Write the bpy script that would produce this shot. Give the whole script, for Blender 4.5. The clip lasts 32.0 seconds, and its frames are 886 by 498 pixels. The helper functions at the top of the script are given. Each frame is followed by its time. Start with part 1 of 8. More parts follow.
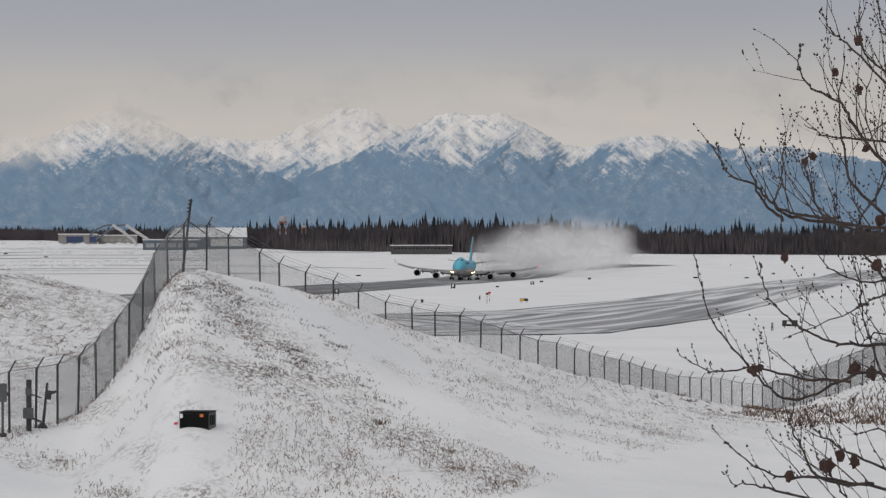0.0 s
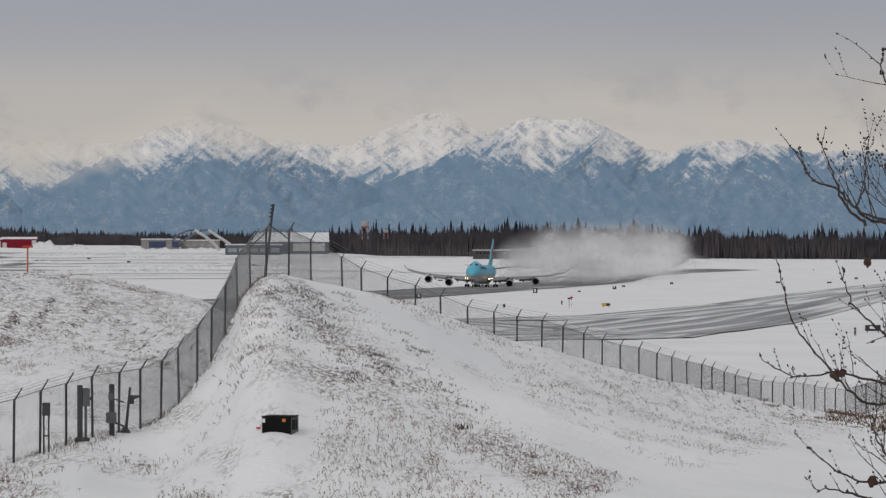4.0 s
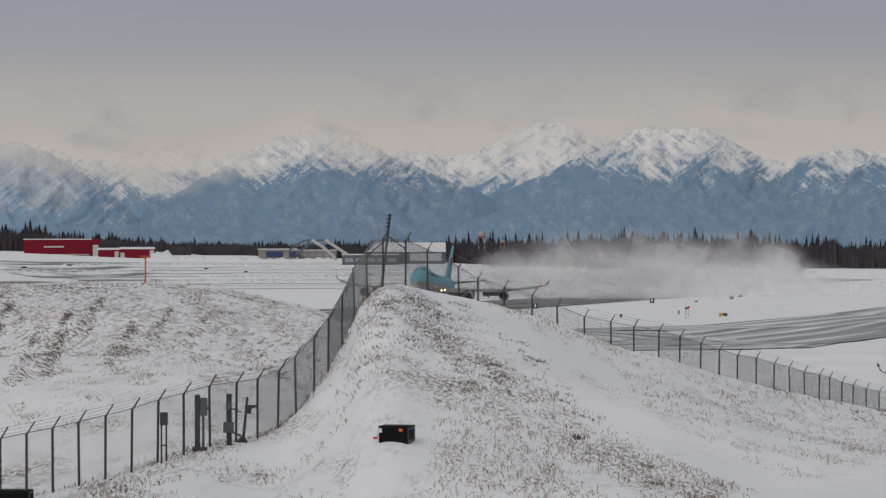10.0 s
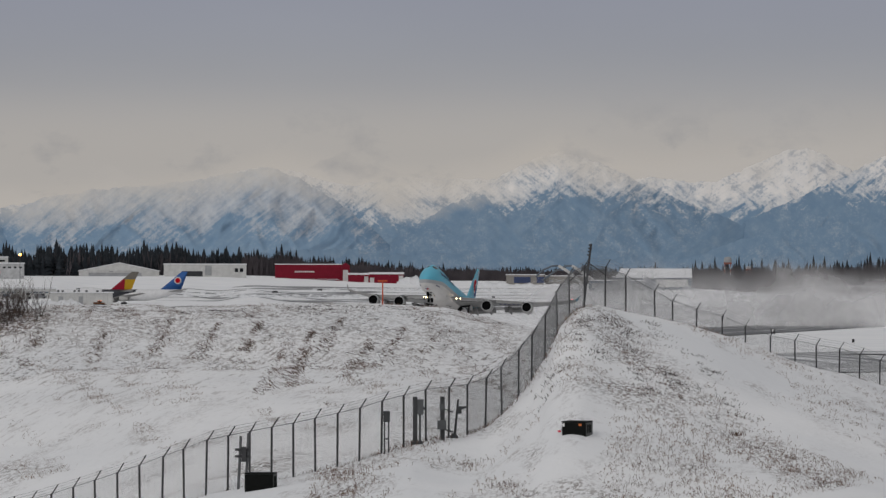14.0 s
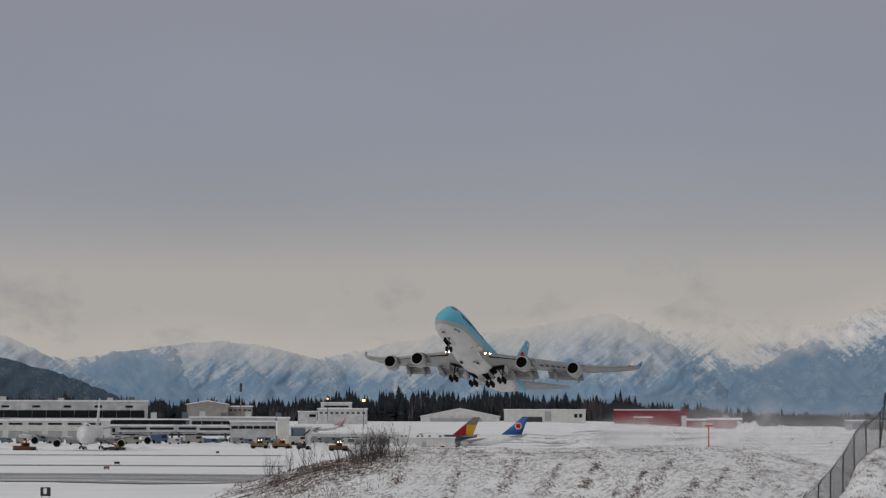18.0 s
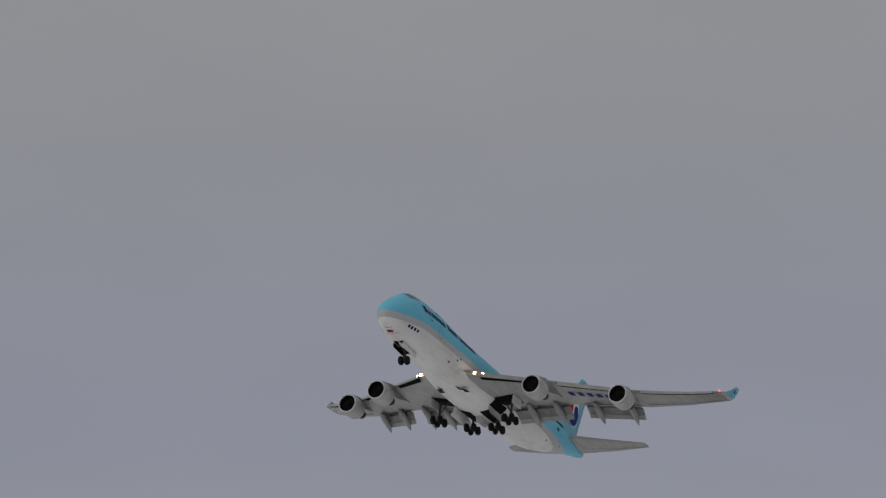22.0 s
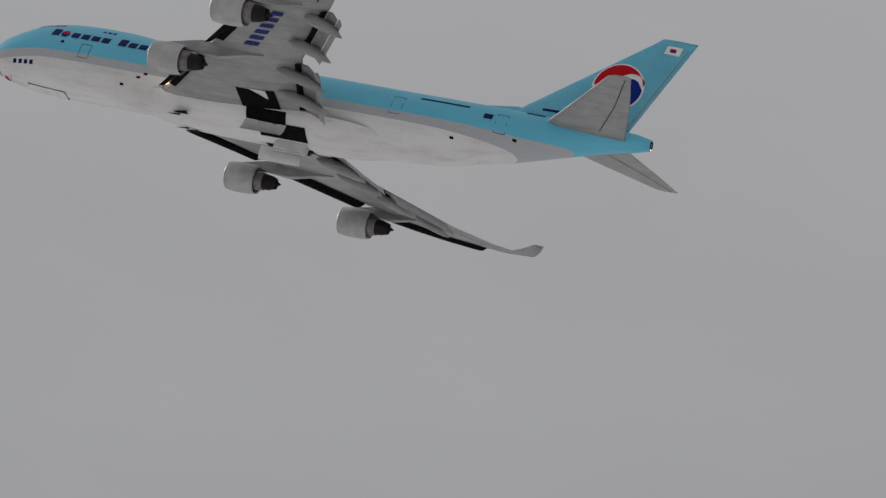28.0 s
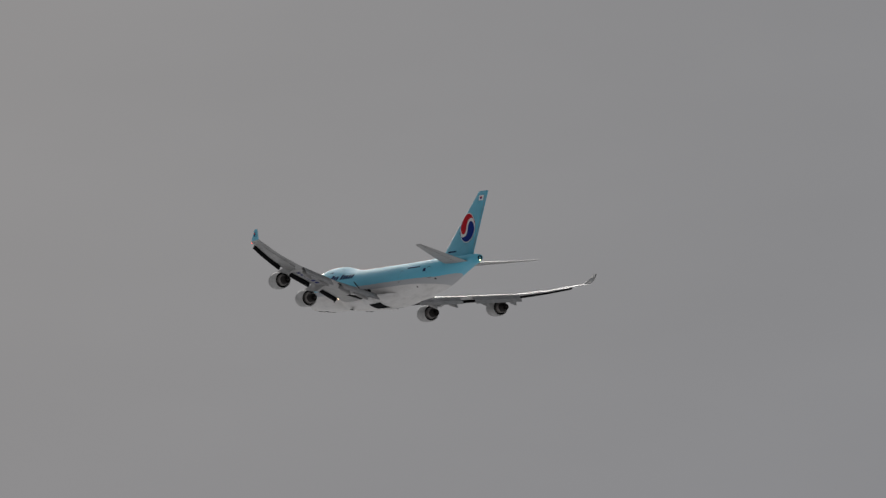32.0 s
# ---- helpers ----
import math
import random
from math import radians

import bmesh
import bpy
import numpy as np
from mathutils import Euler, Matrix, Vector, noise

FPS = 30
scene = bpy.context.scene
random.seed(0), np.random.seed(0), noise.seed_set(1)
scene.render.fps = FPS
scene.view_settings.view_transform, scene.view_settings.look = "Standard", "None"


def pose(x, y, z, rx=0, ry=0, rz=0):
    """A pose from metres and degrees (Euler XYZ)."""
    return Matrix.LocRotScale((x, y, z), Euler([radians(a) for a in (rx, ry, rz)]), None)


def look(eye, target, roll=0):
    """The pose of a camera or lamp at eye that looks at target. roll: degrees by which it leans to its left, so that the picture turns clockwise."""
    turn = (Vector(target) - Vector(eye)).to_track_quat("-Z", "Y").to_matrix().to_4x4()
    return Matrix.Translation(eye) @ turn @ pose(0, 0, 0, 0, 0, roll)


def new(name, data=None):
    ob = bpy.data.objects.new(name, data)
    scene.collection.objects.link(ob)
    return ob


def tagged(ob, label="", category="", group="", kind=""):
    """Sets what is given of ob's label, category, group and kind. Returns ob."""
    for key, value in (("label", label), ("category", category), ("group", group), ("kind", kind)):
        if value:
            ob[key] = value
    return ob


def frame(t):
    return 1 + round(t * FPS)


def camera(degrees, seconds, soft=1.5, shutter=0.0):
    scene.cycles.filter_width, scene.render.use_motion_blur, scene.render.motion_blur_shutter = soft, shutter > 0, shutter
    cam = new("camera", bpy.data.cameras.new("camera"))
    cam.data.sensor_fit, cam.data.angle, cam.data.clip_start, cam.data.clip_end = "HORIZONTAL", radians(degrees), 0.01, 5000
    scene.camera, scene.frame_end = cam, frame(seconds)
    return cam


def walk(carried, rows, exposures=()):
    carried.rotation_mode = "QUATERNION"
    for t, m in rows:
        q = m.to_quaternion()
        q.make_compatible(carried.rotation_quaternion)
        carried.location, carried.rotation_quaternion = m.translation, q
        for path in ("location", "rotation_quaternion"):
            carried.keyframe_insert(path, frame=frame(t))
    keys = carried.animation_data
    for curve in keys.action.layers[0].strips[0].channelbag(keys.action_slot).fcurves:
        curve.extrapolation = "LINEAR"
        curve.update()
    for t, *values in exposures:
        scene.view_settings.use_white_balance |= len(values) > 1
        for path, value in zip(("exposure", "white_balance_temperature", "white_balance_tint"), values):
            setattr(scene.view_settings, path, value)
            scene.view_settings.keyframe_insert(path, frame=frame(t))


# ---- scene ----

# ---- camera ----
K = 784 / math.tan(radians(7.0))        # lens length; bearings below are in parts of K
EYE = 20.0


def spot(u, v, d):
    """A place d metres off, u to the right of the first line of sight and v above eye level, both in parts of K."""
    a = u / K
    return Vector((d * math.sin(a), d * math.cos(a), EYE + d * v / K))


def aim(t, x, y, az, el, roll):
    a, e = radians(az), radians(el)
    eye = Vector((x, y, EYE))
    way = Vector((math.sin(a) * math.cos(e), math.cos(a) * math.cos(e), math.sin(e)))
    return t, look(eye, eye + way * 100, -roll)


# seconds, x, y, azimuth, elevation, lean
CAM_ROWS = (
    (0, 0.00, -0.00, 0.000, -0.278, 0.04),
    (0.5, 0.00, -0.00, -0.082, -0.237, 0.04),
    (1, 0.00, -0.00, -0.078, -0.224, 0.03),
    (1.5, 0.00, -0.00, -0.165, -0.226, 0.03),
    (2, 0.00, -0.00, -0.296, -0.203, 0.04),
    (2.5, 0.00, -0.00, -0.446, -0.152, 0.05),
    (3, 0.00, -0.00, -0.773, -0.140, 0.06),
    (3.5, 0.00, -0.00, -0.951, -0.157, 0.06),
    (4, 0.00, -0.00, -1.302, -0.201, 0.07),
    (4.5, 0.00, -0.00, -1.606, -0.255, 0.08),
    (6.5, 0.00, -0.00, -1.579, -0.418, 0.08),
    (7, 0.00, -0.00, -1.601, -0.364, 0.09),
    (7.5, 0.00, -0.00, -1.640, -0.268, 0.09),
    (8, 0.00, -0.00, -1.866, -0.161, 0.08),
    (8.5, 0.00, -0.00, -2.194, -0.077, 0.08),
    (9, 0.00, -0.00, -2.410, -0.073, 0.10),
    (9.5, 0.00, -0.00, -2.617, -0.117, 0.09),
    (10, 0.00, -0.00, -3.154, -0.041, 0.09),
    (10.5, 0.00, -0.00, -3.845, 0.087, 0.08),
    (11, 0.00, -0.00, -4.430, 0.130, 0.07),
    (11.5, 0.00, -0.00, -5.105, 0.155, 0.02),
    (12, 0.00, -0.00, -5.538, 0.157, -0.00),
    (12.5, 0.00, -0.00, -5.740, 0.126, -0.04),
    (13, 1.72, -9.43, -6.249, 0.159, -0.06),
    (13.5, 3.13, -17.21, -6.652, 0.208, -0.09),
    (14, 3.94, -21.66, -7.121, 0.368, -0.09),
    (14.5, 4.75, -26.10, -8.148, 0.632, -0.08),
    (16.5, 6.64, -36.47, -10.055, 1.386, -0.06),
    (17, 7.06, -38.79, -10.786, 1.853, -0.07),
    (17.5, 7.72, -42.40, -11.691, 2.264, -0.07),
    (18, 8.84, -48.52, -12.507, 2.669, -0.11),
    (18.5, 9.21, -50.58, -13.422, 3.199, -0.18),
    (19, 9.28, -50.99, -14.382, 3.818, -0.25),
    (19.5, 9.43, -51.79, -15.285, 4.406, -0.30),
    (20, 9.43, -51.79, -15.822, 4.888, -0.40),
    (20.5, 9.43, -51.79, -16.930, 5.577, -0.55),
    (21, 9.43, -51.79, -17.690, 6.314, -0.37),
    (21.5, 9.43, -51.79, -19.318, 7.080, -0.29),
    (22, 9.43, -51.79, -20.764, 8.041, -0.07),
    (22.5, 9.43, -51.79, -22.897, 8.556, -0.82),
    (23, 9.43, -51.79, -24.989, 9.592, -0.47),
    (23.5, 9.43, -51.79, -27.551, 10.581, -0.77),
    (24, 9.43, -51.79, -30.614, 11.933, -0.93),
    (24.5, 9.43, -51.79, -33.832, 13.972, -0.44),
    (25, 9.43, -51.79, -38.390, 16.461, -0.63),
    (25.5, 9.43, -51.79, -44.109, 19.539, -0.73),
    (26, 9.43, -51.79, -52.410, 22.119, -1.58),
    (26.5, 9.43, -51.79, -64.867, 25.336, -6.23),
    (28.5, 9.43, -51.79, -111.778, 26.460, -5.17),
    (29, 9.43, -51.79, -118.246, 26.062, -4.43),
    (29.5, 9.43, -51.79, -125.621, 24.807, -4.08),
    (30, 9.43, -51.79, -133.246, 23.589, -4.14),
    (30.5, 9.43, -51.79, -138.302, 22.879, -3.20),
    (31, 9.43, -51.79, -142.789, 21.230, -2.47),
    (31.5, 9.43, -51.79, -147.116, 19.233, -1.43),
    (32, 9.43, -51.79, -148.782, 17.352, 0.80),
)
cam = camera(14.0, 32.0, soft=1.35)
walk(cam, [aim(*r) for r in CAM_ROWS],
     exposures=((0, -0.06), (2, -0.13), (4, -0.13), (7, -0.13), (8, -0.24), (11, -0.27), (13, -0.23), (14, -0.35), (17, -0.40), (19, -0.29), (20, -0.40), (22, -0.37), (25, -0.13), (29, -0.18), (30, -0.28), (31, -0.49), (32, -0.63)))

# ---- sky and light ----
world = bpy.data.worlds.new("overcast_sky")
scene.world = world
world.use_nodes = True
wn, wl = world.node_tree.nodes, world.node_tree.links
wn.clear()
w_out = wn.new("ShaderNodeOutputWorld")
w_bg = wn.new("ShaderNodeBackground")
w_co = wn.new("ShaderNodeTexCoord")
w_sep = wn.new("ShaderNodeSeparateXYZ")
w_ramp = wn.new("ShaderNodeValToRGB")
w_map = wn.new("ShaderNodeMapping")
w_noise = wn.new("ShaderNodeTexNoise")
w_mix = wn.new("ShaderNodeMix")
w_sky = wn.new("ShaderNodeTexSky")
w_add = wn.new("ShaderNodeMix")
w_sky.sky_type = "NISHITA"
w_sky.sun_disc = False
w_sky.sun_elevation, w_sky.sun_rotation = radians(24), radians(200)
wl.new(w_co.outputs["Generated"], w_sep.inputs[0])
wl.new(w_sep.outputs["Z"], w_ramp.inputs[0])
stops = ((0.0, (0.52, 0.50, 0.47)), (0.022, (0.57, 0.53, 0.495)), (0.034, (0.515, 0.488, 0.47)), (0.048, (0.41, 0.405, 0.418)), (0.062, (0.340, 0.352, 0.396)),
         (0.08, (0.319, 0.334, 0.410)), (0.13, (0.311, 0.320, 0.376)), (0.2, (0.345, 0.345, 0.358)), (0.45, (0.372, 0.37, 0.378)),
         (0.62, (0.44, 0.44, 0.45)), (1.0, (0.62, 0.62, 0.64)))
ce = w_ramp.color_ramp.elements
while len(ce) < len(stops):
    ce.new(0.5)
for e_, (p_, c_) in zip(ce, stops):
    e_.position, e_.color = p_, (*c_, 1)
w_ramp.color_ramp.interpolation = "B_SPLINE"
w_map.inputs["Scale"].default_value = (5, 5, 13)
wl.new(w_co.outputs["Generated"], w_map.inputs[0])
wl.new(w_map.outputs[0], w_noise.inputs["Vector"])
w_noise.inputs["Scale"].default_value = 1.6
w_noise.inputs["Detail"].default_value = 5
w_mix.data_type, w_mix.blend_type = "RGBA", "SOFT_LIGHT"
w_mix.inputs["Factor"].default_value = 0.11
wl.new(w_ramp.outputs[0], w_mix.inputs["A"])
wl.new(w_noise.outputs["Fac"], w_mix.inputs["B"])
w_add.data_type, w_add.blend_type = "RGBA", "ADD"
w_add.inputs["Factor"].default_value = 0.003
wl.new(w_mix.outputs["Result"], w_add.inputs["A"])
wl.new(w_sky.outputs[0], w_add.inputs["B"])
wl.new(w_add.outputs["Result"], w_bg.inputs[0])
w_bg.inputs[1].default_value = 1.0
wl.new(w_bg.outputs[0], w_out.inputs[0])
sun = new("sun", bpy.data.lights.new("sun", "SUN"))
sun.data.energy, sun.data.angle, sun.data.color = 1.0, radians(22), (1, 0.97, 0.93)
sun.matrix_world = look((-40, -90, 60), (0, 0, 0))
scene.cycles.transparent_max_bounces = 40


# ---- materials ----
class Mat:
    """A small builder for node materials."""

    def __init__(self, name, colour, rough=0.6, metal=0.0):
        self.m = bpy.data.materials.new(name)
        self.m.use_nodes = True
        self.n, self.l = self.m.node_tree.nodes, self.m.node_tree.links
        self.b = self.n["Principled BSDF"]
        self.b.inputs["Base Color"].default_value = (*colour, 1)
        self.b.inputs["Roughness"].default_value = rough
        self.b.inputs["Metallic"].default_value = metal
        self.co = None

    def coords(self):
        if not self.co:
            self.co = self.n.new("ShaderNodeTexCoord")
        return self.co.outputs["Object"]

    def noise(self, scale, detail=4, stretch=None, rough=0.55):
        n = self.n.new("ShaderNodeTexNoise")
        n.inputs["Scale"].default_value = scale
        n.inputs["Detail"].default_value = detail
        n.inputs["Roughness"].default_value = rough
        v = self.coords()
        if stretch:
            mp = self.n.new("ShaderNodeMapping")
            mp.inputs["Scale"].default_value = stretch
            self.l.new(v, mp.inputs[0])
            v = mp.outputs[0]
        self.l.new(v, n.inputs["Vector"])
        return n.outputs["Fac"]

    def ramp(self, fac, *stops):
        r = self.n.new("ShaderNodeValToRGB")
        els = r.color_ramp.elements
        while len(els) < len(stops):
            els.new(0.5)
        for e, (p, c) in zip(els, stops):
            e.position, e.color = p, (*(c if isinstance(c, tuple) else (c, c, c)), 1)
        self.l.new(fac, r.inputs[0])
        return r.outputs[0]

    def mix(self, fac, a, b, kind="MIX"):
        m = self.n.new("ShaderNodeMix")
        m.data_type, m.blend_type = "RGBA", kind
        for v, s in ((fac, "Factor"), (a, "A"), (b, "B")):
            i = m.inputs[s] if s == "Factor" else [k for k in m.inputs if k.name == s and k.type == "RGBA"][0]
            if isinstance(v, (int, float)):
                i.default_value = v
            elif isinstance(v, tuple):
                i.default_value = (*v, 1)
            else:
                self.l.new(v, i)
        return [k for k in m.outputs if k.type == "RGBA"][0]

    def math(self, op, a, b=0.0, c=0.0):
        m = self.n.new("ShaderNodeMath")
        m.operation = op
        for i, v in enumerate((a, b, c)):
            if isinstance(v, (int, float)):
                m.inputs[i].default_value = v
            else:
                self.l.new(v, m.inputs[i])
        return m.outputs[0]

    def axis(self, k):
        s = self.n.new("ShaderNodeSeparateXYZ")
        self.l.new(self.coords(), s.inputs[0])
        return s.outputs[k]

    def colour(self, out):
        self.l.new(out, self.b.inputs["Base Color"])
        return self

    def rough(self, out):
        self.l.new(out, self.b.inputs["Roughness"])
        return self

    def bump(self, fac, strength=0.3, distance=0.05):
        bp = self.n.new("ShaderNodeBump")
        bp.inputs["Strength"].default_value = strength
        bp.inputs["Distance"].default_value = distance
        self.l.new(fac, bp.inputs["Height"])
        self.l.new(bp.outputs[0], self.b.inputs["Normal"])
        return self

    def glow(self, colour, strength):
        self.b.inputs["Emission Color"].default_value = (*colour, 1)
        self.b.inputs["Emission Strength"].default_value = strength
        return self


def plain(name, colour, rough=0.6, metal=0.0, vary=0.25, scale=1.5, spec=0.5):
    """A surface with soft stains and fine grain."""
    m = Mat(name, colour, rough, metal)
    m.b.inputs["Specular IOR Level"].default_value = spec
    lo = tuple(c * (1 - vary) for c in colour)
    hi = tuple(min(1, c * (1 + vary * 0.6)) for c in colour)
    a = m.ramp(m.noise(scale, 6), (0.3, lo), (0.7, hi))
    g = m.ramp(m.noise(scale * 14, 3), (0.3, 0.88), (0.7, 1.0))
    m.colour(m.mix(1.0, a, g, "MULTIPLY"))
    m.bump(m.noise(scale * 14, 3), 0.12, 0.02)
    return m.m


def glowing(name, colour, strength):
    return Mat(name, colour).glow(colour, strength).m


# ---- mesh helpers ----
def mesh_of(bm, name, mat, smooth=False):
    me = bpy.data.meshes.new(name)
    bm.normal_update()
    bm.to_mesh(me)
    bm.free()
    for m in (mat if isinstance(mat, (list, tuple)) else [mat]):
        me.materials.append(m)
    if smooth:
        me.polygons.foreach_set("use_smooth", [True] * len(me.polygons))
    return me


def part(name, bm, mat, parent, label="", smooth=False):
    ob = new(name, mesh_of(bm, name, mat, smooth))
    ob.parent = parent
    if label:
        ob["label"] = label
    return ob


def thing(name, label, category, m=None, group="", kind=""):
    ob = new(name)
    ob.empty_display_size = 0.2
    if m is not None:
        ob.matrix_basis = m
    return tagged(ob, label, category, group, kind)


def solo(name, bm, mat, label, category, m=None, group="", kind="", smooth=False):
    ob = new(name, mesh_of(bm, name, mat, smooth))
    if m is not None:
        ob.matrix_basis = m
    return tagged(ob, label, category, group, kind)


def add_box(bm, x0, y0, z0, x1, y1, z1, bevel=0.0):
    g = bmesh.ops.create_cube(bm, size=1)
    vs = g["verts"]
    for v in vs:
        v.co = Vector(((x0 + x1) / 2 + v.co.x * (x1 - x0), (y0 + y1) / 2 + v.co.y * (y1 - y0), (z0 + z1) / 2 + v.co.z * (z1 - z0)))
    if bevel:
        es = {e for v in vs for e in v.link_edges}
        bmesh.ops.bevel(bm, geom=list(es), offset=bevel, segments=1, affect="EDGES")
    return bm


def box(x0, y0, z0, x1, y1, z1, bevel=0.0):
    return add_box(bmesh.new(), x0, y0, z0, x1, y1, z1, bevel)


def add_tube(bm, p, q, r0, r1=None, n=8, caps=True):
    """A tapered round bar from p to q."""
    p, q = Vector(p), Vector(q)
    r1 = r0 if r1 is None else r1
    d = (q - p).normalized()
    s = d.orthogonal().normalized()
    t = d.cross(s)
    rings = []
    for c, r in ((p, r0), (q, r1)):
        rings.append([bm.verts.new(c + (s * math.cos(k * math.tau / n) + t * math.sin(k * math.tau / n)) * r) for k in range(n)])
    for k in range(n):
        bm.faces.new((rings[0][k], rings[0][(k + 1) % n], rings[1][(k + 1) % n], rings[1][k]))
    if caps:
        bm.faces.new(rings[0][::-1])
        bm.faces.new(rings[1])
    return bm


def tube(p, q, r0, r1=None, n=8):
    return add_tube(bmesh.new(), p, q, r0, r1, n)


def add_loft(bm, rings, close=True, cap0=True, cap1=True):
    """Skin over rings of equally many points."""
    vs = [[bm.verts.new(p) for p in r] for r in rings]
    n = len(vs[0])
    for a, b in zip(vs, vs[1:]):
        for k in range(n if close else n - 1):
            j = (k + 1) % n
            bm.faces.new((a[k], a[j], b[j], b[k]))
    if cap0:
        bm.faces.new(vs[0][::-1])
    if cap1:
        bm.faces.new(vs[-1])
    bmesh.ops.recalc_face_normals(bm, faces=bm.faces[:])
    return bm


def loft(rings, **kw):
    return add_loft(bmesh.new(), rings, **kw)


def lathe(profile, n=24, axis="X", centre=(0, 0, 0), cap0=False, cap1=False):
    """Turn (along, radius) pairs round an axis through centre."""
    rings = []
    cx, cy, cz = centre
    for a, r in profile:
        ring = []
        for k in range(n):
            c, s = math.cos(k * math.tau / n) * r, math.sin(k * math.tau / n) * r
            ring.append((cx + a, cy + c, cz + s) if axis == "X" else (cx + c, cy + a, cz + s) if axis == "Y" else (cx + c, cy + s, cz + a))
        rings.append(ring)
    return loft(rings, cap0=cap0, cap1=cap1)


def steps(v, table):
    """Smooth reading of a small table of (place, value) pairs."""
    if v <= table[0][0]:
        return table[0][1]
    for (a, p), (b, q) in zip(table, table[1:]):
        if v <= b:
            s = (v - a) / (b - a)
            return p + (q - p) * s
    return table[-1][1]

# ---- ground ----
# bearing, distance of the fence line, its foot below eye level, and the crest that hides it
LINE = ((-2100, 112, 720), (-1800, 114, 650), (-1500, 117, 560), (-1221, 112, 470), (-908, 117, 399), (-784, 120, 358), (-680, 125, 340), (-644, 128, 322), (-612, 131, 294),
        (-555, 138, 220), (-521, 145, 159), (-501, 150, 105), (-467, 155, 74), (-427, 158, 70), (-366, 165, 90), (-284, 171, 132),
        (-178, 176, 165), (-95, 180, 199), (34, 186, 219), (168, 200, 258), (269, 214, 277), (416, 240, 310), (566, 255, 323),
        (687, 225, 290), (775, 205, 253), (916, 180, 195), (1200, 170, 190))
CREST = ((-467, 71), (-427, 69), (-366, 83), (-272, 97), (-178, 125), (-70, 166), (0, 189), (168, 236), (269, 260), (377, 280), (512, 309),
         (596, 322), (640, 330), (700, 322), (1200, 330))
MOUND = ((-2600, 330), (-2206, 287), (-1903, 155), (-1700, 96), (-1511, 66), (-1182, 67), (-970, 64), (-880, 62), (-760, 70), (-576, 111), (-540, 130), (-480, 200), (-400, 330))
LINE_D = [(a, d) for a, d, _ in LINE]
LINE_Z = [(a, e) for a, _, e in LINE]


def smooth(s):
    s = max(0.0, min(1.0, s))
    return s * s * (3 - 2 * s)


def field_z(d, u=0.0):
    """The airfield's height at a distance and bearing."""
    east = steps(d, ((200, 9.0), (450, 8.0), (951, 3.9), (1552, -1.0), (1750, -2.2), (2000, -0.8), (2150, 2.2), (2300, 5.2), (2600, 8.8), (2900, 11.2), (3200, 14.3), (3600, 16), (5000, 17)))
    w = smooth((-800 - u) / 450)
    if w == 0:
        return east
    west = steps(d, ((200, 9.0), (300, 8.0), (700, 8.0), (1350, 7.4), (1700, 11.0), (2200, 15.0), (2700, 16.8), (3200, 17.8), (5000, 18.5)))
    dip = steps(d, ((1300, 0), (1400, 0.9), (1500, 2.6), (1660, 5.8), (1800, 6.2), (2200, 2.5), (2500, 0))) if 1300 < d < 2500 else 0.0
    return east * (1 - w) + west * w - dip * smooth((u + 1490) / 80) * smooth((-1120 - u) / 90)


def along(nodes, d):
    for (a, p), (b, q) in zip(nodes, nodes[1:]):
        if d <= b:
            s = (d - a) / max(0.01, b - a)
            return p + (q - p) * (0.5 * s + 0.5 * s * s * (3 - 2 * s))
    return nodes[-1][1]


def ground_z(u, d):
    """Height of the ground at a bearing u (parts of K) and a distance d."""
    far = field_z(d, u)
    if abs(u) > 4200:
        return steps(d, ((0, 17.5), (60, 15.0), (200, far))) if d < 200 else far
    if d > 420:
        return far
    df = steps(u, LINE_D)
    zf = EYE - df * steps(u, LINE_Z) / K
    near = 12.4 + 0.5 * noise.noise((u * 0.004, d * 0.05, 3.0))
    head = [(0, 15.0), (12, 13.2), (62, 12.5), (90, near)]
    w = smooth((u + 530) / 90)
    z = 0.0
    if w < 1:
        top = 236.0
        zm = EYE - top * steps(u, MOUND) / K
        low = min(zf - 0.4, zm - 3.4, 12.5)
        nodes = head + [(df - 12, zf - 0.9 * smooth((u + 900) / 300)), (df, zf), (df + 16, low), (top - 40, max(low, zm - 3.4)), (top - 10, zm - 0.35), (top, zm),
                        (top + 14, zm - 0.2), (top + 70, min(zm - 3, 9.0)), (top + 150, field_z(top + 150, u))]
        z += (1 - w) * along(nodes, d)
    if w > 0:
        dc = df - 7 - 6 * smooth((u + 467) / 300)
        zc = EYE - dc * steps(u, CREST) / K
        mid = 90 + (dc - 90) * 0.6
        nodes = head + [(mid, near + (zc - near) * (0.66 if zc > near else 0.5)), (dc - 6, zc - 0.12), (dc, zc), (df, zf), (df + 26, min(zf - 1.5, 8.5)), (df + 90, field_z(df + 90, u))]
        z += w * along(nodes, d)
    if d > 360:
        z += (far - z) * (d - 360) / 60
    return z


def ground_at(x, y):
    d = math.hypot(x, y)
    return ground_z(math.atan2(x, y) * K, d)


def bump_z(x, y, d):
    """Small unevenness, fading with distance."""
    w = 1.0 if d < 300 else max(0.0, 1 - (d - 300) / 500)
    return w * (0.16 * noise.noise((x * 0.12, y * 0.12, 0.0)) + 0.07 * noise.noise((x * 0.45, y * 0.45, 5.0)))


def floor_at(x, y):
    d = math.hypot(x, y)
    return ground_at(x, y) + bump_z(x, y, d)


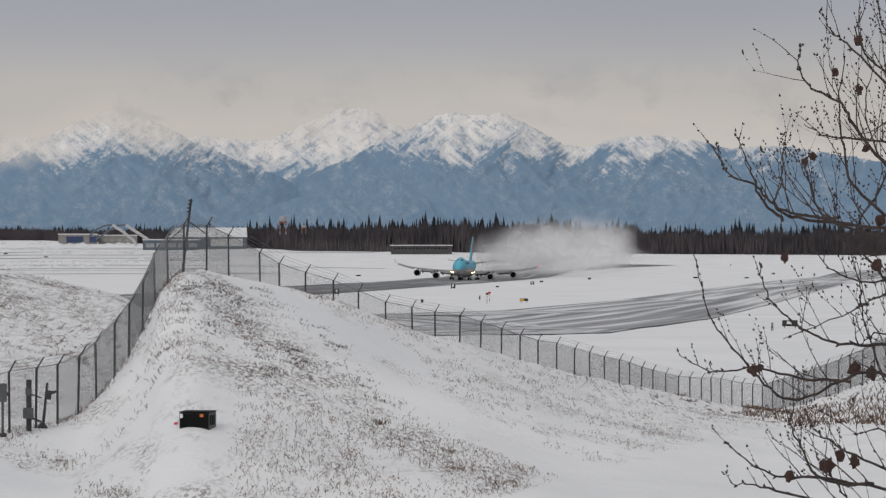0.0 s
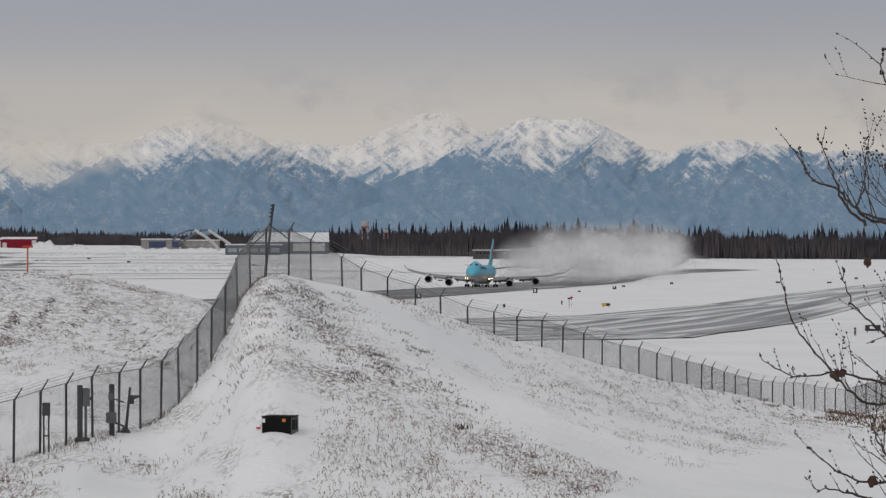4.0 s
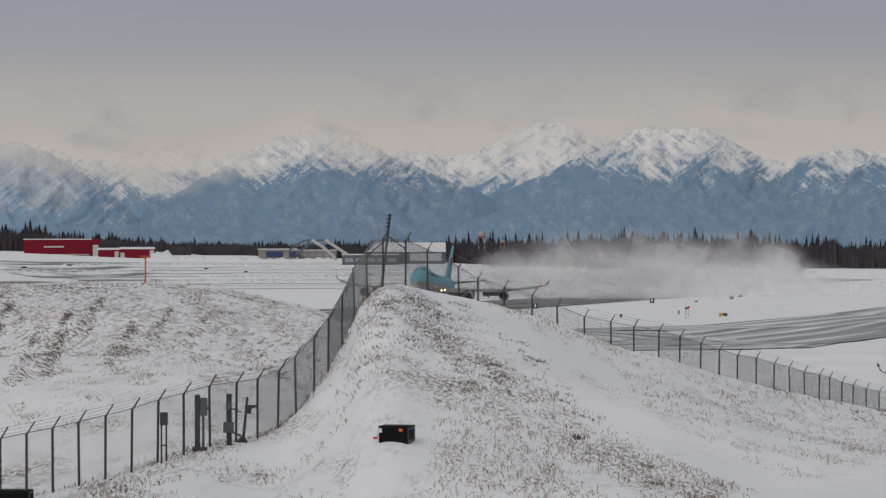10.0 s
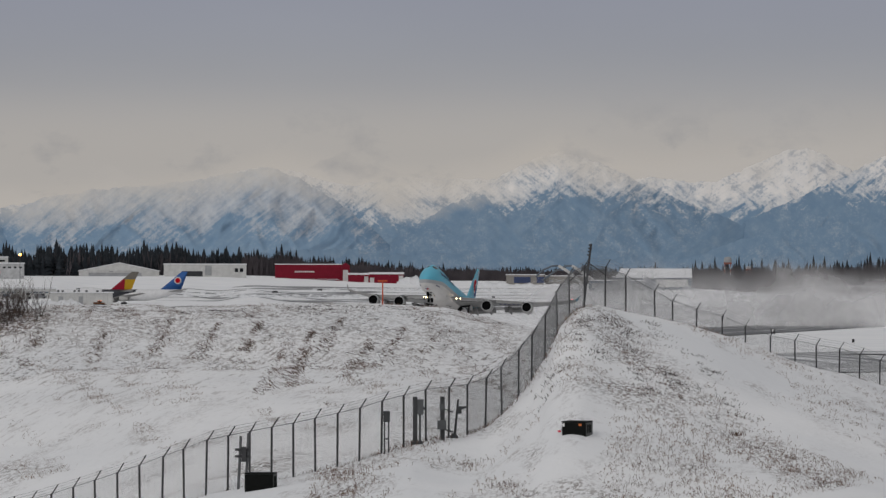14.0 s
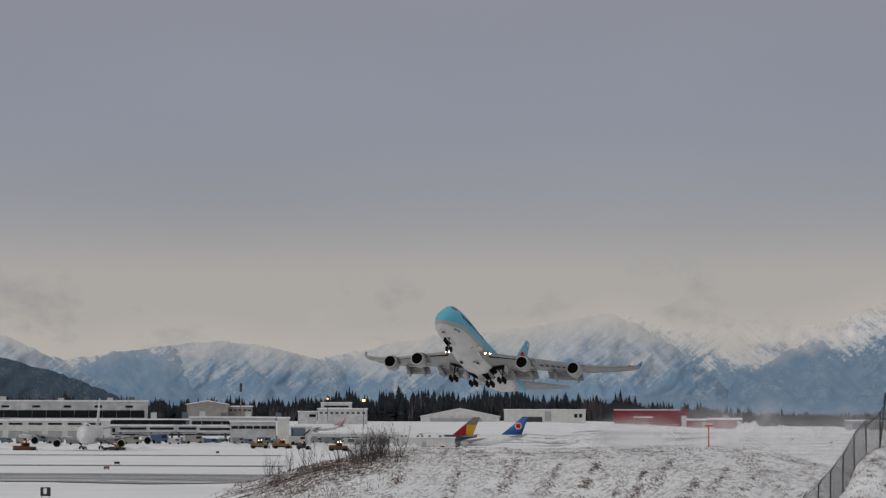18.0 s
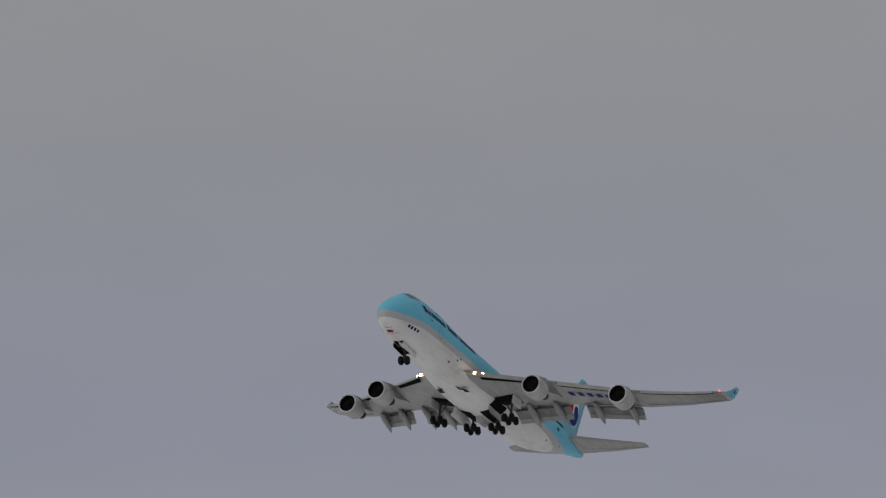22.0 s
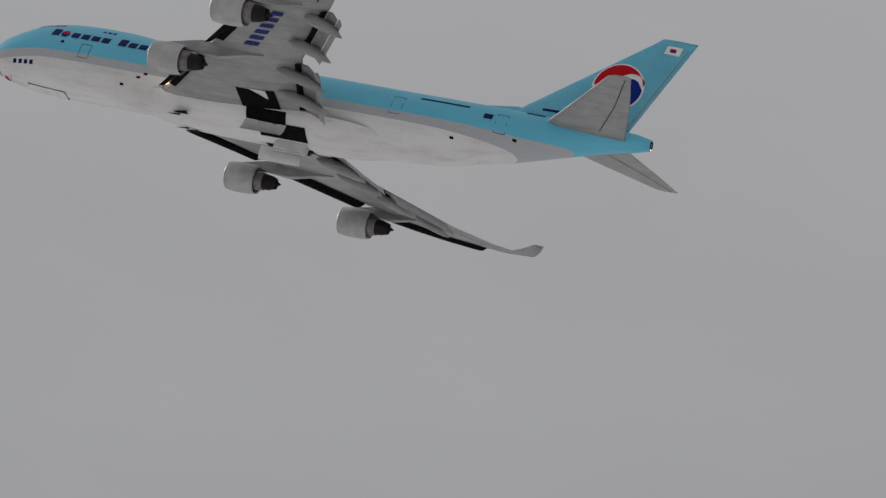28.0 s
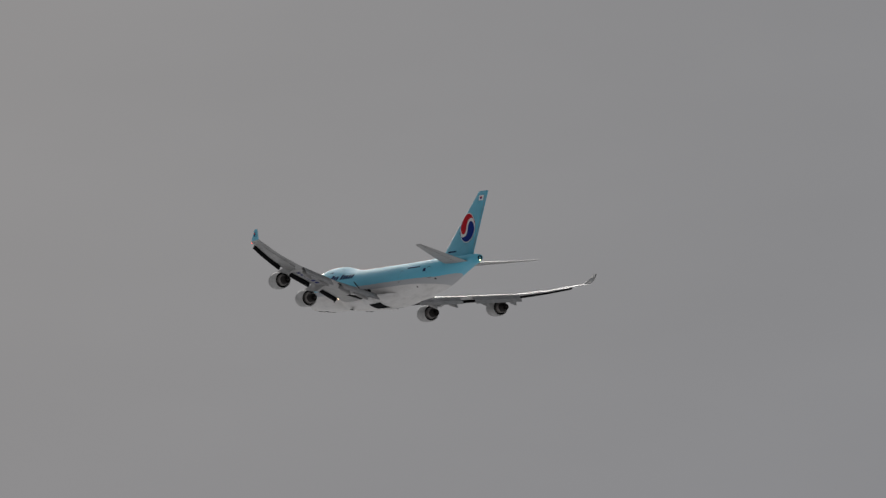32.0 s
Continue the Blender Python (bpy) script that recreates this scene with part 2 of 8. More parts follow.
def hit(u, v, near=84.0, far=330.0):
    """The ground place seen at a bearing and height, walking outwards."""
    a = u / K
    d = near
    while d < far:
        x, y = d * math.sin(a), d * math.cos(a)
        if floor_at(x, y) >= EYE + d * v / K:
            break
        d += 0.4
    x, y = d * math.sin(a), d * math.cos(a)
    return Vector((x, y, floor_at(x, y)))


def snow_material():
    """Snow with dead grass and litter showing through on the banks."""
    m = Mat("trampled_snow", (0.86, 0.865, 0.875), 0.75)
    big = m.ramp(m.noise(0.05, 6), (0.35, (0.83, 0.84, 0.855)), (0.65, (0.925, 0.925, 0.93)))
    co = m.coords()
    dist = m.n.new("ShaderNodeVectorMath")
    dist.operation = "LENGTH"
    m.l.new(co, dist.inputs[0])
    km = m.math("DIVIDE", dist.outputs["Value"], 1000.0)
    near = m.ramp(km, (0.0, 0.0), (0.075, 0.0), (0.09, 1.0), (0.155, 1.0), (0.19, 0.0))
    mound = m.ramp(km, (0.15, 0.0), (0.19, 0.55), (0.205, 1.0), (0.26, 1.0), (0.30, 0.0))
    sep = m.n.new("ShaderNodeSeparateXYZ")
    m.l.new(co, sep.inputs[0])
    x, y, z = sep.outputs

    def skew(a, b, c, scale, detail, rough):
        """Noise drawn out along a slanting line of the bank."""
        cb = m.n.new("ShaderNodeCombineXYZ")
        m.l.new(m.math("MULTIPLY", x, a), cb.inputs[0])
        m.l.new(m.math("MULTIPLY", y, b), cb.inputs[1])
        m.l.new(m.math("ADD", m.math("MULTIPLY", z, c), m.math("MULTIPLY", x, 0.4)), cb.inputs[2])
        nz = m.n.new("ShaderNodeTexNoise")
        nz.inputs["Scale"].default_value = scale
        nz.inputs["Detail"].default_value = detail
        nz.inputs["Roughness"].default_value = rough
        m.l.new(cb.outputs[0], nz.inputs["Vector"])
        return nz.outputs["Fac"]

    # near bank: fine dark stipple in loose drifts
    patches = m.ramp(m.noise(0.30, 5, (1.0, 0.3, 1.0), 0.62), (0.49, 0.0), (0.70, 1.0))
    # a drift of litter that runs from the brow down the flank
    p, q = hit(-430, -88), hit(-105, -345)
    way = Vector((q.x - p.x, q.y - p.y)).normalized()
    off = m.math("ADD", m.math("MULTIPLY", m.math("SUBTRACT", x, p.x), -way.y), m.math("MULTIPLY", m.math("SUBTRACT", y, p.y), way.x))
    off = m.math("ADD", off, m.math("MULTIPLY", m.math("SUBTRACT", m.noise(0.35, 5), 0.5), 4.5))
    drift = m.ramp(m.math("ABSOLUTE", m.math("DIVIDE", off, 10.0)), (0.0, 1.0), (0.10, 0.8), (0.22, 0.0))
    patches = m.math("MAXIMUM", patches, m.math("MULTIPLY", drift, m.ramp(m.noise(0.9, 5, (1.0, 0.3, 1.0), 0.65), (0.42, 0.0), (0.55, 1.0))))
    # a swath of clean snow beside it
    swath = m.ramp(m.math("DIVIDE", off, 10.0), (0.26, 1.0), (0.36, 0.12), (0.62, 0.12), (0.78, 1.0))
    patches = m.math("MULTIPLY", patches, swath)
    stipple = m.ramp(m.noise(6.5, 5, (1.0, 0.25, 1.2), 0.75), (0.49, 0.0), (0.54, 1.0))
    # the level track at the bank's foot keeps clean snow
    verge = m.math("ADD", m.math("SUBTRACT", z, 20.0), m.math("ADD", m.math("MULTIPLY", x, -0.262), m.math("MULTIPLY", y, 0.0781)))
    verge = m.math("ADD", verge, m.math("MULTIPLY", m.math("SUBTRACT", m.noise(0.4, 4), 0.5), 0.8))
    near = m.math("MULTIPLY", near, m.ramp(verge, (0.0, 0.0), (0.25, 1.0)))
    bank = m.math("MULTIPLY", m.math("MULTIPLY", patches, stipple), near)
    # far mound: short slanting dashes of litter, thick along its brow
    dash = m.ramp(skew(0.6, 0.22, 1.5, 4.2, 5, 0.7), (0.515, 0.0), (0.55, 1.0))
    fine = m.ramp(skew(1.2, 0.5, 2.2, 7.0, 5, 0.7), (0.545, 0.0), (0.59, 1.0))
    zones = m.ramp(m.noise(0.12, 5, None, 0.65), (0.36, 0.15), (0.56, 1.0))
    litter = m.math("MULTIPLY", m.math("MAXIMUM", m.math("MULTIPLY", dash, 0.85), m.math("MULTIPLY", fine, 1.0)), m.math("MULTIPLY", zones, mound))
    # streaks that slant down the mound's face
    cb = m.n.new("ShaderNodeCombineXYZ")
    m.l.new(m.math("MULTIPLY", m.math("ADD", x, m.math("MULTIPLY", z, -0.65)), 1.0), cb.inputs[0])
    m.l.new(m.math("MULTIPLY", y, 0.10), cb.inputs[1])
    m.l.new(m.math("MULTIPLY", z, 0.55), cb.inputs[2])
    nf = m.n.new("ShaderNodeTexNoise")
    nf.inputs["Scale"].default_value = 2.7
    nf.inputs["Detail"].default_value = 7
    nf.inputs["Roughness"].default_value = 0.72
    m.l.new(cb.outputs[0], nf.inputs["Vector"])
    face = m.ramp(nf.outputs["Fac"], (0.555, 0.0), (0.60, 1.0))
    level = m.ramp(m.math("DIVIDE", m.math("SUBTRACT", z, 10.0), 10.0), (0.35, 1.0), (0.7, 0.25))
    litter = m.math("MAXIMUM", m.math("MULTIPLY", litter, m.math("SUBTRACT", 1.15, level)), m.math("MULTIPLY", m.math("MULTIPLY", face, mound), level))
    # brown litter along the mound's western shoulder
    west = m.ramp(m.math("ADD", m.math("DIVIDE", x, y), 1.0), (0.69, 0.0), (0.712, 1.0), (0.752, 1.0), (0.768, 0.0))
    thick = m.ramp(skew(0.6, 0.22, 1.5, 4.5, 5, 0.72), (0.47, 0.0), (0.52, 1.0))
    west = m.math("MULTIPLY", west, m.ramp(m.math("ADD", km, m.math("MULTIPLY", m.math("SUBTRACT", m.noise(0.25, 4), 0.5), 0.02)), (0.212, 0.0), (0.220, 1.0), (0.25, 1.0), (0.256, 0.0)))
    litter = m.math("MAXIMUM", litter, m.math("MULTIPLY", m.math("MULTIPLY", thick, west), 1.12))
    grass = m.math("MAXIMUM", bank, litter)
    straw = m.ramp(m.noise(0.9, 4), (0.3, (0.04, 0.027, 0.022)), (0.7, (0.15, 0.092, 0.064)))
    m.colour(m.mix(m.math("MULTIPLY", grass, 0.92), big, straw))
    m.bump(m.math("ADD", m.noise(0.9, 6), m.math("MULTIPLY", m.noise(5.0, 4), 0.25)), 0.45, 0.28)
    return m.m


SNOW = snow_material()


def build_ground():
    cols = list(np.arange(-180, -27, 3.0)) + list(np.arange(-27, 9.5, 0.075)) + list(np.arange(10, 180, 3.0))
    rows = list(np.arange(2, 80, 6)) + list(np.arange(80, 270, 1.15)) + list(np.geomspace(271, 4900, 120))
    verts, faces = [], []
    for a in cols:
        s, c = math.sin(radians(a)), math.cos(radians(a))
        u = radians(a) * K
        for d in rows:
            x, y = d * s, d * c
            verts.append((x, y, ground_z(u, d) + bump_z(x, y, d)))
    n = len(rows)
    verts.append((0, 0, 15.0))
    hub = len(verts) - 1
    for i in range(len(cols)):
        j = (i + 1) % len(cols)
        for k in range(n - 1):
            faces.append((i * n + k, i * n + k + 1, j * n + k + 1, j * n + k))
        faces.append((hub, i * n, j * n))
    me = bpy.data.meshes.new("ground")
    me.from_pydata(verts, [], faces)
    me.materials.append(SNOW)
    me.polygons.foreach_set("use_smooth", [True] * len(me.polygons))
    tagged(new("ground", me), "snow-covered rolling ground with brown grass stubble", "ground", kind="structure")


build_ground()


# ---- paved strips ----
def asphalt_material(name, bare, along, tone=0.11):
    """Dark paving under streaks of blown snow that run along the strip."""
    m = Mat(name, (0.07, 0.07, 0.075), 0.55)
    uv = m.n.new("ShaderNodeUVMap")
    mp = m.n.new("ShaderNodeMapping")
    mp.inputs["Scale"].default_value = (along, 1.0, 1.0)
    m.l.new(uv.outputs[0], mp.inputs[0])
    n1 = m.n.new("ShaderNodeTexNoise")
    n1.inputs["Scale"].default_value = 0.26
    n1.inputs["Detail"].default_value = 6
    m.l.new(mp.outputs[0], n1.inputs["Vector"])
    k = m.ramp(n1.outputs["Fac"], (bare - 0.08, (tone, tone * 1.02, tone * 1.09)), (bare, (0.27 + tone * 0.6, 0.275 + tone * 0.6, 0.285 + tone * 0.6)), (bare + 0.09, (0.78, 0.785, 0.80)))
    m.colour(k)
    return m.m


def strip(name, pts, width, mat, label, lift=0.12, sink=0.0):
    """A paved strip along a line of ground places, draped on the ground."""
    pts = [Vector(p) for p in pts]
    fine = []
    for a, b in zip(pts, pts[1:]):
        k = max(2, int((b - a).length / 12))
        fine += [a.lerp(b, i / k) for i in range(k)]
    fine.append(pts[-1])
    verts, faces, uvs = [], [], []
    run = 0.0
    across = 7
    for i, p in enumerate(fine):
        d = (fine[min(i + 1, len(fine) - 1)] - fine[max(i - 1, 0)]).normalized()
        nrm = Vector((d.y, -d.x))
        if i:
            run += (p - fine[i - 1]).length
        for k in range(across):
            o = (k / (across - 1) - 0.5) * width
            q = p + nrm * o
            verts.append((q.x, q.y, ground_at(q.x, q.y) + lift))
            uvs.append((run, o))
    for i in range(len(fine) - 1):
        for k in range(across - 1):
            faces.append((i * across + k, i * across + k + 1, (i + 1) * across + k + 1, (i + 1) * across + k))
    me = bpy.data.meshes.new(name)
    me.from_pydata(verts, [], faces)
    layer = me.uv_layers.new(name="UVMap")
    for lp in me.loops:
        layer.data[lp.index].uv = uvs[lp.vertex_index]
    me.materials.append(mat)
    tagged(new(name, me), label, "pavement", kind="structure")


def flat(u, v, z=None):
    """The ground place seen at a bearing, below eye level by v: met with the airfield's slope."""
    d = 300.0
    while d < 2900 and (EYE - field_z(d, u)) * K / d > v:
        d += 4.0
    a = u / K
    return Vector((d * math.sin(a), d * math.cos(a)))


RUN = Vector((-0.0963, -0.9953))
TOUCH = Vector((9.1, 1552.3))
runway_mat = asphalt_material("scraped_runway_asphalt", 0.60, 0.02)
taxi_mat = asphalt_material("snow_streaked_asphalt", 0.485, 0.012, 0.2)
strip("runway", [TOUCH - RUN * 900, TOUCH, TOUCH + RUN * 1150], 48, runway_mat, "dark scraped asphalt runway with blown snow", 0.14)


# ---- mountains ----
def mountain_material(name, line, amount, frosty=0.55, haze_tint=1.0, slant=False):
    """Wooded slopes, blued by distance haze in the base colour, under broken snow, thicker towards the top."""
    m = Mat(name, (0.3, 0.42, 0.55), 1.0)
    m.b.inputs["Specular IOR Level"].default_value = 0.0
    uv = m.n.new("ShaderNodeUVMap").outputs[0]

    def tex(scale, detail, rough, turn=0.0, stretch=(1, 1, 1)):
        mp = m.n.new("ShaderNodeMapping")
        mp.inputs["Rotation"].default_value = (0, 0, radians(turn))
        m2 = m.n.new("ShaderNodeMapping")
        m2.inputs["Scale"].default_value = stretch
        nz = m.n.new("ShaderNodeTexNoise")
        nz.inputs["Scale"].default_value = scale
        nz.inputs["Detail"].default_value = detail
        nz.inputs["Roughness"].default_value = rough
        m.l.new(uv, mp.inputs[0])
        m.l.new(mp.outputs[0], m2.inputs[0])
        m.l.new(m2.outputs[0], nz.inputs["Vector"])
        return m.math("SUBTRACT", nz.outputs["Fac"], 0.5)

    sep = m.n.new("ShaderNodeSeparateXYZ")
    m.l.new(uv, sep.inputs[0])
    rise = m.math("DIVIDE", sep.outputs["Y"], 215.0)
    attr = {}
    for k in ("spur", "side", "deep"):
        a = m.n.new("ShaderNodeAttribute")
        a.attribute_name = k
        attr[k] = a.outputs["Fac"]
    big = tex(0.010, 3, 0.5)
    mid = tex(0.045, 9, 0.66)
    fine = tex(0.22, 6, 0.7)
    fall_l = tex(0.085, 8, 0.66, 38, (0.22, 1.3, 1))
    fall_r = tex(0.075 if slant else 0.085, 8, 0.64, -38, (0.16 if slant else 0.22, 1.3, 1))
    streak = m.math("MULTIPLY", fall_r, 1.25) if slant else m.mix(attr["side"], fall_r, fall_l)
    h = m.math("ADD", rise, m.math("MULTIPLY", big, 0.7 if slant else 0.45))
    h = m.math("ADD", h, m.math("MULTIPLY", mid, 0.42 if slant else 0.5))
    h = m.math("ADD", h, m.math("MULTIPLY", streak, 0.66))
    h = m.math("ADD", h, m.math("MULTIPLY", fine, 0.34))
    h = m.math("ADD", h, m.math("MULTIPLY", attr["deep"], 0.16))
    snow = m.ramp(h, (line - 0.07, 0.0), (line + 0.04, 0.62), (line + 0.28, 1.0))
    pale = m.ramp(m.math("ADD", big, 0.5), (0.40, 0.0), (0.60, 1.0))
    speck = m.ramp(m.math("ADD", m.math("ADD", m.math("MULTIPLY", mid, 0.6), m.math("MULTIPLY", fine, 1.1)), 0.5), (0.50, 0.0), (0.72, 1.0))
    frost = m.math("MULTIPLY", m.math("MULTIPLY", pale, speck), frosty)
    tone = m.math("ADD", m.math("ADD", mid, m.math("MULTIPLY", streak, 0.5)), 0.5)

    def hazed(c):
        return tuple(q * haze_tint for q in c)

    # the blue haze of distance is mixed into these base tones
    woods = m.ramp(tone, (0.3, hazed((0.20, 0.305, 0.43))), (0.52, hazed((0.23, 0.335, 0.455))), (0.75, hazed((0.285, 0.385, 0.49))))
    # snow tones hold the peaks' warm light; slant ones are duller, as under cloud
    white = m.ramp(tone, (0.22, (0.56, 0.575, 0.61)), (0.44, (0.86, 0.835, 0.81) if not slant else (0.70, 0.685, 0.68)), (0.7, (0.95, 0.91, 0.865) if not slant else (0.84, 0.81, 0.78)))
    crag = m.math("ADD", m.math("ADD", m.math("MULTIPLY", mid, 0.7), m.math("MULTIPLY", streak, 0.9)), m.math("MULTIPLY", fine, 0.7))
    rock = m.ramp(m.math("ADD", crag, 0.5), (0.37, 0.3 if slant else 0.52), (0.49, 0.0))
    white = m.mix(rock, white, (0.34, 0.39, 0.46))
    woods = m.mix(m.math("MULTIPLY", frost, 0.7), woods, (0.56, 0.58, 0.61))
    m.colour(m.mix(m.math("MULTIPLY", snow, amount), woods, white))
    return m.m


def ridge(name, crest, d0, d1, seed, rough, mat, label, base=-6.0, jag=1.0):
    """A mountain chain: crest is bearing and height above eye level (parts of K)."""
    us = np.arange(crest[0][0], crest[-1][0], 3.0)
    rows = 60
    verts, faces, spurs, uvs, sides, deeps = [], [], [], [], [], []
    rf, mf = noise.ridged_multi_fractal, noise.noise
    for u in us:
        a = u / K
        hm = steps(u, crest) + jag * 4 * mf((u * 0.035, seed, 0))
        teeth = jag * (3.0 * mf((u * 0.10, seed, 2)) + 2.0 * mf((u * 0.26, seed, 6)))
        sa, ca = math.sin(a), math.cos(a)
        for j in range(rows):
            s = j / (rows - 1)
            hc = hm + teeth * s ** 9
            d = d0 + (d1 - d0) * s
            h0 = base + (hc - base) * s
            wx = u + 14 * mf((u * 0.02, s * 3, seed + 9))
            left = rf((wx * 0.011 + h0 * 0.010, h0 * 0.004, seed), 1.0, 2.1, 5, 1.0, 2.0)
            right = rf((wx * 0.011 - h0 * 0.010, h0 * 0.004, seed + 4), 1.0, 2.1, 5, 1.0, 2.0)
            spur = max(left, right) - 1.2
            drop = rough * s * (1 - s) * min(1, s * 3)
            h = h0 + 17 * drop * spur
            h = min(h, hc + 1)
            dd = d - 110 * drop * spur
            verts.append((dd * sa, dd * ca, EYE + dd * h / K))
            uvs.append((u, h))
            spurs.append(spur)
            deeps.append(max(-1, min(1, -spur * 1.1)))
            sides.append(smooth(0.5 + (left - right) * 1.2))
    n = len(us)
    for i in range(n - 1):
        for j in range(rows - 1):
            faces.append((i * rows + j, (i + 1) * rows + j, (i + 1) * rows + j + 1, i * rows + j + 1))
    me = bpy.data.meshes.new(name)
    me.from_pydata(verts, [], faces)
    for nm, values in (("side", sides), ("spur", spurs), ("deep", deeps)):
        me.attributes.new(nm, "FLOAT", "POINT").data.foreach_set("value", values)
    lay = me.uv_layers.new(name="UVMap")
    idx = np.empty(len(me.loops), dtype=np.int64)
    me.loops.foreach_get("vertex_index", idx)
    lay.data.foreach_set("uv", np.array(uvs, dtype=np.float32)[idx].ravel())
    me.materials.append(mat)
    me.polygons.foreach_set("use_smooth", [True] * len(me.polygons))
    tagged(new(name, me), label, "mountain", kind="structure")


SOFT = mountain_material("smooth_haze_blue_slopes", 0.60, 0.9, 0.4)
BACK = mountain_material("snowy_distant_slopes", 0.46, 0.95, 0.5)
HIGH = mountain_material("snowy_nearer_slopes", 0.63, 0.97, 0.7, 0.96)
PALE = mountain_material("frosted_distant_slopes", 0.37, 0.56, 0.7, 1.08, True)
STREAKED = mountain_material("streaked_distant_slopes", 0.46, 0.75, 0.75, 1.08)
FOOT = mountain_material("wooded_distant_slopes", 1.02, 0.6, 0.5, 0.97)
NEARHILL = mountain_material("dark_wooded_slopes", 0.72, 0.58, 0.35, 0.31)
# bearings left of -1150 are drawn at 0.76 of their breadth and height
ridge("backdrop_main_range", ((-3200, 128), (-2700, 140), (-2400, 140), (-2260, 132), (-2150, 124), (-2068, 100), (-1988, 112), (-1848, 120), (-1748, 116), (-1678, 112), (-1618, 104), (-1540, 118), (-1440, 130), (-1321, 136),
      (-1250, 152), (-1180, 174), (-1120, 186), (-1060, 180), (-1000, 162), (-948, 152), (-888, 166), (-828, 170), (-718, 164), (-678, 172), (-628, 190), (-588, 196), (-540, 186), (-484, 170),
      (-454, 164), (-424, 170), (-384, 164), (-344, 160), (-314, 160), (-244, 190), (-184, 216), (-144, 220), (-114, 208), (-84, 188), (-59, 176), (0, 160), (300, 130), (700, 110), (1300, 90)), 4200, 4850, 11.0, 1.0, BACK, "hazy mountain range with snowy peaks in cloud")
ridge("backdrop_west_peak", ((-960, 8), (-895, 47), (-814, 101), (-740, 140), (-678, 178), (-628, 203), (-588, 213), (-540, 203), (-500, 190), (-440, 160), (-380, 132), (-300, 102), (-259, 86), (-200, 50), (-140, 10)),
      3750, 4250, 17.0, 1.1, HIGH, "haze-blue mountain with snow streaks and a cloudy top")
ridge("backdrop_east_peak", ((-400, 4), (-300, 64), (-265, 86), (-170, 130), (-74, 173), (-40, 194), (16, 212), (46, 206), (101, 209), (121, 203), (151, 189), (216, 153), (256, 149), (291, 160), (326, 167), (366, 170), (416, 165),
      (466, 156), (506, 146), (546, 150), (616, 148), (696, 135), (784, 120), (1000, 105), (1300, 100)), 3700, 4300, 23.0, 1.1, HIGH, "broad haze-blue mountain with a snow-capped crest")
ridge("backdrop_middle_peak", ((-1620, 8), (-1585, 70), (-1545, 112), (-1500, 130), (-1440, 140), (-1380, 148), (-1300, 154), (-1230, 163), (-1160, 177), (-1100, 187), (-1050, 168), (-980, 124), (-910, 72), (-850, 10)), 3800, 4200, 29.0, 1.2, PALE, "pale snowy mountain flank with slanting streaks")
ridge("backdrop_blue_slope", ((-2080, 20), (-2040, 88), (-1990, 114), (-1935, 120), (-1890, 128), (-1850, 110), (-1790, 74), (-1740, 40), (-1700, 8)), 3720, 4120, 37.0, 0.8, SOFT, "smooth haze-blue mountain slope")
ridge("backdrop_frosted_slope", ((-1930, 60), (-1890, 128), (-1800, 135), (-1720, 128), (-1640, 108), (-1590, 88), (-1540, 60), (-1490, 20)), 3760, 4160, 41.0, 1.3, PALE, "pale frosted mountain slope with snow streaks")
ridge("backdrop_mid_slope", ((-1610, 6), (-1578, 26), (-1478, 58), (-1400, 72), (-1340, 60), (-1270, 84), (-1200, 62), (-1110, 20)), 3740, 4140, 43.0, 1.1, STREAKED, "haze-blue mountain slope with a snowy top")
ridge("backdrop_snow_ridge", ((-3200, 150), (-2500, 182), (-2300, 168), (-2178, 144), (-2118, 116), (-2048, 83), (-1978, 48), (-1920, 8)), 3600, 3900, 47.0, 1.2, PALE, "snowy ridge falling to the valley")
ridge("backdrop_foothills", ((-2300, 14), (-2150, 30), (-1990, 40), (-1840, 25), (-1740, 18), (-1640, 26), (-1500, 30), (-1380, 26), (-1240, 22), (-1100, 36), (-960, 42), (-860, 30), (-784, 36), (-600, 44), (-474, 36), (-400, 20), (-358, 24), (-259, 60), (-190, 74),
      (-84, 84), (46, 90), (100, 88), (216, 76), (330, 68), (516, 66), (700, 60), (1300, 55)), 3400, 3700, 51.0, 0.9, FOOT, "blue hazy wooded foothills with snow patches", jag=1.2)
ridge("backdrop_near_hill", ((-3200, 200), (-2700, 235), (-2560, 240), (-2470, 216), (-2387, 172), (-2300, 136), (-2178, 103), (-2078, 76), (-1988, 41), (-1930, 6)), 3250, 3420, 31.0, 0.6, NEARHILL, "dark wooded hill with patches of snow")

# ---- fence ----
GALV = plain("galvanised_steel", (0.12, 0.125, 0.13), 0.5, 0.4, 0.25, 5)
WIRE = plain("galvanised_wire", (0.20, 0.205, 0.21), 0.5, 0.4, 0.2, 5)
STEEL_POST = plain("dark_weathered_steel", (0.055, 0.056, 0.06), 0.6, 0.3, 0.25, 4)


def line_place(u):
    d = steps(u, LINE_D)
    a = u / K
    x, y = d * math.sin(a), d * math.cos(a)
    return Vector((x, y, floor_at(x, y)))


POSTS = list(range(-2052, -700, 46)) + [-680, -644, -612, -580, -555, -531, -509, -486, -458, -418, -379, -323, -289, -244, -194, -149, -101, -54, -14, 29, 66, 103,
         136, 168, 201, 232, 260, 286, 311, 330, 351, 371, 394, 416, 436, 456, 474, 491] + list(range(510, 640, 18)) + list(range(655, 800, 21)) + list(range(822, 1200, 26))


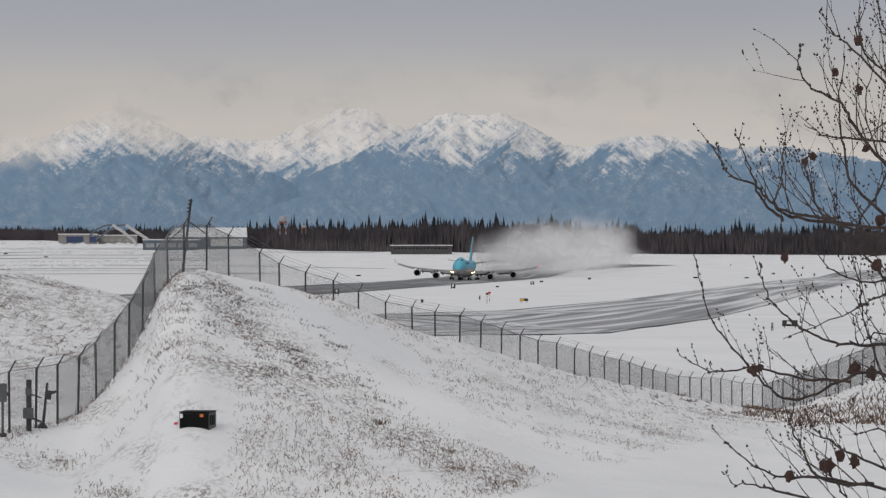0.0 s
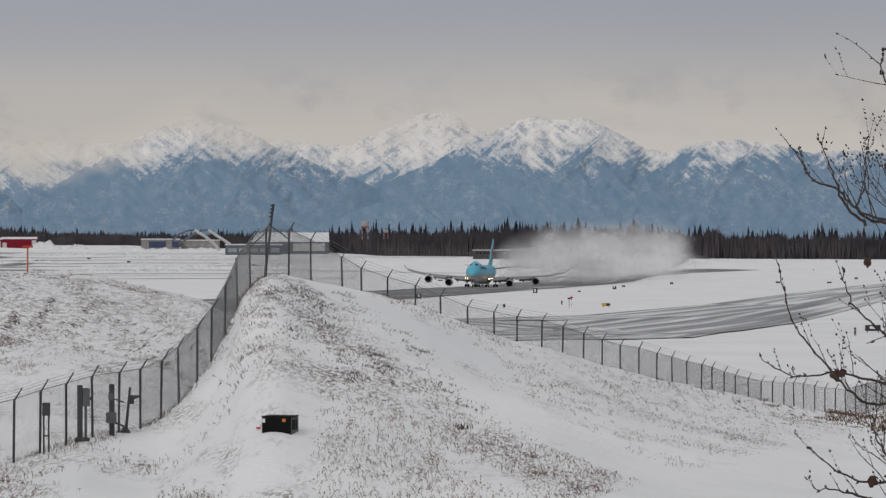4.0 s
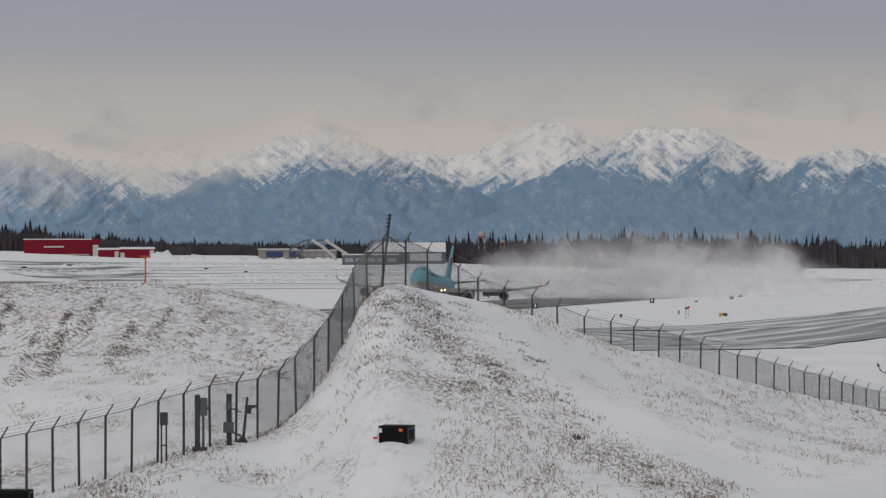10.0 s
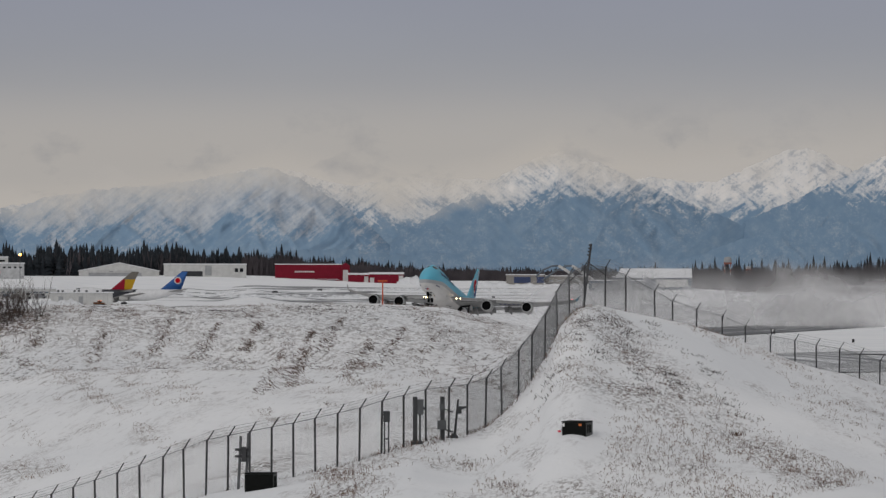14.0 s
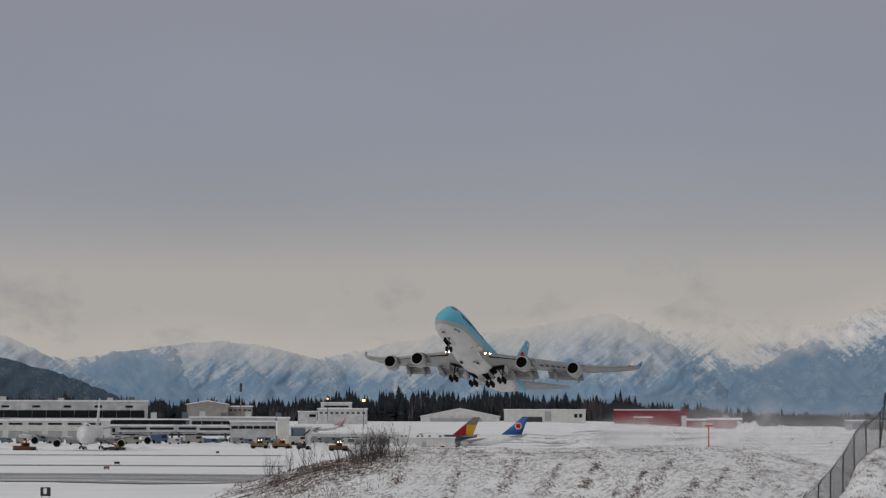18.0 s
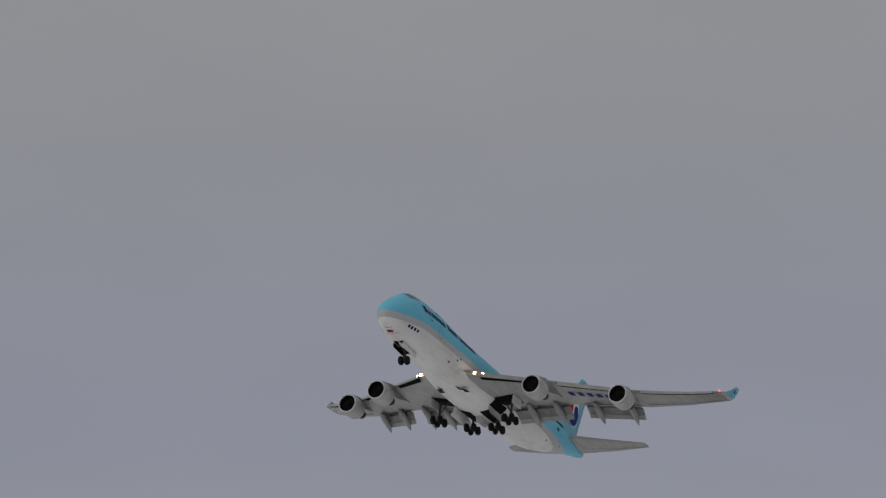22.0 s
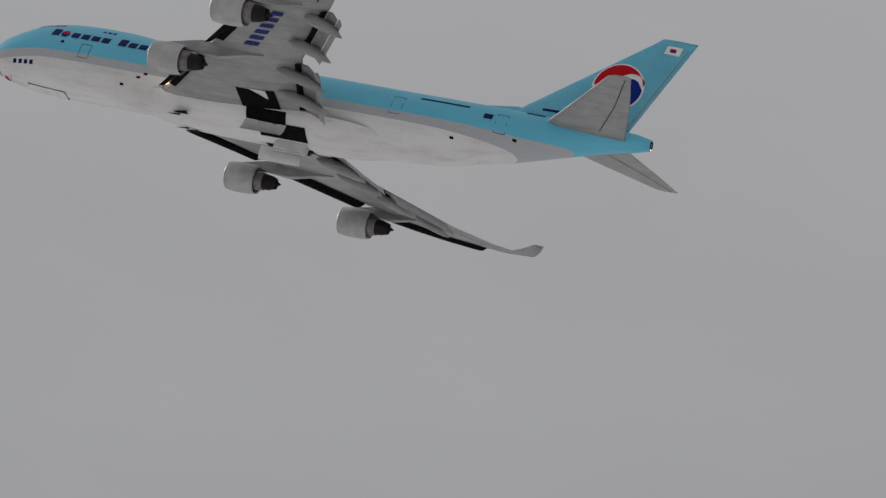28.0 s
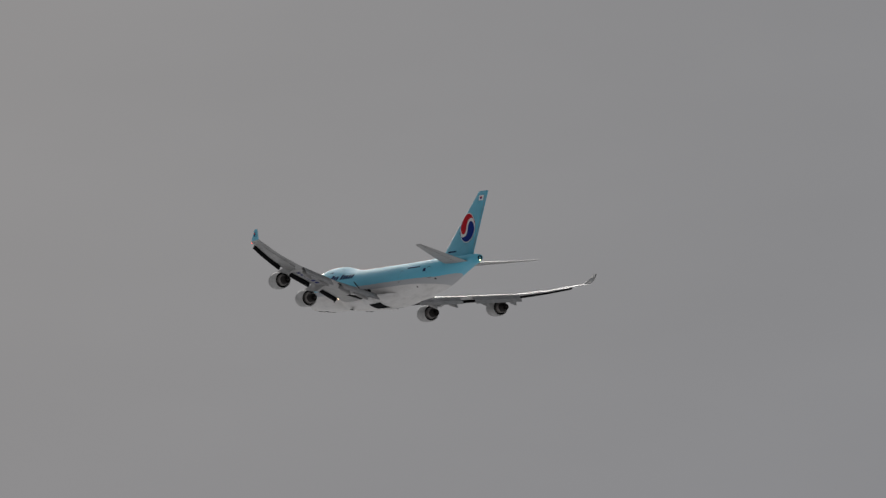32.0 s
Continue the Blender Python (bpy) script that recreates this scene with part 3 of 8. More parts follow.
def build_fence():
    fence = thing("chain_link_fence", "grey chain-link fence topped with barbed wire arms", "fence")
    high = 2.05
    bm = bmesh.new()
    add_tube(bm, (0, 0, -0.4), (0, 0, high), 0.042, 0.042, 8)
    add_tube(bm, (0, 0, high - 0.05), (0.24, 0.1, high + 0.36), 0.03, 0.024, 6)
    post_mesh = mesh_of(bm, "post", STEEL_POST)
    feet = [line_place(u) for u in POSTS]
    for p in feet:
        ob = new("post", post_mesh)
        ob.parent = fence
        ob.location = p
        ob.rotation_euler = (random.uniform(-0.02, 0.02), random.uniform(-0.02, 0.02), random.uniform(-0.1, 0.1))
    # woven wire: slanting strands both ways between neighbouring posts
    for p, q in zip(feet, feet[1:]):
        bm = bmesh.new()
        run = q - p
        n = max(5, int(run.length / 0.075))
        w = 0.0022
        for way in (1, -1):
            for k in range(-int(high / 0.075), n):
                a0, a1 = k * 0.075, k * 0.075 + high
                if way < 0:
                    a0, a1 = a1, a0
                t0, t1 = a0 / run.length, a1 / run.length
                z0, z1 = 0.0, high
                lo, hi = min(t0, t1), max(t0, t1)
                if hi <= 0 or lo >= 1:
                    continue
                def cut(t):
                    return (t - t0) / (t1 - t0) * high
                ta, tb = t0, t1
                for _ in (0,):
                    if ta < 0: z0, ta = cut(0), 0
                    if ta > 1: z0, ta = cut(1), 1
                    if tb < 0: z1, tb = cut(0), 0
                    if tb > 1: z1, tb = cut(1), 1
                A = p + run * ta + Vector((0, 0, z0 + 0.04))
                B = p + run * tb + Vector((0, 0, z1 + 0.04))
                s = Vector((w, 0, 0))
                vs = [bm.verts.new(c) for c in (A - s, A + s, B + s, B - s)]
                bm.faces.new(vs)
        part("mesh_panel", bm, WIRE, fence, "woven wire mesh panel")
        bm = bmesh.new()
        for o, z in ((Vector((0.06, 0.03, 0)), high + 0.1), (Vector((0.14, 0.06, 0)), high + 0.23), (Vector((0.23, 0.1, 0)), high + 0.35)):
            add_tube(bm, p + o + Vector((0, 0, z)), q + o + Vector((0, 0, z)), 0.006, 0.006, 3, False)
        add_tube(bm, p + Vector((0, 0, high)), q + Vector((0, 0, high)), 0.014, 0.014, 4, False)
        part("barbed_wire", bm, WIRE, fence, "thin barbed wire strands")
    # corner pole with braces at the top of the bank
    c = line_place(-447)
    part("corner_pole", tube(c + Vector((-0.35, 0, -0.3)), c + Vector((0.05, 0, 3.1)), 0.06, 0.05, 8), STEEL_POST, fence, "tall leaning corner pole")
    for k in range(4):
        part("insulator", tube(c + Vector((-0.06 + 0.025 * k, 0, 2.5 + k * 0.16)), c + Vector((-0.05 + 0.025 * k, 0, 2.58 + k * 0.16)), 0.09, 0.09, 8), STEEL_POST, fence)
    for u, v in ((-486, 1.75), (-418, 1.65)):
        e = line_place(u)
        part("brace", tube(c + Vector((0, 0, 2.1)), e + Vector((0, 0, v)), 0.025, 0.025, 6), STEEL_POST, fence)
    return fence


build_fence()


# ---- far woods ----
SPRUCE = Mat("dark_spruce_needles", (0.016, 0.022, 0.024), 0.9)
SPRUCE.colour(SPRUCE.ramp(SPRUCE.noise(0.12, 5), (0.3, (0.007, 0.011, 0.016)), (0.7, (0.018, 0.024, 0.031))))
BARE = Mat("bare_brown_twigs", (0.07, 0.058, 0.055), 0.95)
BARE.colour(BARE.ramp(BARE.noise(0.05, 6), (0.3, (0.034, 0.030, 0.036)), (0.7, (0.085, 0.073, 0.080))))
BIRCH = Mat("pale_birch_bark", (0.3, 0.28, 0.27), 0.8)
BIRCH.colour(BIRCH.ramp(BIRCH.noise(0.4, 5), (0.3, (0.07, 0.063, 0.06)), (0.7, (0.2, 0.185, 0.175))))


def wood_edge(u):
    """Distance and foot of the woods at a bearing."""
    return steps(u, ((-3000, 2680), (-1400, 2700), (-1150, 3100), (-700, 3050), (-450, 2750), (-250, 2450), (300, 2330), (900, 2280)))


def tree_height(u):
    return steps(u, ((-3000, 22), (-2100, 21), (-1900, 19), (-1650, 21), (-1500, 26.5), (-1300, 26.5), (-1200, 27), (-1050, 25), (-900, 19), (-700, 15), (-450, 18), (-300, 23.5), (-160, 26.5), (60, 28.5), (200, 27.5), (330, 23.5), (500, 22), (700, 24), (900, 26)))


def build_woods():
    rnd = random.Random(5)
    sv, sf, dv, df_, bv, bf = [], [], [], [], [], []

    def spike(v, f, p, h, r, tiers, n=6):
        for t in range(tiers):
            z0 = h * (0.08 + 0.8 * t / tiers)
            z1 = h * (0.08 + 0.8 * (t + 1.75) / tiers) if t < tiers - 1 else h
            rr = r * (1 - t / tiers) ** 0.7
            base = len(v)
            a0 = rnd.random() * 6
            for k in range(n):
                q = rr * rnd.uniform(0.6, 1.15)
                v.append((p[0] + math.cos(a0 + k * math.tau / n) * q, p[1] + math.sin(a0 + k * math.tau / n) * q, p[2] + z0 + rnd.uniform(-0.03, 0.03) * h))
            v.append((p[0], p[1], p[2] + min(z1, h)))
            for k in range(n):
                f.append((base + k, base + (k + 1) % n, base + n))

    def broom(v, f, p, h, r):
        """A leafless crown: a spray of thin upright fans."""
        for k in range(28):
            a = rnd.random() * math.tau
            q = r * rnd.random() ** 0.5
            x, y = p[0] + math.cos(a) * q, p[1] + math.sin(a) * q
            top = h * rnd.uniform(0.5, 1.0) * (1 - 0.25 * q / r)
            w = rnd.uniform(0.1, 0.62)
            b = len(v)
            lean = rnd.uniform(-2.4, 2.4)
            v += [(x - w * 0.5, y, p[2]), (x + w * 0.5, y, p[2]), (x + w + lean * 0.6, y, p[2] + top * 0.62), (x + lean, y, p[2] + top), (x - w + lean * 0.5, y, p[2] + top * 0.55)]
            f.append((b, b + 1, b + 2, b + 3, b + 4))

    u = -3000.0
    while u < 900:
        e = wood_edge(u)
        h = tree_height(u)
        swell = 1 + 0.26 * noise.noise((u * 0.02, 4.0, 9.0)) + 0.24 * noise.noise((u * 0.07, 2.0, 3.0))
        for row in range(7):
            d = e + row * 14 + rnd.uniform(-7, 7)
            uu = u + rnd.uniform(-3, 3)
            a = uu / K
            p = (d * math.sin(a), d * math.cos(a), field_z(min(d, e + 10), uu) - 0.5)
            clump = noise.noise((uu * 0.016, row * 0.5, 1.0)) + 0.5 * noise.noise((uu * 0.06, row * 0.5, 5.0))
            west = uu < -850
            if row < 4 and clump < 0.5 and rnd.random() < (0.22 if uu < -1150 else 0.75):
                broom(dv, df_, p, h * swell * rnd.uniform(0.66, 0.9), 5.5)
            if row >= (0 if uu < -1150 else 2) and clump > (-0.6 if uu < -1150 else -0.05) and rnd.random() < (0.74 if west else 0.42):
                k = rnd.random() ** 3 * 1.25 - 0.12
                spike(sv, sf, p, h * swell * ((0.62 + 0.32 * k) if west else (0.70 + 0.24 * k)), h * (rnd.uniform(0.14, 0.26) if west else rnd.uniform(0.10, 0.19)), 7)
            elif row >= 4 and rnd.random() < 0.1:
                spike(sv, sf, p, h * swell * rnd.uniform(0.6, 0.98), h * rnd.uniform(0.12, 0.18), 6)
        if -270 < u < -60 or 120 < u < 260:
            for _ in range(2):
                d = e - 12 + rnd.uniform(-6, 4)
                a = (u + rnd.uniform(-2, 2)) / K
                p = (d * math.sin(a), d * math.cos(a), field_z(d, u) - 0.4)
                hh = rnd.uniform(5, 10)
                w = rnd.uniform(0.06, 0.15)
                b = len(bv)
                ln = rnd.uniform(-0.5, 0.5)
                bv += [(p[0] - w, p[1], p[2]), (p[0] + w, p[1], p[2]), (p[0] + w * 0.4 + ln, p[1], p[2] + hh), (p[0] - w * 0.4 + ln, p[1], p[2] + hh)]
                bf.append((b, b + 1, b + 2, b + 3))
        u += 3.0
    for nm, v, f, mt, lb in (("spruce_woods", sv, sf, SPRUCE.m, "dark spruce trees along the far edge of the airfield"),
                             ("bare_woods", dv, df_, BARE.m, "brown leafless trees along the far edge of the airfield"),
                             ("birch_trunks", bv, bf, BIRCH.m, "pale birch trunks before the dark woods")):
        me = bpy.data.meshes.new(nm)
        me.from_pydata(v, [], f)
        me.materials.append(mt)
        tagged(new(nm, me), lb, "trees", kind="stuff")


build_woods()

# ---- the jet ----
# Lengths run aft from the nose; x = 30 - aft, y to port, z up from the wheels' foot.
BODY = ((0.0, 4.62, 4.82, 0.10), (0.3, 4.1, 5.35, 0.62), (0.9, 3.6, 6.0, 1.12), (1.8, 3.1, 6.85, 1.68), (3.0, 2.7, 7.75, 2.2), (4.2, 2.42, 8.55, 2.58),
        (5.3, 2.28, 9.2, 2.83), (6.4, 2.18, 9.62, 3.0), (8.0, 2.08, 9.9, 3.15), (10.5, 2.0, 10.02, 3.25), (14.0, 2.0, 9.98, 3.25), (16.5, 2.0, 9.72, 3.25),
        (19.0, 2.0, 9.28, 3.25), (21.5, 2.0, 8.92, 3.25), (24.0, 2.0, 8.78, 3.25), (30.0, 2.0, 8.75, 3.25), (38.0, 2.0, 8.75, 3.25), (45.0, 2.0, 8.75, 3.25),
        (48.5, 2.25, 8.75, 3.23), (52.0, 2.95, 8.75, 3.08), (55.5, 3.85, 8.75, 2.8), (59.0, 4.9, 8.74, 2.35), (62.5, 5.95, 8.74, 1.82), (65.5, 6.72, 8.74, 1.34), (67.6, 7.1, 8.72, 1.02), (68.5, 7.26, 8.62, 0.8), (68.85, 7.45, 8.45, 0.55))
BODY = tuple((a - 0.7 * max(0.0, 1 - a / 8), *r) for a, *r in BODY)


def body_at(a):
    return tuple(steps(a, [(r[0], r[i]) for r in BODY]) for i in (1, 2, 3))


def body_point(a, th, out=0.0):
    """A place on the skin; th turns from the top over port to the keel."""
    bot, top, hw = body_at(a)
    zw = bot + min(3.25, (top - bot) * 0.5)
    up = top - zw
    c, s = math.cos(th), math.sin(th)
    if c >= 0:
        p = 1 + max(0, up - 3.5) * 0.42 + 0.30 * smooth((11 - a) / 6) * smooth((a - 1.5) / 3)
        y = hw * math.copysign(abs(s) ** p, s) if abs(s) > 0 else 0.0
        z = zw + up * c
    else:
        y, z = hw * s, zw + (zw - bot) * c
    v = Vector((30 - a, y, z))
    return v + Vector((0, s, c)) * out


def skin_angle(a, z):
    """The turn at which the skin stands at height z."""
    lo, hi = 0.0, math.pi
    for _ in range(30):
        mid = (lo + hi) / 2
        if body_point(a, mid).z > z:
            lo = mid
        else:
            hi = mid
    return lo


def skin_patch(bm, a0, a1, z0, z1, side, out=0.03, na=2, nz=3, slant=0.0):
    """A thin decal that follows the skin."""
    grid = []
    for i in range(na + 1):
        row = []
        for j in range(nz + 1):
            z = z0 + (z1 - z0) * j / nz
            a = a0 + (a1 - a0) * i / na + slant * (z - z0)
            p = body_point(a, skin_angle(a, z), out)
            row.append(bm.verts.new((p.x, p.y * side, p.z)))
        grid.append(row)
    for i in range(na):
        for j in range(nz):
            f = (grid[i][j], grid[i + 1][j], grid[i + 1][j + 1], grid[i][j + 1])
            bm.faces.new(f if side < 0 else f[::-1])


def livery_material():
    m = Mat("sky_blue_over_white_paint", (0.2, 0.55, 0.72), 0.32)
    x, z = m.axis(0), m.axis(2)
    aft = m.math("SUBTRACT", 30.0, x)
    drop = m.math("MULTIPLY", m.math("MAXIMUM", m.math("SUBTRACT", aft, 49.0), 0.0), 0.03)
    sweep = m.math("MULTIPLY", m.math("MAXIMUM", m.math("SUBTRACT", aft, 57.0), 0.0), -0.10)
    nose = m.math("MULTIPLY", m.math("MAXIMUM", m.math("SUBTRACT", 6.5, aft), 0.0), 0.09)
    zn = m.math("ADD", z, nose)
    soil = m.noise(0.35, 6, (0.3, 1, 1.0), 0.6)
    fine = m.noise(6.0, 4)
    blue = m.ramp(soil, (0.3, (0.105, 0.43, 0.58)), (0.7, (0.125, 0.475, 0.63)))
    grey = m.ramp(fine, (0.3, (0.36, 0.37, 0.385)), (0.7, (0.42, 0.43, 0.44)))
    white = m.ramp(soil, (0.3, (0.57, 0.555, 0.535)), (0.62, (0.68, 0.665, 0.65)))
    streak = m.ramp(m.noise(1.3, 7, (0.14, 0.9, 0.9), 0.7), (0.5, 1.0), (0.8, 0.74))
    white = m.mix(1.0, white, streak, "MULTIPLY")
    c = m.mix(m.math("GREATER_THAN", m.math("ADD", zn, drop), 4.42), white, grey)
    c = m.mix(m.math("GREATER_THAN", m.math("ADD", zn, sweep), 5.28), c, blue)
    # skin joints
    seam = m.math("LESS_THAN", m.math("FRACT", m.math("DIVIDE", aft, 2.54)), 0.014)
    low = m.math("LESS_THAN", m.math("FRACT", m.math("DIVIDE", z, 1.62)), 0.012)
    c = m.mix(m.math("MULTIPLY", m.math("MAXIMUM", seam, low), 0.10), c, (0.12, 0.12, 0.125))
    m.colour(c)
    m.rough(m.ramp(fine, (0.3, 0.40), (0.7, 0.54)))
    m.b.inputs["Specular IOR Level"].default_value = 0.3
    return m.m


def wing_material(name, colour, soot):
    """Grey skin with panel joints along and across the sweep."""
    m = Mat(name, colour, 0.42)
    x, y = m.axis(0), m.axis(1)
    ay = m.math("ABSOLUTE", y)
    run = m.math("ADD", m.math("SUBTRACT", 30.0, x), m.math("MULTIPLY", ay, -0.83))
    lo = tuple(c * 0.8 for c in colour)
    hi = tuple(c * 1.08 for c in colour)
    base = m.ramp(m.noise(0.9, 6, (0.5, 1, 1)), (0.3, lo), (0.7, hi))
    streak = m.ramp(m.noise(1.4, 6, (0.12, 1.5, 1), 0.7), (0.5, 1.0), (0.78, soot))
    c = m.mix(1.0, base, streak, "MULTIPLY")
    a = m.math("LESS_THAN", m.math("FRACT", m.math("DIVIDE", ay, 1.9)), 0.022)
    b = m.math("LESS_THAN", m.math("FRACT", m.math("DIVIDE", run, 2.3)), 0.02)
    c = m.mix(m.math("MULTIPLY", m.math("MAXIMUM", a, b), 0.22), c, (0.05, 0.05, 0.052))
    m.colour(c)
    return m.m


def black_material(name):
    # near-black colour that stands for shade in openings, and for seams
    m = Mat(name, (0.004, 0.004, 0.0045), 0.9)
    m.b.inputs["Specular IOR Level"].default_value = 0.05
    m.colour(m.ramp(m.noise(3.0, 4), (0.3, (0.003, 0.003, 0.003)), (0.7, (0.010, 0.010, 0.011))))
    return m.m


LIVERY = livery_material()
BLUE = plain("sky_blue_paint", (0.118, 0.455, 0.605), 0.45, 0, 0.1, 0.6)
WINGGREY = wing_material("worn_grey_wing_paint", (0.285, 0.282, 0.278), 0.62)
# stained wing grey, darkened for the shade behind the wing's edge
FLAPSHADE = plain("shaded_stained_flap_skin", (0.19, 0.19, 0.192), 0.5, 0, 0.35, 0.9)
COWL = plain("pale_grey_cowl_paint", (0.42, 0.415, 0.405), 0.5, 0, 0.2, 0.8, 0.25)
LIP = plain("dull_inlet_lip_metal", (0.50, 0.50, 0.51), 0.45, 0.6, 0.15, 2)
CORE = plain("stained_core_metal", (0.20, 0.185, 0.175), 0.5, 0.4, 0.4, 2, 0.2)
DARK = black_material("recess_shade_and_seam_black")
EXHAUST = plain("heat_stained_exhaust_metal", (0.022, 0.019, 0.018), 0.6, 0.3, 0.3, 2, 0.15)
TYRE = plain("black_tyre_rubber", (0.012, 0.012, 0.013), 0.85, 0, 0.2, 4, 0.1)
STRUT = plain("dark_grey_strut_metal", (0.06, 0.06, 0.062), 0.5, 0.3, 0.2, 4, 0.2)
NAVY = plain("navy_blue_paint", (0.006, 0.013, 0.085), 0.6, 0, 0.1, 2, 0.12)
MARKBLUE = plain("worn_blue_marking_paint", (0.018, 0.026, 0.15), 0.6, 0, 0.2, 2, 0.12)
RED = plain("signal_red_paint", (0.50, 0.004, 0.012), 0.6, 0, 0.1, 2, 0.1)
LOGOBLUE = plain("deep_blue_paint", (0.003, 0.022, 0.20), 0.6, 0, 0.1, 2, 0.1)
WHITE = plain("white_paint", (0.8, 0.8, 0.8), 0.4, 0, 0.08, 2)
JETPAINT = plain("dirty_white_paint", (0.66, 0.65, 0.64), 0.4, 0, 0.15, 1)
WARM = glowing("lit_landing_lamp", (1.0, 0.72, 0.36), 13.0)
REDLAMP = glowing("lit_red_lamp", (1.0, 0.05, 0.04), 5.0)
GLASS = Mat("dark_cockpit_glass", (0.015, 0.02, 0.025), 0.08).m


def foil(y, le, chord, z, thick, n=9, twist=0.0):
    """A wing section at span y, its leading edge at aft length le."""
    pts = []
    for k in range(2 * n):
        t = k / (2 * n) * math.tau
        s = 0.5 - 0.5 * math.cos(t)
        h = thick * (1.4845 * math.sqrt(max(s, 0)) - 0.63 * s - 1.758 * s * s + 1.4215 * s ** 3 - 0.5075 * s ** 4) * chord
        up = h if t < math.pi else -h * 0.72
        pts.append((30 - (le + s * chord), y, z + up + twist * (0.5 - s)))
    return pts


def new_leg(jet, name, at):
    """A gear leg: an Empty at its hinge, a part of the jet."""
    ob = new(name)
    ob.parent = jet
    ob.location = at
    return ob


def build_jet():
    jet = thing("cargo_jet", "four-engined sky-blue and white cargo jet taking off", "airplane")
    n = 40
    rings = []
    for a in list(np.interp(np.linspace(0, 1, 60) ** 1.25, [0, 1], [-0.7, 68.85])):
        rings.append([body_point(a, k / n * math.tau) for k in range(n)])
    fus = part("fuselage", loft(rings), LIVERY, jet, "sky-blue top, grey band and white belly", True)
    # belly fairing
    rings = []
    for a, w, lo in ((17.5, 1.6, 2.2), (20, 3.0, 1.75), (24, 3.45, 1.5), (30, 3.55, 1.4), (37, 3.5, 1.42), (41, 3.1, 1.6), (45, 1.8, 2.05)):
        rings.append([(30 - a, w * math.cos(t), 3.3 - (3.3 - lo) * math.sin(t)) for t in np.linspace(0, math.pi, 15)])
    part("belly_fairing", loft(rings, close=False, cap0=False, cap1=False), LIVERY, jet, "white wing-root fairing", True)
    # cockpit windows
    for s in (1, -1):
        for a0, a1, z0, z1 in ((4.3, 4.95, 8.2, 8.85), (5.0, 5.75, 8.45, 9.05), (5.85, 6.5, 8.55, 9.1), (6.6, 7.2, 8.6, 9.05)):
            bm = bmesh.new()
            skin_patch(bm, a0, a1, z0, z1, s, 0.025)
            part("cockpit_window", bm, GLASS, fus, "dark cockpit window")
    # side writing as plain bars, one for each sign; a two-coloured disc stands for the second
    x = 6.7
    for word in (6, 3, 5):
        for i in range(word):
            for s in (1, -1):
                if word == 6 and i == 1:
                    for nm, mt, up in (("title_disc_top", RED, 1), ("title_disc_foot", LOGOBLUE, -1)):
                        bm = bmesh.new()
                        for k in range(4):
                            z0, z1 = 7.42 + up * 0.11 * k, 7.42 + up * 0.11 * (k + 1)
                            hw = 0.44 * math.sqrt(1 - ((k + 0.5) / 4.3) ** 2)
                            skin_patch(bm, x + 0.36 - hw, x + 0.36 + hw, min(z0, z1), max(z0, z1), s, 0.04, 1, 1)
                        part(nm, bm, mt, fus)
                    continue
                bm = bmesh.new()
                tall = 8.05 if i == 0 else 7.78
                skin_patch(bm, x - 0.02, x + 0.84, 7.02, tall - 0.05, s, 0.04, 1, 3, 0.0)
                part("title_bar", bm, NAVY, fus)
            x += 1.12
        x += 0.75
    for i in range(3):
        for s in (1, -1):
            bm = bmesh.new()
            skin_patch(bm, 11.6 + i * 0.55, 11.9 + i * 0.55, 8.55, 8.85, s, 0.03, 1, 1)
            part("small_title_bar", bm, NAVY, fus)
    for i in range(4):
        for s in (1, -1):
            bm = bmesh.new()
            skin_patch(bm, 3.5 + i * 0.66, 3.9 + i * 0.66, 3.62, 4.0, s, 0.03, 1, 1)
            part("small_title_bar", bm, NAVY, fus)
    for i, (a0, a1, z0, z1) in enumerate(((46.5, 51.5, 7.15, 7.35), (56.8, 58.6, 8.0, 8.3), (8.2, 8.55, 6.2, 6.5), (53.2, 54.1, 6.3, 6.85))):
        for s in (1, -1):
            bm = bmesh.new()
            skin_patch(bm, a0, a1, z0, z1, s, 0.03, 3, 1)
            part("marking_bar", bm, NAVY, fus)
    # doors and hatches, told by their dark edges
    for a, z, w, h in ((10.6, 4.9, 1.1, 1.5), (44.0, 5.0, 1.1, 1.9), (54.5, 5.2, 1.1, 1.8)):
        for s in (1, -1):
            for x0, x1, z0, z1 in ((a, a + 0.05, z, z + h), (a + w, a + w + 0.05, z, z + h), (a, a + w, z + h, z + h + 0.05), (a, a + w, z - 0.05, z)):
                bm = bmesh.new()
                skin_patch(bm, x0, x1, z0, z1, s, 0.02, 1, 2)
                part("door_seam", bm, STRUT, fus)
    for a, z in ((15.8, 3.1), (19.0, 2.9), (24.5, 3.2), (50.5, 3.8), (56.4, 4.9), (17.5, 3.9), (18.2, 4.3)):
        for s in (1, -1):
            bm = bmesh.new()
            skin_patch(bm, a, a + 0.4, z, z + 0.2, s, 0.02, 1, 1)
            part("vent", bm, DARK, fus, "dark vent opening")
    for s in (1, -1):
        for k in (0, 1):
            bm = bmesh.new()
            add_loft(bm, [[(30 - a, s * (1.4 + 0.5 * k) + w, 1.62 - 0.02) for w in (-0.02, 0.02 + (a - 21.2) * 0.28)] for a in (21.2 + k, 22.0 + k, 22.7 + k)], close=False, cap0=False, cap1=False)
            part("scoop", bm, DARK, jet, "dark air inlet under the wing root")
    bm = lathe([(0.3, 0.44), (-0.04, 0.40), (-0.06, 0.3), (0.1, 0.0)], 18, "X", (30 - 68.85, 0, 7.94))
    part("tail_exhaust", bm, DARK, jet, smooth=True)
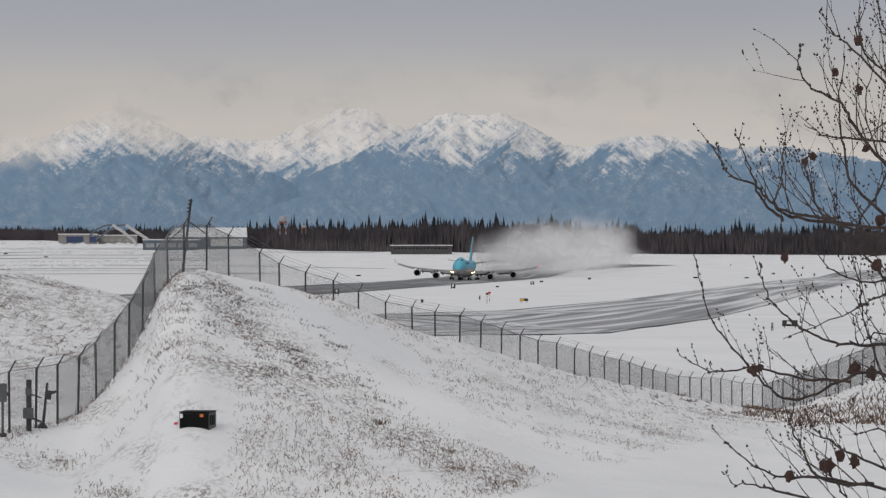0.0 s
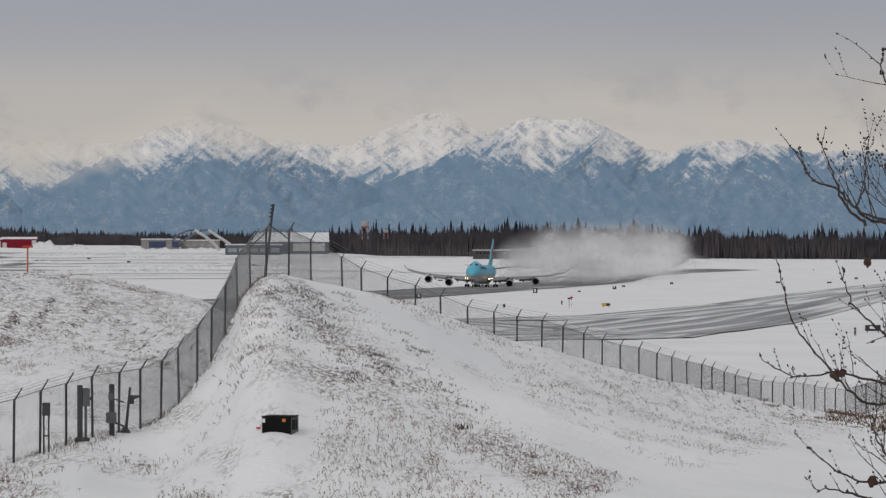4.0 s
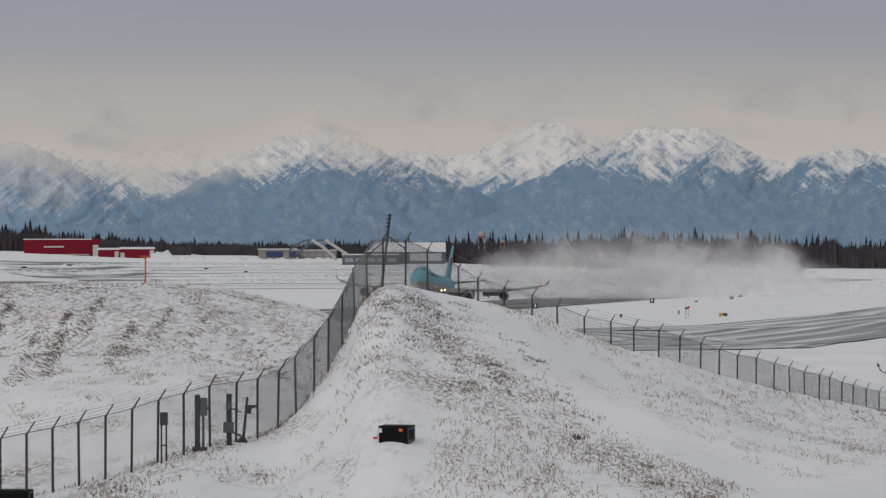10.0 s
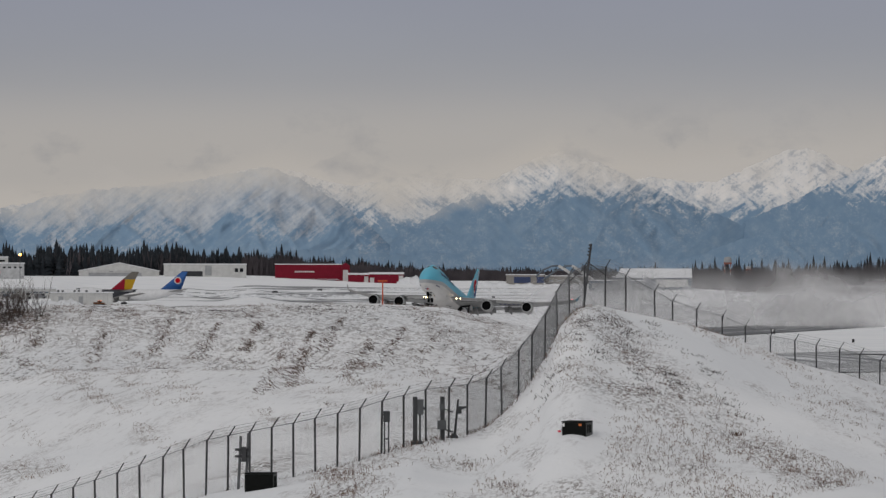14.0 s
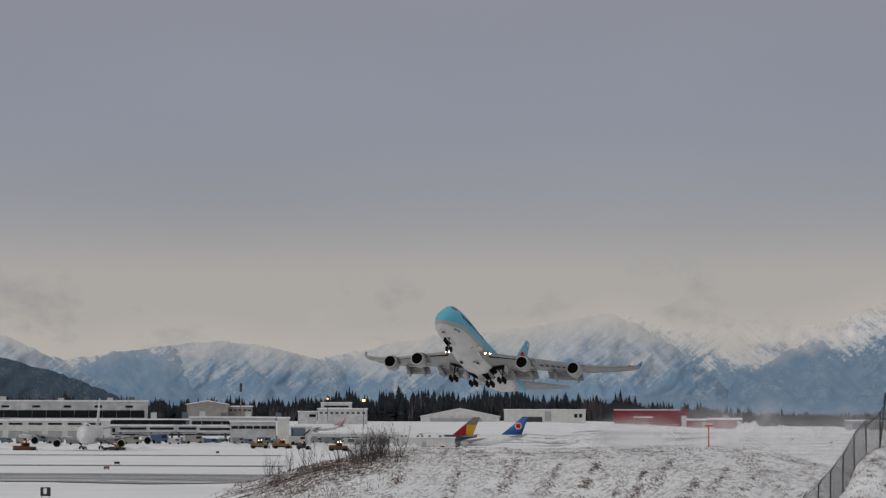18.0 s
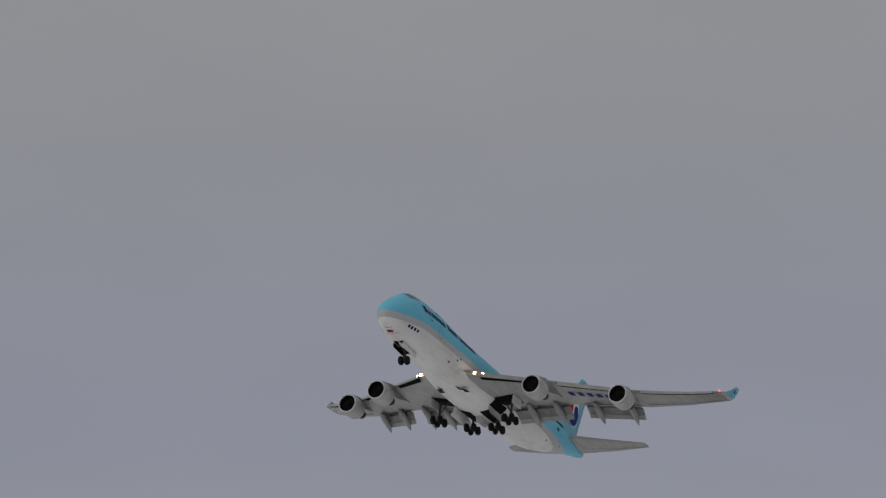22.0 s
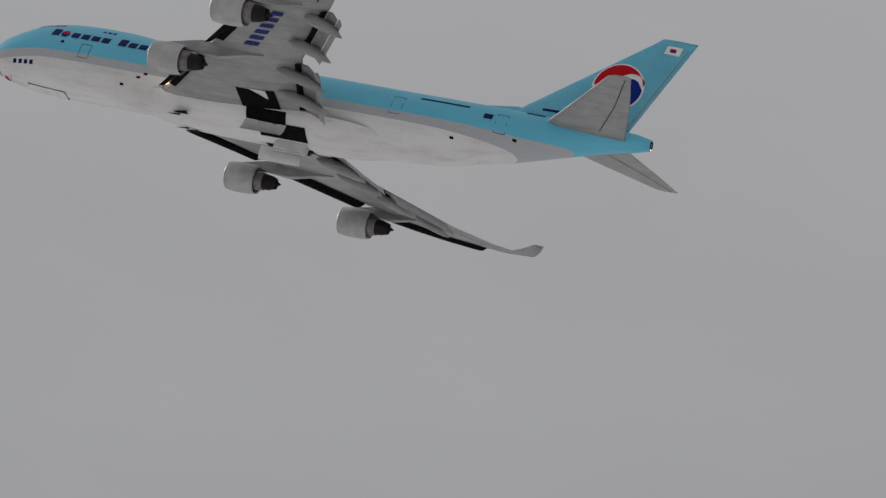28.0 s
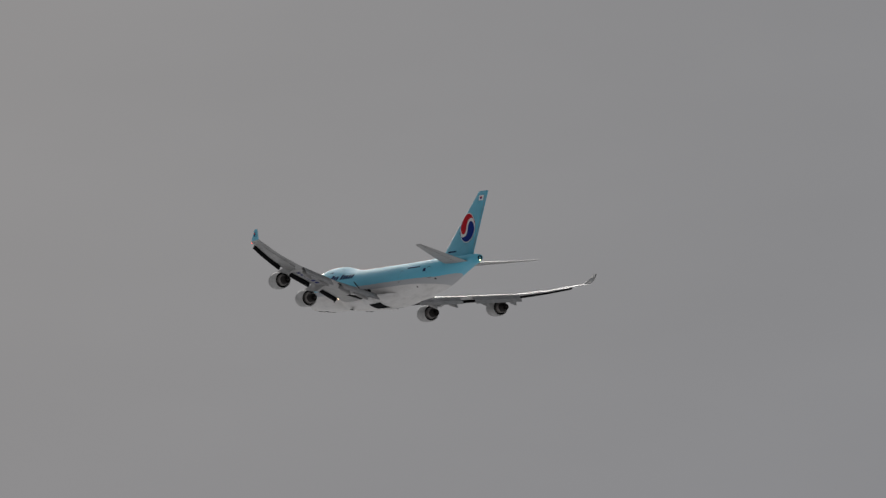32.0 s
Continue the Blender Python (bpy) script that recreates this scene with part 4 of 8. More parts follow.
    part("tail_lamp", lathe([(0, 0.001), (0.05, 0.07), (0.12, 0.001)], 10, "X", (30 - 68.98, 0, 7.56)), WARM, jet, "glowing white tail lamp")
    # chin emblem, a plain two-coloured disc between short bars
    def chin_patch(name, mat, a0, a1, w0, w1):
        bm = bmesh.new()
        g = []
        for i in range(3):
            a = a0 + (a1 - a0) * i / 2
            g.append([bm.verts.new(body_point(a, math.pi + w0 + (w1 - w0) * j / 3, 0.03)) for j in range(4)])
        for i in range(2):
            for j in range(3):
                bm.faces.new((g[i][j], g[i][j + 1], g[i + 1][j + 1], g[i + 1][j]))
        part(name, bm, mat, fus)

    for k in range(6):
        h = 0.22 * math.sqrt(1 - ((k - 2.5) / 3.1) ** 2)
        a0 = 2.2 + k * 0.1
        chin_patch("nose_emblem_top", RED, a0, a0 + 0.1, -h, 0.08 * (k - 2.5) / 2.5)
        chin_patch("nose_emblem_foot", LOGOBLUE, a0, a0 + 0.1, 0.08 * (k - 2.5) / 2.5, h)
    chin_patch("small_title_bar", NAVY, 1.7, 1.78, -0.34, 0.34)
    chin_patch("small_title_bar", RED, 3.1, 3.17, -0.36, 0.36)

    # wings
    span = ((0.0, 17.9, 18.2, 3.05, 0.115), (3.2, 20.6, 15.7, 3.35, 0.115), (7.5, 24.4, 12.6, 3.95, 0.105), (12.0, 28.3, 9.7, 4.55, 0.095),
            (17.0, 32.7, 8.25, 5.2, 0.09), (21.5, 36.6, 6.95, 5.8, 0.09), (26.5, 41.0, 5.35, 6.95, 0.085), (31.0, 44.95, 4.0, 8.35, 0.08))

    def wing_at(y):
        return tuple(steps(abs(y), [(r[0], r[i]) for r in span]) for i in (1, 2, 3, 4))

    def under(y, a, out=0.05):
        """Height of the wing's lower skin."""
        le, ch, z, th = wing_at(y)
        q = max(0.0, min(1.0, (a - le) / ch))
        h = th * (1.4845 * math.sqrt(q) - 0.63 * q - 1.758 * q * q + 1.4215 * q ** 3 - 0.5075 * q ** 4) * ch
        return z - 0.72 * h - out

    def under_patch(y0, y1, a0, a1, s, out=0.05, n=5):
        """A thin sheet that follows the wing's lower skin; a0 and a1 may lean with the span."""
        rows = []
        for i in range(n + 1):
            y = y0 + (y1 - y0) * i / n
            f, b = (a0(y) if callable(a0) else a0), (a1(y) if callable(a1) else a1)
            rows.append([(30 - (f + (b - f) * j / n), s * y, under(y, f + (b - f) * j / n, out)) for j in range(n + 1)])
        return loft(rows, close=False, cap0=False, cap1=False)

    for s in (1, -1):
        wing = part("wing", loft([foil(s * r[0], *r[1:]) for r in span], cap1=True), WINGGREY, jet, "swept grey wing with dark leading edge gaps", True)
        wl_ = [foil(s * 31.0, 44.95, 4.0, 8.35, 0.08), foil(s * 31.45, 45.9, 3.2, 8.6, 0.08), foil(s * 31.8, 47.2, 2.2, 9.35, 0.07), foil(s * 32.05, 48.3, 1.2, 10.2, 0.06)]
        bm = loft(wl_)
        bm.normal_update()
        for fc in bm.faces:
            fc.material_index = 1 if fc.normal.y * s < 0 or fc.calc_center_median().z < 8.7 else 0
        part("winglet", bm, [BLUE, COWL], wing, "upturned winglet, sky-blue outside and pale inside", True)
        for dz, mt, nm in ((9.5, RED, "winglet_emblem_top"), (9.25, LOGOBLUE, "winglet_emblem_foot")):
            out = 31.8 + (dz - 9.35) * 0.28
            part(nm, tube((30 - 48.2, s * (out + 0.16), dz), (30 - 48.2, s * (out + 0.176), dz), 0.2, 0.2, 12), mt, wing)
        # drooped leading edge flaps, set off by a black strip for the slot's shade
        for y0, y1 in ((4.6, 10.2), (13.2, 19.3), (22.3, 30.2)):
            secs, slot = [], []
            for y in np.linspace(y0, y1, 4):
                le, ch, z, th = wing_at(y)
                w = (0.085 * ch + 0.45) * (0.72 if y0 < 5 else 1.0)
                secs.append([(30 - (le - w * 0.75), s * y, z - w * 0.62), (30 - (le - w * 0.2), s * y, z - w * 0.02), (30 - (le + 0.12), s * y, z - 0.02), (30 - (le - w * 0.3), s * y, z - w * 0.5)])
                slot.append([(30 - (le + 0.1), s * y, z - th * ch * 0.16 - 0.05), (30 - (le + 0.1 + w * 0.62), s * y, z - th * ch * 0.33 - 0.05)])
            part("leading_edge_flap", loft(secs), WINGGREY, wing, "drooped pale leading edge flap")
            back = [[(p[2][0] - 0.03, p[2][1], p[2][2] - 0.05), (p[3][0] - 0.04, p[3][1], p[3][2] - 0.03), (p[0][0] - 0.03, p[0][1], p[0][2] - 0.02)] for p in secs]
            part("flap_back", loft(back, close=False, cap0=False, cap1=False), DARK, wing, "black sheet for the hollow back of the leading edge flap")
            part("slot", loft(slot, close=False, cap0=False, cap1=False), DARK, wing, "black strip for the shade behind the leading edge flap")
        # trailing edge flaps, lowered
        for y0, y1, drop in ((3.9, 11.4, 0.55), (13.6, 20.4, 0.45)):
            for tier, (f0, f1, dz0, dz1) in enumerate(((0.0, 0.13, 0.14, 0.72), (0.137, 0.2, 0.8, 1.25))):
                secs = []
                for y in np.linspace(y0, y1, 3):
                    le, ch, z, th = wing_at(y)
                    c2 = 11.5 if y0 < 5 else 8.6
                    te = le + ch
                    a0, a1 = te + f0 * c2, te + f1 * c2
                    z0, z1 = z - dz0 - 0.08, z - dz1 - 0.1
                    secs.append([(30 - a0, s * y, z0 + 0.1), (30 - (a0 * 0.6 + a1 * 0.4), s * y, (z0 * 0.6 + z1 * 0.4) + 0.26), (30 - a1, s * y, z1), (30 - (a0 * 0.6 + a1 * 0.4), s * y, (z0 * 0.6 + z1 * 0.4) - 0.02), (30 - a0, s * y, z0 - 0.08)])
                part("flap", loft(secs), WINGGREY if tier else FLAPSHADE, wing, "lowered trailing edge flap")
            # black strip drawn where the gap ahead of the flap lies in shade
            cove = []
            for y in np.linspace(y0, y1, 3):
                le, ch, z, th = wing_at(y)
                te = le + ch
                cove.append([(30 - (te - 0.75), s * y, z - 0.30), (30 - (te - 0.12), s * y, z - 0.16)])
            part("flap_cove", loft(cove, close=False, cap0=False, cap1=False), DARK, wing, "black strip for the shade before the lowered flap")
        part("aileron_seam", loft([[(30 - (wing_at(y)[0] + wing_at(y)[1] * q), s * y, wing_at(y)[2] - 0.2 - (0.01 if q < 0.8 else 0.0)) for q in (0.765, 0.785)] for y in (21.6, 26, 30)], close=False, cap0=False, cap1=False), DARK, wing)
        # flap track fairings
        for y, ln in ((6.6, 5.8), (10.2, 5.5), (15.2, 4.8), (19.4, 4.3)):
            le, ch, z, th = wing_at(y)
            a0 = le + ch - ln * 0.48
            secs = []
            for q, w, dz in ((0, 0.05, 0.0), (0.12, 0.3, -0.14), (0.35, 0.42, -0.36), (0.62, 0.4, -0.72), (0.85, 0.26, -1.15), (1.0, 0.04, -1.5)):
                cz = z - 0.42 + dz
                secs.append([(30 - (a0 + q * ln), s * y + math.cos(t) * w, cz + math.sin(t) * (w * 1.35 + 0.02)) for t in np.linspace(0, math.tau, 11)[:-1]])
            part("flap_fairing", loft(secs), WINGGREY, wing, "long canoe-shaped flap track fairing", True)
        # landing lamps at the root
        for k in (0, 1):
            y = 4.1 + 0.85 * k
            le, ch, z, th = wing_at(y)
            part("landing_lamp", lathe([(0.18, 0.001), (0.14, 0.15), (0, 0.2), (-0.06, 0.001)], 12, "X", (30 - le + 0.12, s * y, z - 0.02)), WARM, wing, "glowing landing lamp")
        le, ch, z, th = wing_at(30.9)
        part("tip_lamp", lathe([(0.16, 0.001), (0.05, 0.13), (-0.15, 0.001)], 10, "X", (30 - le, s * 30.9, z + 0.06)), REDLAMP if s > 0 else WHITE, wing, "red wing tip lamp" if s > 0 else "white wing tip lamp")
        # under-wing marking as plain bars
        for i in range(6 if s > 0 else 0):
            y = 13.3 + i * 1.05
            bm = under_patch(y, y + 0.62, lambda q: wing_at(q)[0] + wing_at(q)[1] * 0.31, lambda q: wing_at(q)[0] + wing_at(q)[1] * 0.47, s, 0.06, 3)
            part("marking_bar", bm, MARKBLUE, wing)
        # engines
        for y, a, z in ((11.8, 23.2, 2.32), (20.85, 32.3, 3.85)):
            c = (30 - a, s * y, z)
            eng = part("engine_cowl", lathe([(-0.8, 1.2), (-0.1, 1.22), (0.0, 1.28), (-0.08, 1.36), (-0.5, 1.46), (-1.4, 1.52), (-2.4, 1.49), (-3.15, 1.38), (-3.2, 1.33), (-2.9, 1.28), (-2.3, 1.2)], 30, "X", c), COWL, jet, "pale grey engine cowl", True)
            part("inlet_lip", lathe([(-0.08, 1.2), (0.0, 1.225), (0.045, 1.28), (0.0, 1.335), (-0.1, 1.385)], 30, "X", c), LIP, eng, "dull metal inlet lip", True)
            part("fan", lathe([(-0.75, 1.22), (-0.85, 0.35), (-0.6, 0.12), (-0.55, 0.001)], 24, "X", c), DARK, eng, "black fan disc", False)
            part("duct", lathe([(-0.16, 1.205), (-0.8, 1.195)], 24, "X", c), DARK, eng)
            part("core_cowl", lathe([(-2.2, 1.02), (-3.0, 1.02), (-3.9, 0.88), (-3.92, 0.8)], 24, "X", c), CORE, eng, "silver core cowl", True)
            part("core_nozzle", lathe([(-3.7, 0.84), (-4.5, 0.76), (-5.2, 0.56), (-5.2, 0.48), (-4.8, 0.38)], 22, "X", c), EXHAUST, eng, "heat-stained exhaust nozzle", True)
            part("plug", lathe([(-4.7, 0.34), (-5.5, 0.18), (-5.8, 0.001)], 14, "X", c), EXHAUST, eng, "", True)
            part("bypass_gap", lathe([(-2.75, 1.3), (-2.75, 1.0)], 24, "X", c), DARK, eng, "black bypass gap")
            le, ch, zz, th = wing_at(y)
            secs = []
            for q, aft, z0, z1, w in ((0, a + 0.9, z + 1.25, z + 1.6, 0.16), (1, le - 0.6, z + 1.1, zz + 0.15, 0.24), (2, le + 1.5, z + 0.9, zz + 0.05, 0.27), (3, le + ch * 0.45, zz - 0.6, zz - 0.05, 0.2), (4, le + ch * 0.6, zz - 0.35, zz - 0.1, 0.08)):
                secs.append([(30 - aft, s * y - w, z0), (30 - aft, s * y + w, z0), (30 - aft, s * y + w, z1), (30 - aft, s * y - w, z1)])
            part("pylon", loft(secs), WINGGREY, eng, "grey engine pylon")
        # tailplane
        st = [foil(s * 0.6, 57.6, 8.9, 7.35, 0.1), foil(s * 2.0, 58.9, 8.0, 7.5, 0.1), foil(s * 6.5, 62.9, 5.2, 8.15, 0.09), foil(s * 10.8, 66.7, 2.25, 8.85, 0.08), foil(s * 11.05, 67.3, 1.6, 8.9, 0.05)]
        tp = part("tailplane", loft(st), WINGGREY, jet, "grey swept tailplane", True)
        part("elevator_seam", loft([[(30 - a, s * y, z), (30 - a - 0.07, s * y, z)] for y, a, z in ((2.2, 64.3, 7.3), (6.5, 66.6, 7.98), (10.7, 68.35, 8.75))], close=False, cap0=False, cap1=False), DARK, tp)

    # fin with rudder
    def fin_sec(z, le, te, w):
        return [(30 - (le + (te - le) * q), (1 if k < 7 else -1) * w * (te - le) * h, z) for k, (q, h) in enumerate(
            [(0, 0), (0.03, 0.22), (0.12, 0.42), (0.3, 0.5), (0.55, 0.42), (0.8, 0.2), (1, 0.012), (1, 0.012), (0.8, 0.2), (0.55, 0.42), (0.3, 0.5), (0.12, 0.42), (0.03, 0.22)])]
    fin = part("fin", loft([fin_sec(8.0, 52.8, 66.0, 0.09), fin_sec(9.2, 54.9, 66.4, 0.09), fin_sec(14.0, 60.55, 68.15, 0.09), fin_sec(18.6, 65.9, 69.85, 0.085), fin_sec(19.15, 66.45, 70.05, 0.08)]), BLUE, jet, "sky-blue tail fin", True)
    part("dorsal_fillet", loft([[(30 - 49.5, -0.05, 8.7), (30 - 49.5, 0.05, 8.7), (30 - 49.5, 0, 8.76)], [(30 - 55.2, -0.35, 8.6), (30 - 55.2, 0.35, 8.6), (30 - 55.2, 0, 9.6)]]), BLUE, fin)

    def blob(points, mat, name, side, out):
        bm = bmesh.new()
        def half(a, z):
            le, te = steps(z, ((8, 52.8), (9.2, 54.9), (14, 60.55), (18.6, 65.9))), steps(z, ((8, 66.0), (14, 68.15), (18.6, 69.85)))
            q = (a - le) / (te - le)
            return 0.09 * (te - le) * steps(q, ((0, 0), (0.03, 0.22), (0.12, 0.42), (0.3, 0.5), (0.55, 0.42), (0.8, 0.2), (1, 0.012))) + out
        vs = [bm.verts.new((30 - a, 0, z)) for a, z in points]
        f = bm.faces.new(vs if side < 0 else vs[::-1])
        bmesh.ops.triangulate(bm, faces=[f])
        long = [e for e in bm.edges if e.calc_length() > 0.5]
        for _ in range(3):
            bmesh.ops.subdivide_edges(bm, edges=long, cuts=1)
            bmesh.ops.triangulate(bm, faces=bm.faces[:])
            long = [e for e in bm.edges if e.calc_length() > 0.5]
        for q in bm.verts:
            q.co.y = side * half(30 - q.co.x, q.co.z)
        part(name, bm, mat, fin)

    cx, cz, R = 63.9, 13.25, 2.36
    N = 20

    def turned(p, a):
        return cx + p[0] * math.cos(a) - p[1] * math.sin(a), cz + p[0] * math.sin(a) + p[1] * math.cos(a)
    for s in (1, -1):
        disc = [(cx + math.cos(t) * (R + 0.16), cz + math.sin(t) * (R + 0.16)) for t in np.linspace(0, math.tau, 33)[:-1]]
        blob(disc, WHITE, "emblem_ground", s, 0.05)
        for flip, mt, nm in ((1, RED, "emblem_top"), (-1, LOGOBLUE, "emblem_foot")):
            g = 0.27
            arc = [(math.cos(t) * R, math.sin(t) * R) for t in np.linspace(0.06, math.pi - 0.1, N)]
            back = [(-R / 2 + math.cos(t) * (R / 2 - g), math.sin(t) * (R / 2 - g)) for t in np.linspace(math.pi, math.tau, N // 2)][1:]
            fore = [(R / 2 + math.cos(t) * (R / 2 + g), math.sin(t) * (R / 2 + g)) for t in np.linspace(math.pi, 0, N // 2)][:-1]
            pts = [turned((p[0] * flip, p[1] * flip), 0.12) for p in arc + back + fore]
            blob(pts, mt, nm, s, 0.10)
        blob([(67.1, 17.55), (68.6, 17.55), (68.75, 18.45), (67.25, 18.45)], WHITE, "flag_ground", s, 0.05)
        blob([(67.6, 18.0), (68.2, 18.0), (68.2, 18.2), (67.6, 18.2)], RED, "flag_top", s, 0.08)
        blob([(67.6, 17.8), (68.2, 17.8), (68.2, 18.0), (67.6, 18.0)], LOGOBLUE, "flag_foot", s, 0.08)
        blob([(57.6, 9.35), (60.6, 9.35), (60.6, 9.6), (57.6, 9.6)], NAVY, "marking_bar", s, 0.05)
        blob([(66.05, 9.4), (66.2, 9.4), (69.35, 18.3), (69.25, 18.3)][::-1], WINGGREY, "rudder_seam", s, 0.02)

    # landing gear
    def wheel(bm, x, y, z, r=0.62, w=0.42):
        rings = []
        for o, q in ((-w / 2, 0.55), (-w / 2, 0.9), (-w / 2 + 0.09, 1.0), (w / 2 - 0.09, 1.0), (w / 2, 0.9), (w / 2, 0.55)):
            rings.append([(x + math.cos(t) * r * q, y + o, z + math.sin(t) * r * q) for t in np.linspace(0, math.tau, 19)[:-1]])
        add_loft(bm, rings)
        return bm

    # parts that droop under the wing's own weight until it lifts
    flex = [(o, 1 if o.name.startswith("wing") and o.bound_box[6][1] > 5 or o.name.startswith("engine") and o.bound_box[6][1] > 0 else -1)
            for o in jet.children if o.name.split(".")[0] in ("wing", "engine_cowl")]
    legs = []
    g = new_leg(jet, "nose_gear", (30 - 7.75, 0, 2.9))
    part("strut", tube((0, 0, 0.2), (0.12, 0, -2.2), 0.13, 0.11, 10), STRUT, g, "grey nose gear strut")
    part("brace", tube((1.3, 0, 0.1), (0.05, 0, -1.2), 0.07, 0.07, 8), STRUT, g)
    for y in (-0.45, 0.45):
        part("wheel", wheel(bmesh.new(), 0.12, y, -2.2), TYRE, g, "black nose wheel", True)
    legs.append(("nose", g, 22.4, 24.7, (0, 1, 0), -100))
    for nm, a, y, z, axis, turn in (("wing_gear", 31.4, 5.5, 3.3, (1, 0, 0), 82), ("body_gear", 35.0, 1.9, 2.6, (0, 1, 0), -95)):
        for s in (1, -1):
            g = new_leg(jet, nm, (30 - a, s * y, z))
            drop = z - 0.72
            part("strut", tube((0, 0, 0.6), (0, 0, -drop), 0.2, 0.16, 10), STRUT, g, "grey main gear strut")
            part("brace", tube((0, -s * 1.4 if nm == "wing_gear" else 0, 0.5), (0, 0, -drop * 0.6), 0.1, 0.1, 8), STRUT, g)
            part("bogie", tube((0.9, 0, -drop), (-0.9, 0, -drop), 0.14, 0.14, 8), STRUT, g)
            for dx in (0.74, -0.74):
                for dy in (-0.56, 0.56):
                    part("wheel", wheel(bmesh.new(), dx, dy, -drop), TYRE, g, "black main wheel", True)
            legs.append((nm, g, 23.3, 25.2, (axis[0] * -s if axis[0] else 0, axis[1], 0), turn))
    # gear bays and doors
    # black fill stands for the shade inside the nose bay
    part("nose_bay", loft([[(30 - 5.2, y, z) for y, z in ((-0.7, 2.5), (0.7, 2.5), (0.7, 2.27), (-0.7, 2.27))], [(30 - 9.5, y, z) for y, z in ((-0.7, 2.3), (0.7, 2.3), (0.7, 2.02), (-0.7, 2.02))]]), DARK, jet, "nose gear bay with its shade drawn in black")

    def keel(a, t, out):
        """A place on the belly fairing; t turns from port over the keel."""
        w = steps(a, ((17.5, 1.6), (20, 3.0), (24, 3.45), (30, 3.55), (37, 3.5), (41, 3.1), (45, 1.8)))
        lo = steps(a, ((17.5, 2.2), (20, 1.75), (24, 1.5), (30, 1.4), (37, 1.42), (41, 1.6), (45, 2.05)))
        return (30 - a, (w + out) * math.cos(t), 3.3 - (3.3 - lo + out) * math.sin(t))

    doors = []
    for s in (1, -1):
        bm = box(-4.2, -0.03, -0.72, 0, 0.03, 0)
        bm.normal_update()
        # the door's inner face is blackened for the shade on it
        for fc in bm.faces:
            fc.material_index = 1 if fc.normal.y * s < -0.5 else 0
        dr = part("nose_gear_door", bm, [JETPAINT, DARK], jet, "nose gear door, white outside and shade-black inside")
        doors.append((dr, Matrix.Translation((30 - 5.25, s * 0.72, 2.24)) @ Matrix.Rotation(radians(-3.2), 4, "Y"), -s * 89, 26.4, 27.8))
        # black sheets laid on the skin stand for the bays' inner shade
        t0, t1 = (0.72, 1.36) if s > 0 else (math.pi - 1.36, math.pi - 0.72)
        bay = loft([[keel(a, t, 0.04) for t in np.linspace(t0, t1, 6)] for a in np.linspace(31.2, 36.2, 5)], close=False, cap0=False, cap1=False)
        part("body_bay", bay, DARK, jet, "black sheet for the shade in the body gear bay")
        part("wing_bay", under_patch(2.9, 6.3, 29.6, 33.6, s, 0.06), DARK, jet, "black sheet for the shade in the wing gear bay")
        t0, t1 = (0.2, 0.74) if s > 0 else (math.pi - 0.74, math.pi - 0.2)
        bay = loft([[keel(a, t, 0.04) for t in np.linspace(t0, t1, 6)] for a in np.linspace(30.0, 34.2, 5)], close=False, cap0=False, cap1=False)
        part("wing_bay_side", bay, DARK, jet, "black sheet for the shade in the inner wing gear bay")
        t2 = 0.76 if s > 0 else math.pi - 0.76
        hinge = Vector(keel(30.0, t2, 0.08))
        rows = [[Vector(keel(a, t, 0.08)) - hinge for t in np.linspace(t2, 0.16 if s > 0 else math.pi - 0.16, 7)] for a in np.linspace(29.9, 34.3, 5)]
        dr = part("side_gear_door", loft(rows, close=False, cap0=False, cap1=False), JETPAINT, jet, "pale curved gear door", True)
        doors.append((dr, Matrix.Translation(hinge) @ Matrix.Rotation(radians(-s * 118), 4, "X"), s * 118, 29.3, 30.6))
        dr = part("body_gear_door", box(-3.4, -0.04, -0.8, 0, 0.04, 0, 0.02), JETPAINT, jet, "pale body gear door")
        doors.append((dr, Matrix.Translation((30 - 32.6, s * 0.3, 1.38)), s * 80, 30.2, 31.4))
        dr = part("wing_gear_door", box(-3.0, -0.04, -1.3, 0, 0.04, 0, 0.02), JETPAINT, jet, "pale wing gear door")
        doors.append((dr, Matrix.Translation((30 - 29.7, s * 6.3, under(6.3, 31.5, 0.05))), -s * 86, 26.2, 27.8))
    return jet, legs, doors, flex


JET, LEGS, DOORS, FLEX = build_jet()

